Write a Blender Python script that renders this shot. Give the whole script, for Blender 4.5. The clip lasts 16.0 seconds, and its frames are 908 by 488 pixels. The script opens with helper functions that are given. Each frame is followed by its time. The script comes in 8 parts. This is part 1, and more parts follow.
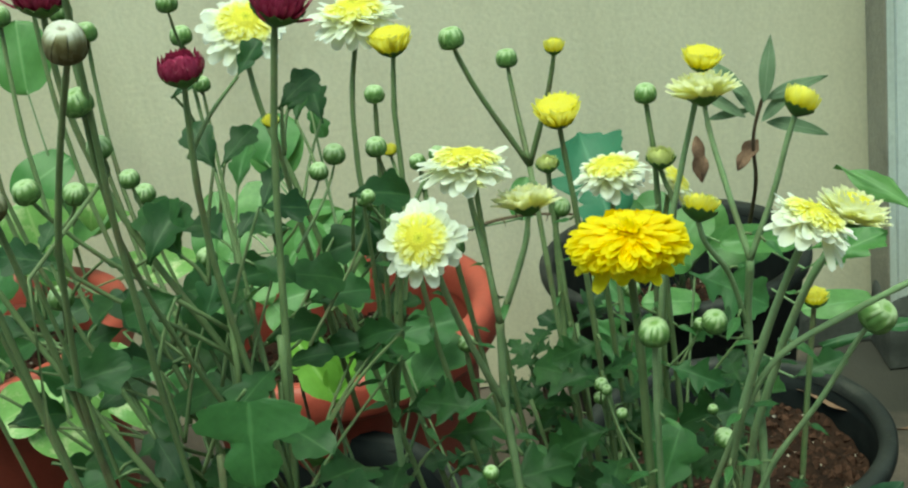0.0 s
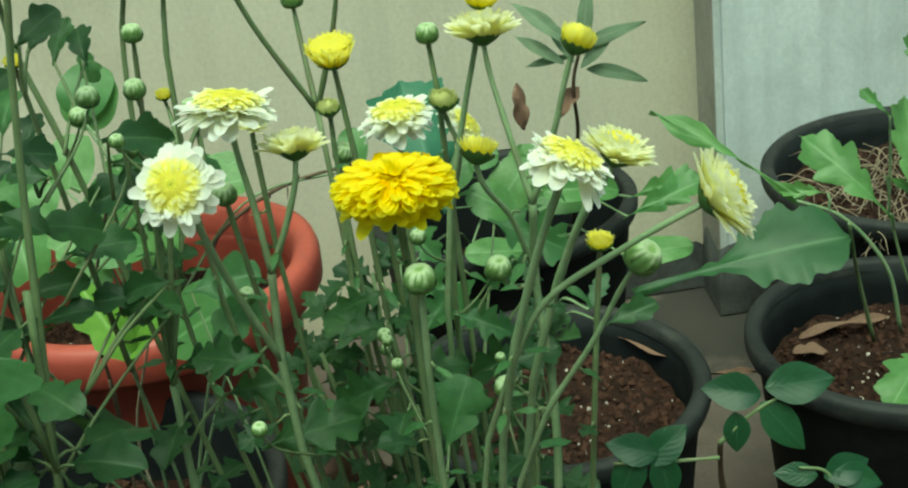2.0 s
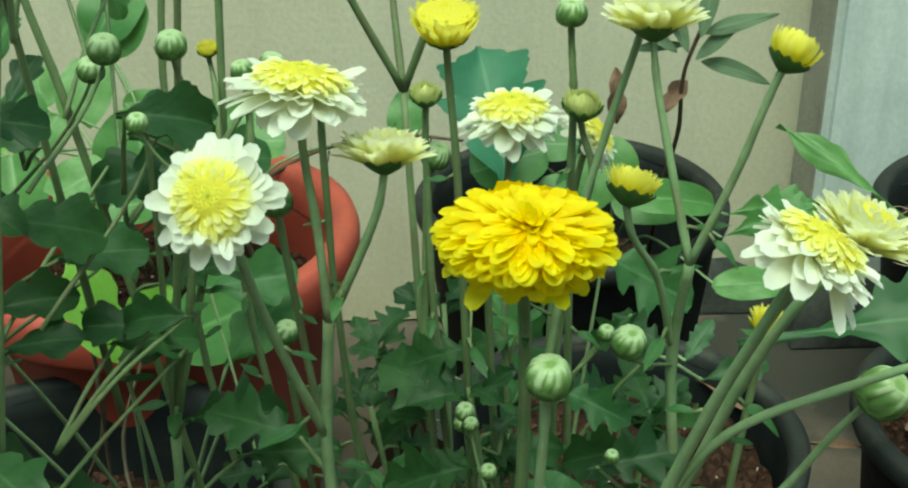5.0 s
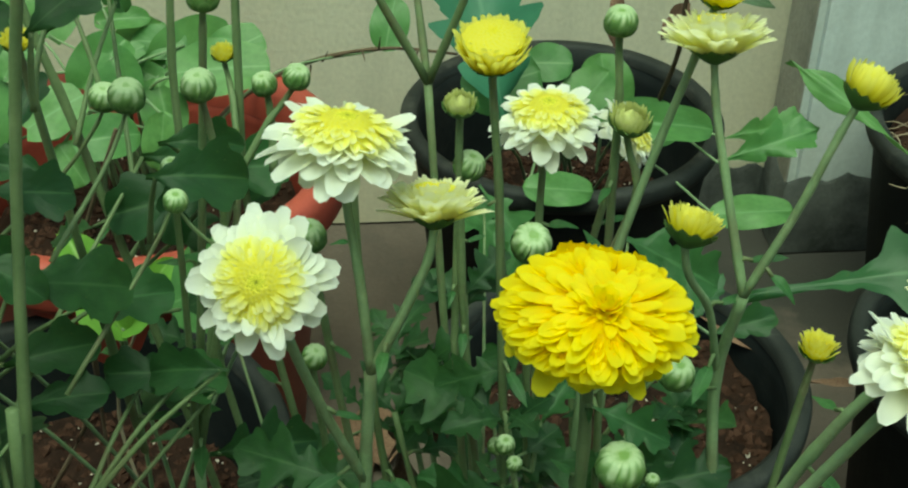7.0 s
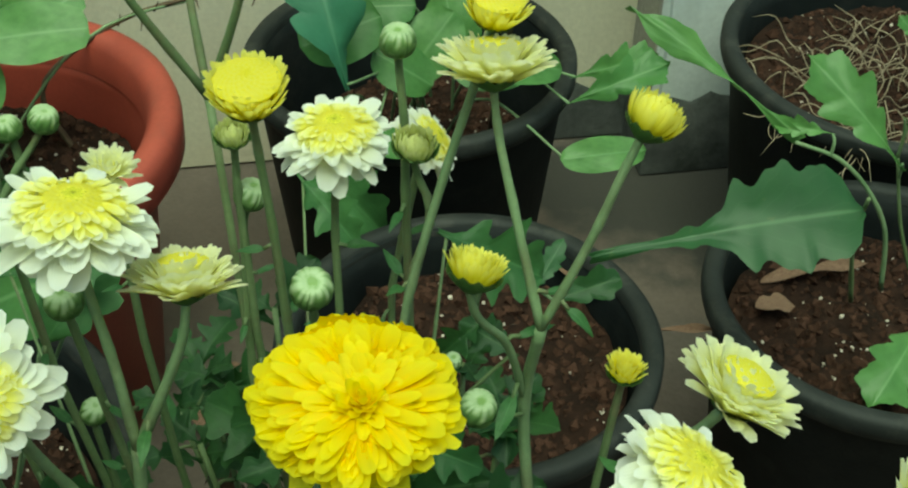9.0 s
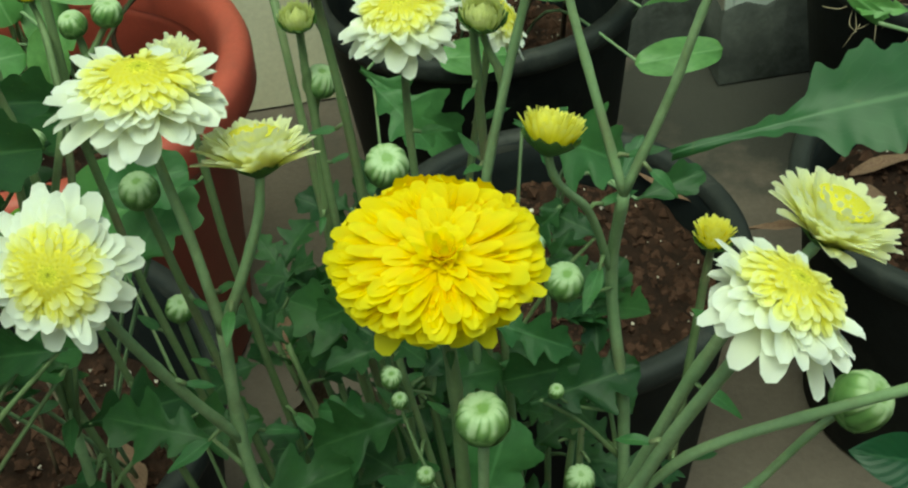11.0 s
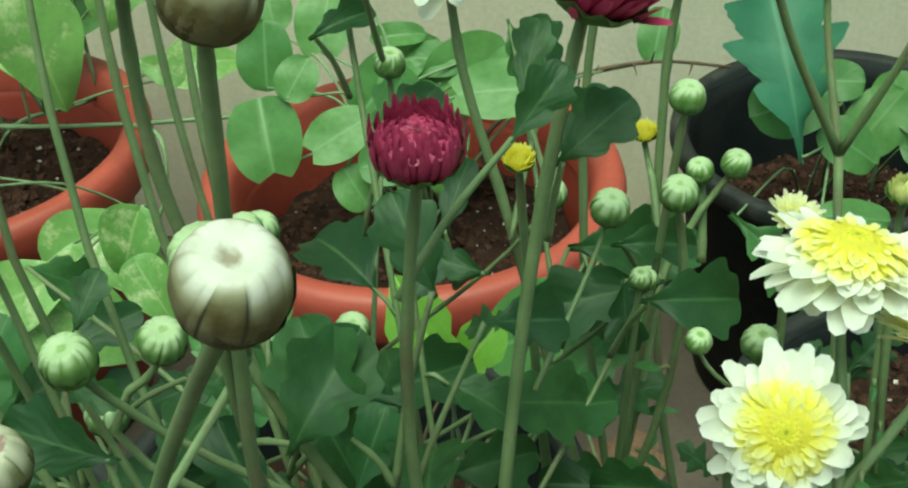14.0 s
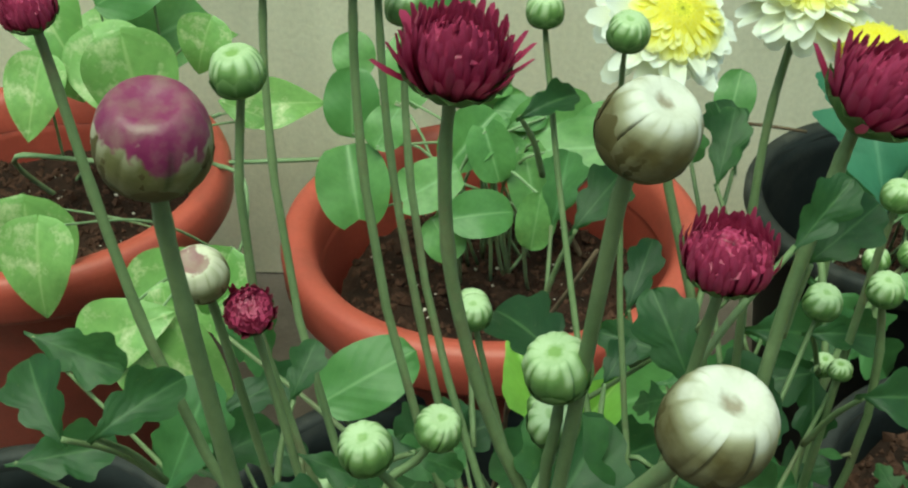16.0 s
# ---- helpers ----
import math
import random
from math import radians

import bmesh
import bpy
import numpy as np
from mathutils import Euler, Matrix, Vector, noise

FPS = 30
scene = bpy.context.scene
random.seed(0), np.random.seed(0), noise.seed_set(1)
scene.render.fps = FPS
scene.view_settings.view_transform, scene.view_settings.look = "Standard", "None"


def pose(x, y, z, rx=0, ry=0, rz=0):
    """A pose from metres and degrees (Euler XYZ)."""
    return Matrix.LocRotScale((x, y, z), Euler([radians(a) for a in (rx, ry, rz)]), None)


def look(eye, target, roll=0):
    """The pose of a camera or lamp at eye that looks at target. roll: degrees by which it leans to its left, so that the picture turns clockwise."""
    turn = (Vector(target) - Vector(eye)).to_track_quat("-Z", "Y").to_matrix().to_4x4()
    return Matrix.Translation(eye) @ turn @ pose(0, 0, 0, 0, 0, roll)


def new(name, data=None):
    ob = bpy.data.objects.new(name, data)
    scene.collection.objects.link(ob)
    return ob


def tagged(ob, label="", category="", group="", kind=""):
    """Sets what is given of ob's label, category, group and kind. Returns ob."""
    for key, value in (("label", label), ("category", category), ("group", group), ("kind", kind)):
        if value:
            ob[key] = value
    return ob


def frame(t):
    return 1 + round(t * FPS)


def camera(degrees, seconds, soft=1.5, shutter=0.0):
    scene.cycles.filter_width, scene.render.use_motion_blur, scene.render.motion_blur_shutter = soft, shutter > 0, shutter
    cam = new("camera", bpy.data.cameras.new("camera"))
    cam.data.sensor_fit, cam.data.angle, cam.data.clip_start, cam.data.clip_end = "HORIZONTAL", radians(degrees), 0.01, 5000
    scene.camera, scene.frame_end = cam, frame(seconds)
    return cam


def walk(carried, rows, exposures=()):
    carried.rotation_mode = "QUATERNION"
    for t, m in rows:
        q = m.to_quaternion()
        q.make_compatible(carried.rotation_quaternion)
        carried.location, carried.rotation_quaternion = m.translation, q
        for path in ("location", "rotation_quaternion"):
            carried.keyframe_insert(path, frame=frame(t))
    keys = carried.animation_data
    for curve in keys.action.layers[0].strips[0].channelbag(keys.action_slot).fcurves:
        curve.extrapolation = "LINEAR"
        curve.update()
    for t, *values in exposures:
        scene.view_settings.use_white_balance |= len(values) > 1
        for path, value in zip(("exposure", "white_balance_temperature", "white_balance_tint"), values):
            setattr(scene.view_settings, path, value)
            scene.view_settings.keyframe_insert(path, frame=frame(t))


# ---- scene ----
cam = camera(39.17, 16.0, 2.2)
PATH = [
    (0, (-0.0526, -0.6323, 0.9359), (-0.1695, 1.2075, 0.1603), -9.10),
    (0.5, (-0.0318, -0.6233, 0.9264), (-0.0916, 1.2046, 0.1171), -8.89),
    (1, (-0.0149, -0.6180, 0.9218), (-0.0301, 1.2010, 0.0905), -9.02),
    (1.5, (-0.0026, -0.6127, 0.9155), (0.0328, 1.1994, 0.0700), -8.60),
    (2, (0.0042, -0.6101, 0.9103), (0.0706, 1.1935, 0.0487), -7.69),
    (2.5, (0.0049, -0.6061, 0.9011), (0.0938, 1.1893, 0.0243), -6.14),
    (3, (0.0035, -0.5929, 0.8867), (0.1232, 1.1875, -0.0165), -4.72),
    (3.5, (0.0002, -0.5620, 0.8679), (0.1197, 1.2415, 0.0118), -3.27),
    (4, (-0.0221, -0.5133, 0.8559), (0.0380, 1.3322, 0.0875), -2.15),
    (4.2, (-0.0205, -0.4965, 0.8580), (0.0540, 1.3360, 0.0610), -1.75),
    (4.5, (-0.0275, -0.4581, 0.8541), (0.0763, 1.3714, 0.0527), -0.52),
    (4.7, (-0.0323, -0.4337, 0.8585), (0.0170, 1.3767, 0.0099), -0.72),
    (6.8, (-0.0643, -0.3425, 0.9178), (0.0269, 1.2938, -0.2285), 0.17),
    (7, (-0.0721, -0.3338, 0.9208), (0.0486, 1.2991, -0.2277), 0.60),
    (7.5, (-0.0762, -0.3122, 0.9279), (0.0781, 1.3085, -0.2339), 0.92),
    (8, (-0.0757, -0.2973, 0.9341), (0.0875, 1.3140, -0.2393), 1.21),
    (8.5, (-0.0563, -0.2849, 0.9463), (0.1624, 1.2754, -0.2856), 1.73),
    (9, (-0.0162, -0.2738, 0.9486), (0.2406, 1.2340, -0.3400), 0.86),
    (9.2, (-0.0120, -0.2729, 0.9445), (0.2363, 1.2256, -0.3566), 0.30),
    (11.3, (-0.0208, -0.2866, 0.9181), (0.0954, 1.1925, -0.4231), -6.27),
    (11.5, (-0.0357, -0.2840, 0.9195), (0.0775, 1.2117, -0.4034), -5.99),
    (12, (-0.0674, -0.2861, 0.9241), (-0.0137, 1.2408, -0.3665), -5.91),
    (12.5, (-0.1078, -0.2799, 0.9248), (-0.0866, 1.2752, -0.3327), -5.31),
    (13, (-0.1434, -0.2717, 0.9279), (-0.1785, 1.3107, -0.2947), -4.26),
    (13.5, (-0.1673, -0.2673, 0.9368), (-0.2411, 1.3228, -0.2741), -3.44),
    (14, (-0.1838, -0.2719, 0.9428), (-0.2989, 1.3344, -0.2432), -3.16),
    (14.5, (-0.2037, -0.2790, 0.9481), (-0.3324, 1.3341, -0.2272), -2.72),
    (15, (-0.2243, -0.2810, 0.9521), (-0.3666, 1.3356, -0.2169), -2.26),
    (15.5, (-0.2393, -0.2823, 0.9566), (-0.3784, 1.3458, -0.1967), -1.47),
    (16, (-0.2534, -0.2728, 0.9627), (-0.3708, 1.3638, -0.1809), -0.72),
]
walk(cam, [(t, look(eye, target, roll)) for t, eye, target, roll in PATH], [(0.0, 0.93, 6550, -31), (2.0, 0.93, 6550, -31), (2.8, 0.99, 6550, -27), (3.5, 1.02, 6550, -26), (4.0, 0.97, 6550, -30), (4.5, 0.94, 6550, -31), (7.0, 0.68, 6750, -34), (8.2, 0.68, 6750, -34), (9.0, 0.62, 6750, -33), (11.5, 0.65, 6750, -33), (13.0, 0.63, 6750, -33), (13.5, 0.87, 6600, -32), (14.0, 0.93, 6550, -31), (14.5, 0.95, 6550, -31), (15.2, 0.93, 6550, -31), (16.0, 0.9, 6550, -28)])

# ---- world and light: open shade under a bright overcast sky ----
SUN_AZ, SUN_EL = 195.0, 74.0
world = bpy.data.worlds.new("sky")
scene.world = world
world.use_nodes = True
wn = world.node_tree.nodes
sky = wn.new("ShaderNodeTexSky")
sky.sky_type = "NISHITA"
sky.sun_disc = False
sky.sun_elevation, sky.sun_rotation = radians(SUN_EL), radians(SUN_AZ)
sky.dust_density = 3.0
wn["Background"].inputs["Strength"].default_value = 0.105
world.node_tree.links.new(sky.outputs[0], wn["Background"].inputs["Color"])
sun = new("sun", bpy.data.lights.new("sun", "SUN"))
sun.data.energy, sun.data.angle, sun.data.color = 1.88, radians(45), (1.0, 0.96, 0.88)
sun.matrix_world = look((math.sin(radians(SUN_AZ)), math.cos(radians(SUN_AZ)), math.tan(radians(SUN_EL))), (0, 0, 0))


# ---- materials ----
def material(name, rough=0.6, spec=0.4):
    m = bpy.data.materials.new(name)
    m.use_nodes = True
    b = m.node_tree.nodes["Principled BSDF"]
    b.inputs["Roughness"].default_value = rough
    b.inputs["Specular IOR Level"].default_value = spec
    return m, m.node_tree, b


def noise_of(nt, scale, detail=4.0, coords="Object", rough=0.55):
    tc = nt.nodes.new("ShaderNodeTexCoord")
    n = nt.nodes.new("ShaderNodeTexNoise")
    n.inputs["Scale"].default_value, n.inputs["Detail"].default_value = scale, detail
    n.inputs["Roughness"].default_value = rough
    nt.links.new(tc.outputs[coords], n.inputs["Vector"])
    return n.outputs["Fac"]


def ramp(nt, fac, stops):
    r = nt.nodes.new("ShaderNodeValToRGB")
    e = r.color_ramp.elements
    while len(e) < len(stops):
        e.new(0.5)
    for el, (p, c) in zip(e, stops):
        el.position, el.color = p, (*c, 1)
    nt.links.new(fac, r.inputs["Fac"])
    return r.outputs["Color"]


def mix(nt, fac, a, b, blend="MIX"):
    m = nt.nodes.new("ShaderNodeMix")
    m.data_type, m.blend_type = "RGBA", blend
    for sock, val in ((m.inputs["Factor"], fac), (m.inputs["A"], a), (m.inputs["B"], b)):
        if isinstance(val, (int, float)):
            sock.default_value = val
        elif isinstance(val, tuple):
            sock.default_value = (*val, 1)
        else:
            nt.links.new(val, sock)
    return m.outputs["Result"]


def bump(nt, b, height, strength, distance):
    n = nt.nodes.new("ShaderNodeBump")
    n.inputs["Strength"].default_value, n.inputs["Distance"].default_value = strength, distance
    nt.links.new(height, n.inputs["Height"])
    nt.links.new(n.outputs["Normal"], b.inputs["Normal"])


def map_range(nt, val, a, b, c=0.0, d=1.0):
    n = nt.nodes.new("ShaderNodeMapRange")
    for k, v in (("From Min", a), ("From Max", b), ("To Min", c), ("To Max", d)):
        n.inputs[k].default_value = v
    nt.links.new(val, n.inputs["Value"])
    return n.outputs["Result"]


def surface(name, lo, hi, scale, stain=None, rough=0.85, fine=220.0, relief=0.002, spec=0.3, streak=None):
    """Two scales of colour change, optional stains, fine relief."""
    m, nt, b = material(name, rough, spec)
    col = ramp(nt, noise_of(nt, scale, 6), [(0.3, lo), (0.7, hi)])
    if stain:
        col = mix(nt, map_range(nt, noise_of(nt, scale * 0.6, 9, rough=0.7), 0.52, 0.68), col, stain)
    if streak:
        tc = nt.nodes.new("ShaderNodeTexCoord")
        mp = nt.nodes.new("ShaderNodeMapping")
        mp.inputs["Scale"].default_value = (1, 1, 0.12)
        run = nt.nodes.new("ShaderNodeTexNoise")
        run.inputs["Scale"].default_value, run.inputs["Detail"].default_value = 26.0, 6.0
        nt.links.new(tc.outputs["Object"], mp.inputs["Vector"])
        nt.links.new(mp.outputs[0], run.inputs["Vector"])
        col = mix(nt, map_range(nt, run.outputs["Fac"], 0.46, 0.68, 0, streak[1]), col, streak[0])
    grain = noise_of(nt, fine, 3)
    col = mix(nt, map_range(nt, grain, 0.3, 0.7, 0, 0.25), col, tuple(0.6 * v for v in lo))
    nt.links.new(col, b.inputs["Base Color"])
    bump(nt, b, grain, 0.5, relief)
    return m


def leaf_material(name, dark, light, vein, rough=0.45, patch=None):
    """Leaf blade: veins along the UV, colour change per leaf, light passing through."""
    m, nt, b = material(name, rough, 0.35)
    uv = nt.nodes.new("ShaderNodeUVMap")
    sep = nt.nodes.new("ShaderNodeSeparateXYZ")
    nt.links.new(uv.outputs[0], sep.inputs[0])
    info = nt.nodes.new("ShaderNodeObjectInfo")
    base = mix(nt, info.outputs["Random"], dark, light)
    base = mix(nt, map_range(nt, noise_of(nt, 7, 5), 0.35, 0.7, 0, 0.5), base, tuple(0.7 * v for v in dark))
    # midrib: |v| small
    av = nt.nodes.new("ShaderNodeMath")
    av.operation = "ABSOLUTE"
    nt.links.new(sep.outputs["Y"], av.inputs[0])
    rib = map_range(nt, av.outputs[0], 0.02, 0.07, 1, 0)
    # side veins: u - 0.5 * |v| in regular steps
    mul = nt.nodes.new("ShaderNodeMath")
    mul.operation = "MULTIPLY_ADD"
    nt.links.new(av.outputs[0], mul.inputs[0])
    mul.inputs[1].default_value = -0.45
    nt.links.new(sep.outputs["X"], mul.inputs[2])
    sc = nt.nodes.new("ShaderNodeMath")
    sc.operation = "MULTIPLY"
    nt.links.new(mul.outputs[0], sc.inputs[0])
    sc.inputs[1].default_value = 6.0
    fr = nt.nodes.new("ShaderNodeMath")
    fr.operation = "PINGPONG"
    nt.links.new(sc.outputs[0], fr.inputs[0])
    fr.inputs[1].default_value = 0.5
    side = map_range(nt, fr.outputs[0], 0.0, 0.06, 0.18, 0)
    mx = nt.nodes.new("ShaderNodeMath")
    mx.operation = "MAXIMUM"
    nt.links.new(rib, mx.inputs[0])
    nt.links.new(side, mx.inputs[1])
    col = mix(nt, map_range(nt, mx.outputs[0], 0, 1, 0, 0.55), base, vein)
    col = mix(nt, map_range(nt, noise_of(nt, 22, 3), 0.66, 0.76, 0, 0.4), col, tuple(0.5 * (v + w) for v, w in zip(light, (0.20, 0.19, 0.06))))
    if patch:
        col = mix(nt, map_range(nt, noise_of(nt, 3.2, 5, rough=0.7), 0.54, 0.72, 0, 0.8), col, patch)
    nt.links.new(col, b.inputs["Base Color"])
    bump(nt, b, fr.outputs[0], 0.12, 0.0015)
    tr = nt.nodes.new("ShaderNodeBsdfTranslucent")
    nt.links.new(mix(nt, 0.35, col, (0.16, 0.32, 0.05)), tr.inputs["Color"])
    ms = nt.nodes.new("ShaderNodeMixShader")
    ms.inputs["Fac"].default_value = 0.28
    nt.links.new(b.outputs[0], ms.inputs[1])
    nt.links.new(tr.outputs[0], ms.inputs[2])
    nt.links.new(ms.outputs[0], nt.nodes["Material Output"].inputs["Surface"])
    return m


def petal_material(name, foot, middle, tip, rough=0.55, through_it=0.42):
    """Petal: colour along its length (UV x), fine lengthwise ribs, light passing through."""
    m, nt, b = material(name, rough, 0.25)
    uv = nt.nodes.new("ShaderNodeUVMap")
    sep = nt.nodes.new("ShaderNodeSeparateXYZ")
    nt.links.new(uv.outputs[0], sep.inputs[0])
    col = ramp(nt, sep.outputs["X"], [(0.0, foot), (0.45, middle), (0.95, tip)])
    geo = nt.nodes.new("ShaderNodeNewGeometry")
    col = mix(nt, map_range(nt, geo.outputs["Random Per Island"], 0, 1, 0, 0.22), col, tuple(0.75 * v for v in middle))
    nt.links.new(col, b.inputs["Base Color"])
    w = nt.nodes.new("ShaderNodeMath")
    w.operation = "MULTIPLY"
    nt.links.new(sep.outputs["Y"], w.inputs[0])
    w.inputs[1].default_value = 5.0
    pp = nt.nodes.new("ShaderNodeMath")
    pp.operation = "PINGPONG"
    nt.links.new(w.outputs[0], pp.inputs[0])
    pp.inputs[1].default_value = 0.5
    bump(nt, b, pp.outputs[0], 0.25, 0.0006)
    tr = nt.nodes.new("ShaderNodeBsdfTranslucent")
    nt.links.new(col, tr.inputs["Color"])
    ms = nt.nodes.new("ShaderNodeMixShader")
    ms.inputs["Fac"].default_value = through_it
    nt.links.new(b.outputs[0], ms.inputs[1])
    nt.links.new(tr.outputs[0], ms.inputs[2])
    nt.links.new(ms.outputs[0], nt.nodes["Material Output"].inputs["Surface"])
    return m


M_WALL = surface("beige_wall_paint", (0.71, 0.655, 0.505), (0.81, 0.755, 0.60), 3.0, (0.62, 0.565, 0.43), 0.9, 160, 0.0015, 0.3, ((0.56, 0.52, 0.41), 0.25))
M_PILLAR = surface("whitewashed_plaster", (0.69, 0.74, 0.735), (0.80, 0.84, 0.83), 7.0, (0.56, 0.60, 0.59), 0.9, 140, 0.0012, 0.3, ((0.46, 0.49, 0.47), 0.45))
M_SIDE = surface("grey_side_plaster", (0.30, 0.28, 0.24), (0.40, 0.37, 0.31), 9.0, (0.2, 0.19, 0.17), 0.95, 140, 0.004)
# Damp and the shade behind the pots, put into one dark colour.
M_DAMP_SHADE = surface("damp_shade_cement", (0.055, 0.058, 0.058), (0.13, 0.135, 0.13), 22.0, (0.03, 0.034, 0.030), 0.8, 150, 0.003)
M_FLOOR = surface("cement_floor", (0.092, 0.073, 0.064), (0.160, 0.126, 0.108), 6.0, (0.080, 0.067, 0.060), 0.85, 180, 0.002)


def dark_patch(m, at, r, colour):
    """A ragged darker patch on a floor."""
    nt = m.node_tree
    base = nt.nodes["Principled BSDF"].inputs["Base Color"]
    dry = base.links[0].from_socket
    tc = nt.nodes.new("ShaderNodeTexCoord")
    far = nt.nodes.new("ShaderNodeVectorMath")
    far.operation = "DISTANCE"
    nt.links.new(tc.outputs["Object"], far.inputs[0])
    far.inputs[1].default_value = (*at, 0.0)
    add = nt.nodes.new("ShaderNodeMath")
    add.operation = "ADD"
    nt.links.new(far.outputs["Value"], add.inputs[0])
    nt.links.new(map_range(nt, noise_of(nt, 9, 6), 0.3, 0.7, -0.06, 0.06), add.inputs[1])
    nt.links.new(mix(nt, map_range(nt, add.outputs[0], r, r + 0.05, 0.9, 0.0), dry, colour), base)


dark_patch(M_FLOOR, (0.47, 0.93), 0.15, (0.040, 0.039, 0.036))
M_BLACK = surface("black_plastic", (0.006, 0.008, 0.009), (0.014, 0.017, 0.018), 30.0, (0.024, 0.025, 0.024), 0.7, 300, 0.0004, 0.2)
M_RIM = surface("dusty_black_plastic", (0.012, 0.014, 0.014), (0.024, 0.026, 0.025), 40.0, (0.05, 0.049, 0.044), 0.65, 300, 0.0005, 0.3)
M_RED = surface("terracotta_plastic", (0.30, 0.052, 0.037), (0.38, 0.070, 0.049), 14.0, (0.23, 0.046, 0.034), 0.5, 260, 0.0004, 0.45)
M_SOIL = surface("potting_soil", (0.010, 0.0055, 0.004), (0.031, 0.0150, 0.0105), 45.0, (0.053, 0.027, 0.019), 0.95, 420, 0.004, 0.15)
M_CRUMB = surface("soil_crumb", (0.024, 0.012, 0.008), (0.085, 0.043, 0.031), 80.0, None, 0.95, 500, 0.001, 0.1)
M_GRIT = surface("pale_grit", (0.45, 0.38, 0.32), (0.7, 0.62, 0.55), 90.0, None, 0.9, 400, 0.001, 0.1)
M_DRY = surface("dry_leaf", (0.15, 0.085, 0.058), (0.29, 0.18, 0.125), 45.0, (0.09, 0.045, 0.032), 0.8, 300, 0.001)
M_WITHER = surface("withered_leaf", (0.15, 0.085, 0.062), (0.27, 0.165, 0.125), 45.0, (0.10, 0.055, 0.04), 0.85, 300, 0.001)
M_STRAW = surface("dry_root", (0.20, 0.155, 0.105), (0.40, 0.33, 0.24), 60.0, None, 0.9, 300, 0.0005)
M_STEM = surface("green_stem", (0.11, 0.165, 0.07), (0.19, 0.25, 0.12), 40.0, (0.15, 0.14, 0.08), 0.55, 400, 0.0004)
M_STEMP = surface("pale_green_stem", (0.16, 0.245, 0.12), (0.26, 0.345, 0.19), 40.0, (0.16, 0.19, 0.10), 0.55, 400, 0.0004)
M_BROWN = surface("woody_stem", (0.07, 0.045, 0.028), (0.14, 0.10, 0.065), 60.0, None, 0.8, 400, 0.0006)
M_LEAF = leaf_material("chrysanthemum_leaf", (0.015, 0.050, 0.017), (0.047, 0.116, 0.034), (0.085, 0.165, 0.06), 0.5)
M_LEAF2 = leaf_material("pale_chrysanthemum_leaf", (0.040, 0.115, 0.036), (0.085, 0.195, 0.062), (0.12, 0.25, 0.095), 0.5)
M_ROUND = leaf_material("round_leaf", (0.085, 0.205, 0.058), (0.16, 0.31, 0.095), (0.22, 0.38, 0.16), 0.4)
M_LIME = leaf_material("young_lime_leaf", (0.18, 0.36, 0.05), (0.25, 0.44, 0.08), (0.34, 0.50, 0.14), 0.45)
M_POTHOS = leaf_material("variegated_leaf", (0.17, 0.33, 0.09), (0.26, 0.44, 0.14), (0.40, 0.52, 0.22), 0.35, (0.66, 0.68, 0.42))
M_BLUE = leaf_material("bluish_lobed_leaf", (0.048, 0.165, 0.098), (0.085, 0.23, 0.135), (0.13, 0.28, 0.17), 0.5)
M_JAG = leaf_material("toothed_leaf", (0.028, 0.088, 0.032), (0.050, 0.125, 0.046), (0.125, 0.23, 0.105), 0.45)
M_ROSE = leaf_material("rose_leaflet", (0.012, 0.055, 0.024), (0.024, 0.085, 0.034), (0.05, 0.12, 0.055), 0.35)
M_GREY = leaf_material("greyish_lance_leaf", (0.13, 0.19, 0.11), (0.20, 0.27, 0.165), (0.28, 0.34, 0.23), 0.6)
M_YEL = petal_material("yellow_petal", (0.95, 0.70, 0.010), (0.97, 0.80, 0.02), (0.98, 0.89, 0.045), 0.55, 0.60)
M_YELC = petal_material("lemon_petal", (0.92, 0.84, 0.06), (0.97, 0.90, 0.09), (0.98, 0.94, 0.28), 0.55, 0.56)
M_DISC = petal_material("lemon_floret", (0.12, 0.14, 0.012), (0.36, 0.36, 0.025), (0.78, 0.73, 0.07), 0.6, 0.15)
M_FLORET = petal_material("lemon_young_petal", (0.90, 0.82, 0.07), (0.95, 0.87, 0.09), (0.96, 0.90, 0.19), 0.6, 0.60)
M_PALE = petal_material("greenish_cream_petal", (0.42, 0.50, 0.13), (0.64, 0.69, 0.22), (0.84, 0.85, 0.42), 0.5, 0.3)
M_BLEND = petal_material("pale_lemon_petal", (0.96, 0.90, 0.14), (0.95, 0.92, 0.28), (0.95, 0.94, 0.58), 0.6, 0.56)
M_WHITE = petal_material("white_petal", (0.94, 0.90, 0.25), (0.93, 0.94, 0.72), (0.93, 0.94, 0.91), 0.55, 0.50)
M_CREAM = petal_material("cream_petal", (0.95, 0.92, 0.34), (0.97, 0.96, 0.54), (0.98, 0.98, 0.76), 0.55, 0.66)
M_MAROON = petal_material("maroon_petal", (0.11, 0.005, 0.026), (0.27, 0.012, 0.062), (0.40, 0.05, 0.135), 0.40, 0.22)
M_HEART = petal_material("curled_maroon_floret", (0.055, 0.003, 0.012), (0.20, 0.010, 0.048), (0.38, 0.055, 0.14), 0.36, 0.1)
M_SEPALB = petal_material("brownish_bract", (0.050, 0.043, 0.014), (0.078, 0.064, 0.022), (0.115, 0.095, 0.042), 0.55, 0.1)
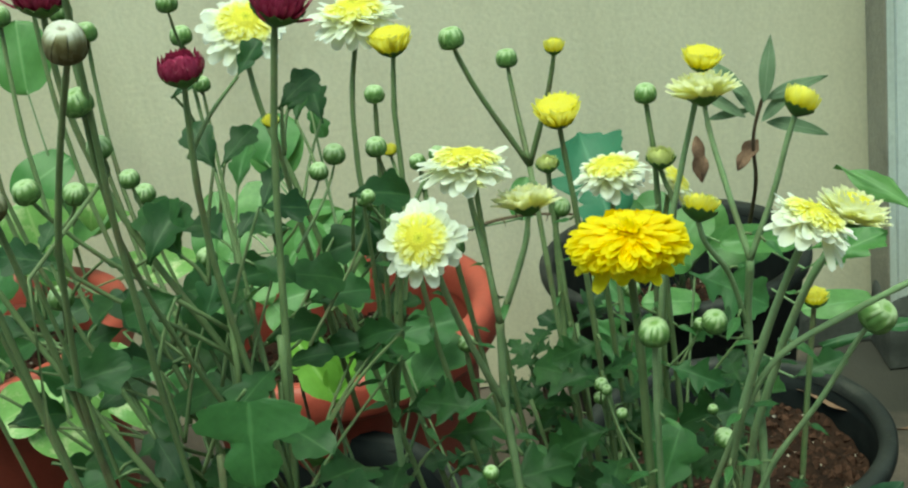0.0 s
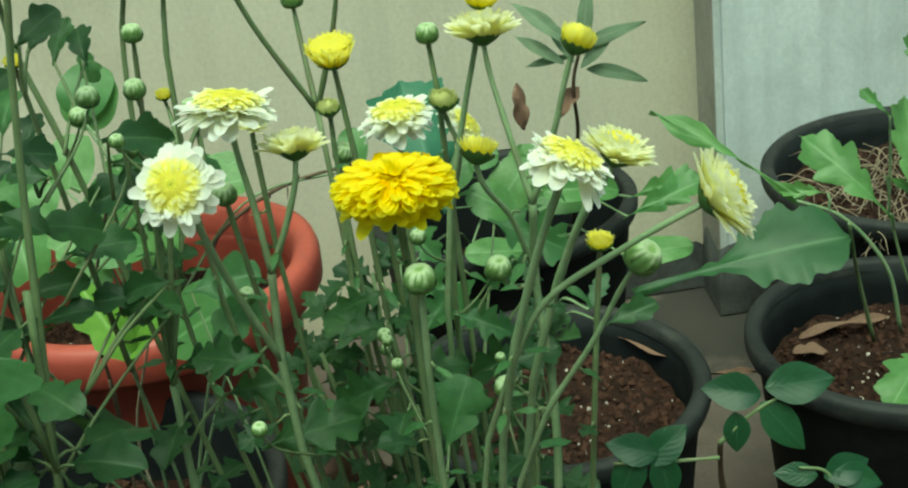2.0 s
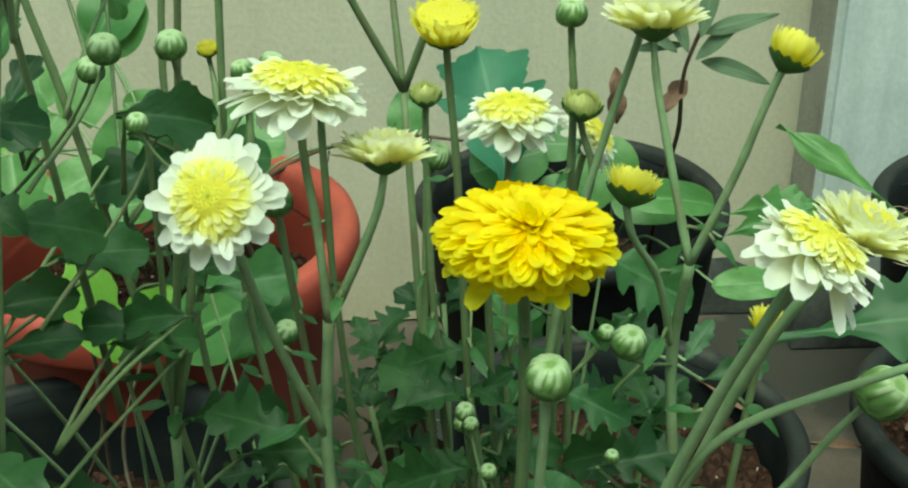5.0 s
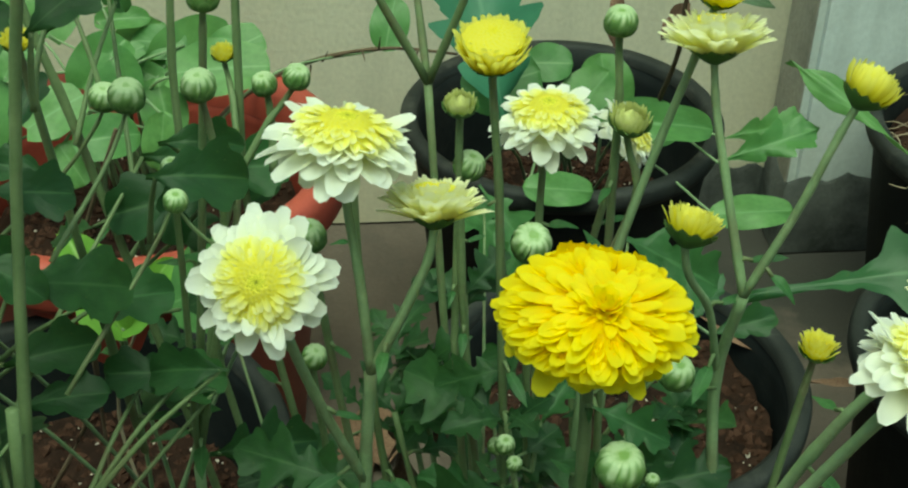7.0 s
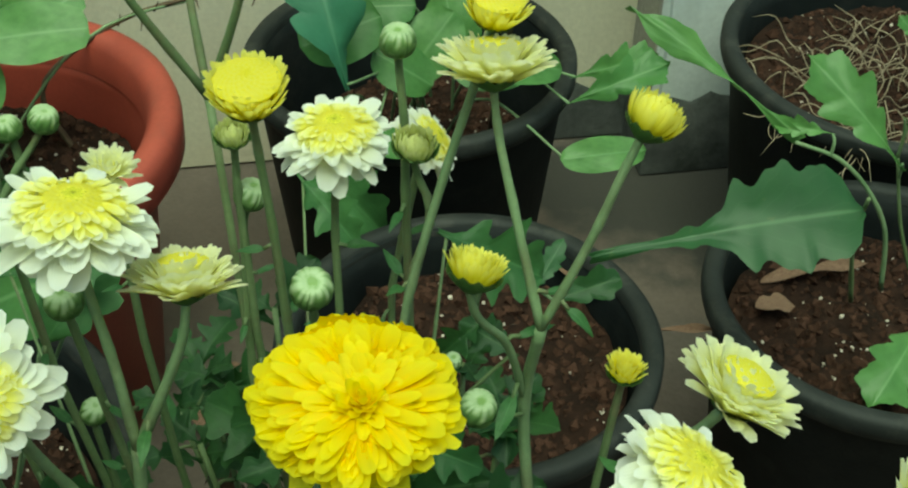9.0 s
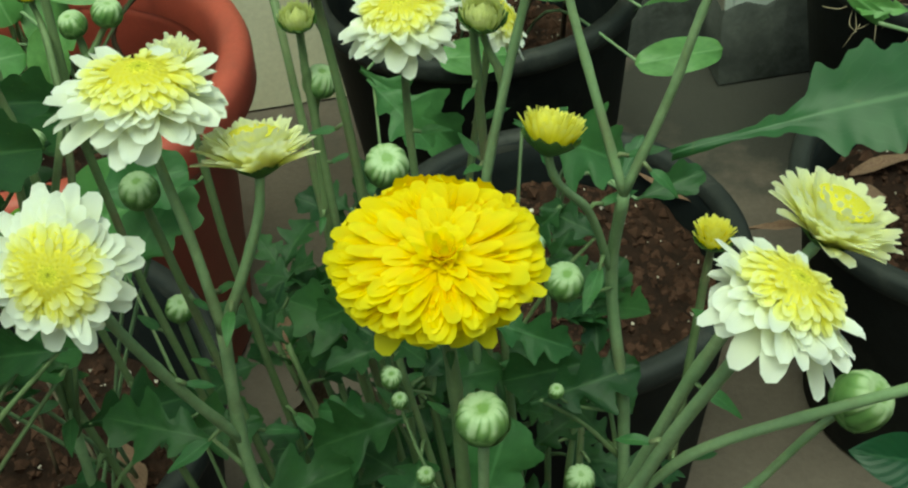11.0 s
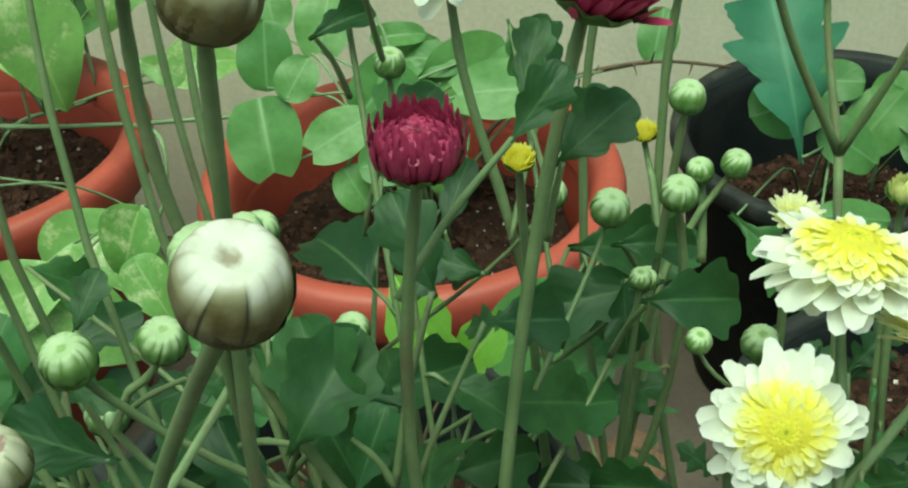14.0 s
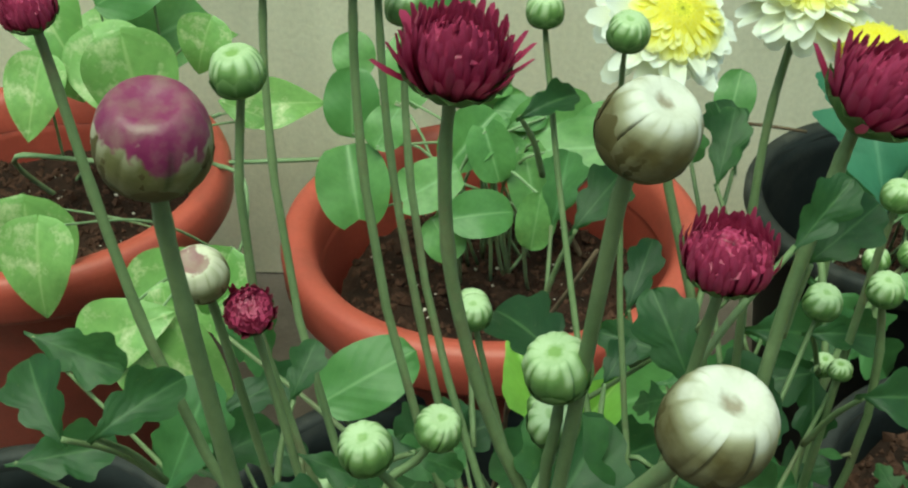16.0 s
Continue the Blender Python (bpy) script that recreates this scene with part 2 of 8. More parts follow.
M_SEPAL = petal_material("green_bract", (0.06, 0.13, 0.035), (0.085, 0.17, 0.045), (0.20, 0.30, 0.12), 0.5, 0.1)


def bud_material(name, groove, ridge, foot, crown, rough, scar=0.93, ragged=0.06):
    """Folded petals of a closed bud: UV x tells streak from groove, UV y the height."""
    m, nt, b = material(name, rough, 0.4)
    uv = nt.nodes.new("ShaderNodeUVMap")
    sep = nt.nodes.new("ShaderNodeSeparateXYZ")
    nt.links.new(uv.outputs[0], sep.inputs[0])
    wob = map_range(nt, noise_of(nt, 160, 3), 0.3, 0.7, -ragged, ragged)
    add = nt.nodes.new("ShaderNodeMath")
    add.operation = "ADD"
    nt.links.new(sep.outputs["Y"], add.inputs[0])
    nt.links.new(wob, add.inputs[1])
    col = ramp(nt, sep.outputs["X"], [(0.15, ridge), (0.55, groove), (1.0, foot)])
    col = mix(nt, map_range(nt, add.outputs[0], scar, scar + 0.05), col, crown)
    col = mix(nt, map_range(nt, noise_of(nt, 190, 4), 0.42, 0.7, 0, 0.4), col, groove)
    nt.links.new(col, b.inputs["Base Color"])
    bump(nt, b, noise_of(nt, 420, 3), 0.35, 0.0005)
    return m


M_BUD = bud_material("pale_green_bud", (0.16, 0.26, 0.085), (0.37, 0.46, 0.27), (0.085, 0.165, 0.042), (0.19, 0.30, 0.085), 0.5)
M_BUDW = bud_material("silvery_bud", (0.27, 0.26, 0.165), (0.54, 0.53, 0.475), (0.095, 0.078, 0.028), (0.24, 0.20, 0.15), 0.55, 0.965, 0.05)
M_BLUSH = bud_material("blushing_bud", (0.34, 0.34, 0.22), (0.50, 0.48, 0.37), (0.12, 0.125, 0.045), (0.21, 0.10, 0.105), 0.5, 0.82, 0.16)
M_PURPLE = bud_material("purple_tipped_bud", (0.25, 0.24, 0.15), (0.36, 0.34, 0.26), (0.11, 0.105, 0.035), (0.15, 0.014, 0.07), 0.42, 0.56, 0.14)


# ---- mesh helpers ----
def mesh_of(bm, name, mat, smooth=True):
    me = bpy.data.meshes.new(name)
    bm.to_mesh(me)
    bm.free()
    me.materials.append(mat)
    if smooth:
        me.polygons.foreach_set("use_smooth", [True] * len(me.polygons))
    return me


def data_mesh(name, verts, faces, mat, uvs=None, smooth=True):
    me = bpy.data.meshes.new(name)
    me.from_pydata([tuple(v) for v in verts], [], faces)
    if uvs is not None:
        layer = me.uv_layers.new(name="UVMap")
        flat = np.array([uvs[v] for f in faces for v in f], dtype=np.float32).ravel()
        layer.data.foreach_set("uv", flat)
    me.materials.append(mat)
    if smooth:
        me.polygons.foreach_set("use_smooth", [True] * len(me.polygons))
    me.update()
    return me


def child(name, me, parent, m=None, label=""):
    ob = new(name, me)
    ob.parent = parent
    if m is not None:
        ob.matrix_local = m
    if label:
        ob["label"] = label
    return ob


def thing(name, at, label, category, group=""):
    ob = new(name)
    ob.empty_display_size = 0.02
    ob.location = at
    return tagged(ob, label, category, group)


def lathe(profile, seg, name, mat, wobble=0.0, cap=False):
    verts, faces = [], []
    n = len(profile)
    for i in range(seg):
        a = 2 * math.pi * i / seg
        k = 1 + wobble * noise.noise((math.cos(a) * 1.3, math.sin(a) * 1.3, 0.3))
        verts += [(r * k * math.cos(a), r * k * math.sin(a), z) for r, z in profile]
    for i in range(seg):
        j = (i + 1) % seg
        faces += [(i * n + k, j * n + k, j * n + k + 1, i * n + k + 1) for k in range(n - 1)]
    if cap:
        faces.append(tuple(i * n for i in range(seg))[::-1])
    return data_mesh(name, verts, faces, mat)


def spline(points, steps=6):
    """A smooth line through the points; the tangents allow for uneven spacing."""
    p = [Vector(q) for q in points]
    d = [max(1e-6, (b - a).length) for a, b in zip(p, p[1:])]
    tan = []
    for i in range(len(p)):
        if i == 0:
            tan.append((p[1] - p[0]) / d[0])
        elif i == len(p) - 1:
            tan.append((p[-1] - p[-2]) / d[-1])
        else:
            tan.append(((p[i] - p[i - 1]) / d[i - 1] * d[i] + (p[i + 1] - p[i]) / d[i] * d[i - 1]) / (d[i - 1] + d[i]))
    out = []
    for i, h in enumerate(d):
        for s in range(steps):
            t = s / steps
            out.append(p[i] * (2 * t ** 3 - 3 * t * t + 1) + tan[i] * h * (t ** 3 - 2 * t * t + t)
                       + p[i + 1] * (3 * t * t - 2 * t ** 3) + tan[i + 1] * h * (t ** 3 - t * t))
    return [*out, p[-1]]


def tube(points, r0, r1, name, mat, sides=7, nodes=0.0):
    """A tapered stem through the points, with slight swellings at its nodes."""
    verts, faces = [], []
    up = Vector((0.31, 0.17, 0.94))
    n = len(points)
    for i, q in enumerate(points):
        d = (points[min(i + 1, n - 1)] - points[max(i - 1, 0)]).normalized()
        if abs(d.dot(up)) > 0.98:
            up = Vector((1, 0.1, 0))
        a = d.cross(up).normalized()
        b = d.cross(a)
        r = r0 + (r1 - r0) * i / max(1, n - 1)
        if nodes and i % 5 == 2:
            r *= 1 + nodes
        for k in range(sides):
            w = 2 * math.pi * k / sides
            rr = r * (1.0 + 0.10 * (k % 2))
            verts.append(q + a * rr * math.cos(w) + b * rr * math.sin(w))
    for i in range(n - 1):
        for k in range(sides):
            l = (k + 1) % sides
            faces.append((i * sides + k, i * sides + l, (i + 1) * sides + l, (i + 1) * sides + k))
    faces.append(tuple(range(sides))[::-1])
    faces.append(tuple((n - 1) * sides + k for k in range(sides)))
    return data_mesh(name, verts, faces, mat)


# ---- leaves: one mesh per shape and bend, shared by the leaves of that kind ----
def along(u, *stops):
    """Straight lines between (u, width) stops."""
    for (a, p), (c, q) in zip(stops, stops[1:]):
        if u <= c:
            return p + (q - p) * (0.5 - 0.5 * math.cos(math.pi * (u - a) / (c - a)))
    return stops[-1][1]


def width_mum(u):
    """Chrysanthemum leaf: a narrow foot, two pairs of blunt lobes and a rounded tip."""
    return along(u, (0, 0.05), (0.10, 0.08), (0.22, 0.30), (0.32, 0.62), (0.38, 0.70), (0.44, 0.64), (0.49, 0.56), (0.56, 0.78), (0.64, 0.92),
                 (0.71, 0.88), (0.76, 0.66), (0.81, 0.58), (0.88, 0.54), (0.95, 0.36), (1, 0.05))


def width_feather(u):
    """Deeply cut chrysanthemum leaf: three pairs of narrow lobes."""
    return along(u, (0, 0.05), (0.12, 0.07), (0.20, 0.18), (0.27, 0.54), (0.32, 0.60), (0.37, 0.32), (0.42, 0.26), (0.50, 0.76), (0.56, 0.92), (0.62, 0.56),
                 (0.67, 0.36), (0.74, 0.60), (0.80, 0.64), (0.86, 0.40), (0.94, 0.26), (1, 0.04))


def width_palm(u):
    """Broad leaf with two wide side lobes by its foot and a blunt middle lobe."""
    return along(u, (0, 0.30), (0.05, 0.66), (0.12, 0.90), (0.20, 0.86), (0.27, 1.0), (0.36, 0.95), (0.43, 0.66), (0.48, 0.38), (0.54, 0.36),
                 (0.64, 0.47), (0.74, 0.50), (0.82, 0.42), (0.90, 0.38), (0.96, 0.24), (1, 0.05))


def width_round(u):
    return math.sqrt(max(0, 1 - (2 * u - 1) ** 2)) ** 0.85


def width_twin(u):
    return math.sqrt(max(0, 1 - (1.75 * u - 0.9) ** 2)) if u < 0.999 else 0.25


def width_heart(u):
    return (math.sin(math.pi * u ** 0.62)) ** 0.8


def width_lance(u):
    return math.sin(math.pi * u ** 0.85) ** 0.9


def width_jag(u):
    env = math.sin(math.pi * min(1, u ** 1.25)) ** 0.75
    return env * (0.62 + 0.38 * ((u * 5.3) % 1.0)) + 0.03


def width_oak(u):
    w = along(u, (0, 0.06), (0.18, 0.10), (0.30, 0.13), (0.38, 0.26), (0.41, 0.20), (0.50, 0.36), (0.57, 0.85), (0.61, 0.66), (0.70, 0.82), (0.76, 1.0), (0.81, 0.78), (0.88, 0.86), (0.94, 0.7), (1, 0.12))
    return w * (0.86 + 0.10 * saw(u, 5.1, 0.6) + 0.08 * saw(u, 12.7, 0.6))


def saw(u, n, sharp=0.75):
    """Backward-leaning teeth."""
    f = (u * n) % 1.0
    return f / sharp if f < sharp else (1 - f) / (1 - sharp)


def width_lettuce(u):
    env = along(u, (0, 0.05), (0.14, 0.10), (0.34, 0.62), (0.62, 1.0), (0.84, 0.85), (1, 0.05))
    return env * (0.60 + 0.40 * saw(u, 4.6)) * (0.92 + 0.08 * saw(u, 14))


def width_winged(u):
    env = along(u, (0, 0.22), (0.16, 0.30), (0.42, 0.30), (0.58, 0.55), (0.78, 1.0), (1, 0.04))
    return env * (0.74 + 0.26 * saw(u, 5.3))


def width_lobed(u):
    env = math.sin(math.pi * min(1, u ** 1.1)) ** 0.6
    return env * (0.66 + 0.34 * abs(math.sin(math.pi * (2.2 * u))) ** 0.8)


def leaf_mesh(name, width, mat, aspect, bend, fold, wave, seed, n=26):
    """Unit leaf along +x, tip at x = 1, face up +z."""
    rnd = random.Random(seed)
    ph = rnd.uniform(0, 6.28)
    verts, faces, uvs = [], [], []
    cols = (-1, -0.55, -0.18, 0, 0.18, 0.55, 1)
    for i in range(n + 1):
        u = i / n
        w = max(0.004, width(u) * aspect * 0.5)
        tooth = 1 + (0.012 if width is width_mum else 0.025 if width in (width_jag, width_oak, width_lobed) else 0.0) * math.sin(u * 47 + ph)
        zc = -bend * u * u + 0.25 * bend * u
        for c in cols:
            y = c * w * (tooth if abs(c) == 1 else 1)
            back = -0.10 * aspect * abs(c) * (1 - u) * (1 if width in (width_heart, width_twin) else 0.3)
            z = zc + fold * abs(y) + wave * math.sin(u * 9 + ph + c * 1.4) * abs(c) + 0.012 * math.cos(c * 9)
            fwd = 0.16 * aspect * abs(c) ** 2 * width(u) if width in (width_mum, width_feather, width_lettuce) else 0.0
            verts.append((u + back + fwd, y, z))
            uvs.append((u, c))
    k = len(cols)
    for i in range(n):
        for j in range(k - 1):
            faces.append((i * k + j, i * k + j + 1, (i + 1) * k + j + 1, (i + 1) * k + j))
    return data_mesh(name, verts, faces, mat, uvs)


def leaf_kind(name, width, mat, aspect, bends=(0.1, 0.25, 0.4), fold=0.25, wave=0.03, n=26):
    return [leaf_mesh(name, width, mat, aspect * a, b, fold * f, wave, i * 7 + len(name), n)
            for i, (b, a, f) in enumerate(zip(bends, (1.0, 0.92, 1.08), (1.0, 0.5, 1.4)))]


LEAF = {
    "mum": leaf_kind("mum_leaf", width_mum, M_LEAF, 0.80, (0.12, 0.34, 0.60), 0.28, 0.045, 34),
    "feather": leaf_kind("cut_mum_leaf", width_feather, M_LEAF, 0.84, (0.12, 0.30, 0.52), 0.28, 0.05, 38),
    "palm": leaf_kind("three_lobed_leaf", width_palm, M_LEAF2, 1.30, (0.06, 0.09, 0.12), 0.04, 0.03, 44),
    "mump": leaf_kind("pale_mum_leaf", width_mum, M_LEAF2, 0.82, (0.12, 0.30, 0.50), 0.28, 0.045, 34),
    "round": leaf_kind("round_leaf", width_round, M_ROUND, 0.92, (0.05, 0.15, 0.3), 0.15),
    "twin": leaf_kind("twin_leaf", width_twin, M_ROUND, 1.0, (0.05, 0.12, 0.2), 0.3),
    "lime": leaf_kind("lime_leaf", width_lobed, M_LIME, 0.95, (0.05, 0.2, 0.3), 0.35),
    "pothos": leaf_kind("pothos_leaf", width_heart, M_POTHOS, 0.85, (0.1, 0.25, 0.4), 0.2),
    "blue": leaf_kind("lobed_leaf", width_lettuce, M_BLUE, 0.8, (0.15, 0.3, 0.4), 0.2, 0.05, 46),
    "jag": leaf_kind("jagged_leaf", width_jag, M_JAG, 0.42, (0.1, 0.25, 0.4), 0.2, 0.03),
    "oak": leaf_kind("long_toothed_leaf", width_oak, M_JAG, 0.42, (0.10, 0.14, 0.18), 0.2, 0.03, 60),
    "lettuce": leaf_kind("lettuce_leaf", width_lettuce, M_ROUND, 0.62, (0.1, 0.22, 0.3), 0.2, 0.05, 46),
    "winged": leaf_kind("winged_leaf", width_winged, M_ROUND, 0.30, (0.12, 0.2, 0.25), 0.15, 0.04, 46),
    "slim": leaf_kind("small_stem_leaf", width_lance, M_LEAF2, 0.30, (0.1, 0.3, 0.5), 0.3, 0.03, 12),
    "cut": leaf_kind("cut_leaf", width_feather, M_LEAF2, 0.74, (0.15, 0.35, 0.55), 0.35, 0.05, 38),
    "rose": leaf_kind("rose_leaflet", width_lance, M_ROSE, 0.62, (0.05, 0.12, 0.2), 0.2, 0.01),
    "lance": leaf_kind("lance_leaf", width_lance, M_GREY, 0.21, (0.05, 0.2, 0.3), 0.3, 0.02),
    "wither": leaf_kind("withered_leaf", width_mum, M_WITHER, 0.75, (0.3, 0.5, 0.7), 0.5, 0.09, 34),
    "dry": leaf_kind("dry_leaf", width_lobed, M_DRY, 0.45, (0.3, 0.5, 0.7), 0.6, 0.08),
}
count = {"leaf": 0}


def leaf(plant, kind, base, tip, facing, aspect=1.0, name="leaf"):
    """A leaf from base to tip, its face turned towards `facing`."""
    b, t = Vector(base), Vector(tip)
    x = (t - b)
    length = x.length
    x.normalize()
    z = Vector(facing)
    z = (z - x * z.dot(x)).normalized()
    y = z.cross(x)
    m = Matrix((x, y, z)).transposed().to_4x4()
    count["leaf"] += 1
    me = LEAF[kind][count["leaf"] % 3]
    m = Matrix.Translation(b - plant.location) @ m @ Matrix.Diagonal((length, length * aspect, length, 1))
    return child(name, me, plant, m)


def stem(plant, points, r0=0.0024, r1=0.0017, mat=None, name="stem"):
    pts = [q - plant.location for q in spline(points)]
    return child(name, tube(pts, r0, r1, name, mat or M_STEM, 7, 0.12), plant)


def stem_leaves(plant, points, kind, z0, z1, step, size, seed):
    """Leaves up a stem between two heights, turned round it by the golden angle, with short stalks."""
    rnd = random.Random(seed)
    pts = spline(points, 10)
    az, last = rnd.uniform(0, 6.28), -9.0
    for a, b in zip(pts, pts[1:]):
        if not (z0 < a.z < z1) or a.z - last < step * rnd.uniform(0.7, 1.3):
            continue
        last = a.z
        az += 2.4 + rnd.uniform(-0.4, 0.4)
        grow = size * rnd.uniform(0.65, 1.15) * (1.15 - 0.5 * (a.z - z0) / (z1 - z0))
        out = Vector((math.cos(az), math.sin(az), rnd.uniform(-0.35, 0.55))).normalized()
        foot = a + out * grow * 0.28
        leaf(plant, kind, foot, foot + out * grow, (0.1 * rnd.uniform(-1, 1), -0.35, 1.0))
        st = [q - plant.location for q in (a, a + out * grow * 0.15 + Vector((0, 0, 0.002)), foot + out * grow * 0.1)]
        child("leaf_stalk", tube(st, 0.0011, 0.0008, "leaf_stalk", M_STEM, 5), plant)


# ---- flower heads, built along +z with the foot of the calyx at the origin ----
def add_petal(verts, faces, uvs, az, el, r0, z0, length, width, cup, curl, twist=0.0, n=4):
    ca, sa = math.cos(az), math.sin(az)
    base = len(verts)
    px, pz, ang = r0, z0, el
    for i in range(n + 1):
        u = i / n
        w = width * 0.5 * (0.35 + 0.65 * math.sin(math.pi * (0.12 + 0.50 * u))) * (1.0 if u < 0.6 else math.sqrt(1 - ((u - 0.6) / 0.50) ** 2))
        for c in (-1, 0, 1):
            off = c * w
            lift = cup * abs(c) * w + twist * c * w * u
            rad, zz = px - math.sin(ang) * lift, pz + math.cos(ang) * lift
            if i == n and c == 0:
                rad, zz = rad + math.cos(ang) * length * 0.05, zz + math.sin(ang) * length * 0.05
            verts.append((rad * ca - off * sa, rad * sa + off * ca, zz))
            uvs.append((u, c))
        px += math.cos(ang) * length / n
        pz += math.sin(ang) * length / n
        ang += curl / n
    for i in range(n):
        for j in range(2):
            a = base + i * 3 + j
            faces.append((a, a + 1, a + 4, a + 3))


def petals(name, rings, mat, seed, n=4):
    """rings: (count, elevation deg, start radius, start z, length, width, cup, curl deg, jitter)."""
    rnd = random.Random(seed)
    verts, faces, uvs = [], [], []
    for cnt, el, r0, z0, ln, wd, cup, curl, jit in rings:
        ph = rnd.uniform(0, 6.28)
        for i in range(cnt):
            add_petal(verts, faces, uvs, ph + 2 * math.pi * (i + rnd.uniform(-0.3, 0.3) * jit) / cnt,
                      radians(el + rnd.uniform(-9, 9) * jit), r0, z0 + rnd.uniform(-0.0006, 0.0006),
                      ln * (1 + rnd.uniform(-0.14, 0.12) * jit), wd * (1 + rnd.uniform(-0.15, 0.15) * jit), cup,
                      radians(curl + rnd.uniform(-14, 14) * jit), rnd.uniform(-0.25, 0.25) * jit, n)
    return data_mesh(name, verts, faces, mat, uvs)


def single_petals(flower, rings, mat, seed):
    """Rings of petals as objects of their own; the petals of a ring share three meshes."""
    rnd = random.Random(seed)
    for cnt, el, r0, z0, ln, wd, cup, curl, jit in rings:
        shapes = []
        for _ in range(3):
            v, f, uv = [], [], []
            add_petal(v, f, uv, 0.0, radians(el + rnd.uniform(-8, 8) * jit), r0, z0, ln * (1 + rnd.uniform(-0.12, 0.1) * jit),
                      wd * (1 + rnd.uniform(-0.12, 0.12) * jit), cup, radians(curl + rnd.uniform(-12, 12) * jit), rnd.uniform(-0.25, 0.25), 6)
            shapes.append(data_mesh("petal", v, f, mat, uv))
        ph = rnd.uniform(0, 360)
        for i in range(cnt):
            s = 1 + rnd.uniform(-0.07, 0.07)
            child("petal", shapes[rnd.randrange(3)], flower,
                  pose(0, 0, 0, rnd.uniform(-4, 4), rnd.uniform(-4, 4), ph + 360 * (i + rnd.uniform(-0.28, 0.28)) / cnt) @ Matrix.Diagonal((s, s, 1, 1)))


def sepals(name, r, h, seed, flare=0.0):
    """Calyx: a green cup of overlapping bracts."""
    verts, faces, uvs = [], [], []
    seg, rows = 24, 6
    for i in range(seg):
        a = 2 * math.pi * i / seg
        for k in range(rows):
            u = k / (rows - 1)
            rr = r * (0.22 + 0.78 * math.sin(u * math.pi * 0.5)) * (1 + 0.07 * (i % 2)) + flare * u
            zz = h * u * (1.0 if k < rows - 1 or i % 2 else 0.72)
            verts.append((rr * math.cos(a), rr * math.sin(a), zz))
            uvs.append((u * u * 0.8, i % 2))
    for i in range(seg):
        j = (i + 1) % seg
        for k in range(rows - 1):
            faces.append((i * rows + k, j * rows + k, j * rows + k + 1, i * rows + k + 1))
    faces.append(tuple(i * rows for i in range(seg))[::-1])
    return data_mesh(name, verts, faces, M_SEPAL, uvs)


def bud_profile(u):
    return math.sin(math.pi * (0.10 + 0.885 * u)) ** 0.7, 0.5 - 0.5 * math.cos(math.pi * u)


def bud_calyx(name, r, h, mat, reach, seed):
    """Rounded bracts that hug the lower part of a bud, in two rows."""
    rnd = random.Random(seed)
    verts, faces, uvs = [], [], []
    for row, (cnt, top, gap) in enumerate(((8, reach, 1.02), (7, reach * 0.68, 1.05))):
        ph = rnd.uniform(0, 6.28)
        for i in range(cnt):
            a0 = ph + 2 * math.pi * (i + rnd.uniform(-0.2, 0.2)) / cnt
            end = top * rnd.uniform(0.72, 1.15)
            n0 = len(verts)
            for k in range(7):
                u = end * k / 6
                rr, zz = bud_profile(u)
                half = math.pi / cnt * 1.2 * math.sqrt(max(0.0, 1 - (k / 6) ** 3.2)) + 0.02
                for c in (-1, -0.5, 0, 0.5, 1):
                    g = gap + 0.016 * (1 - abs(c)) - 0.016
                    verts.append((r * rr * g * math.cos(a0 + c * half), r * rr * g * math.sin(a0 + c * half), h * zz - 0.01 * r))
                    uvs.append((max(k / 6, abs(c)) ** 2.0 * 0.92, c * 0.1))
            for k in range(6):
                for c in range(4):
                    q = n0 + k * 5 + c
                    faces.append((q, q + 1, q + 6, q + 5))
    return data_mesh(name, verts, faces, mat, uvs)


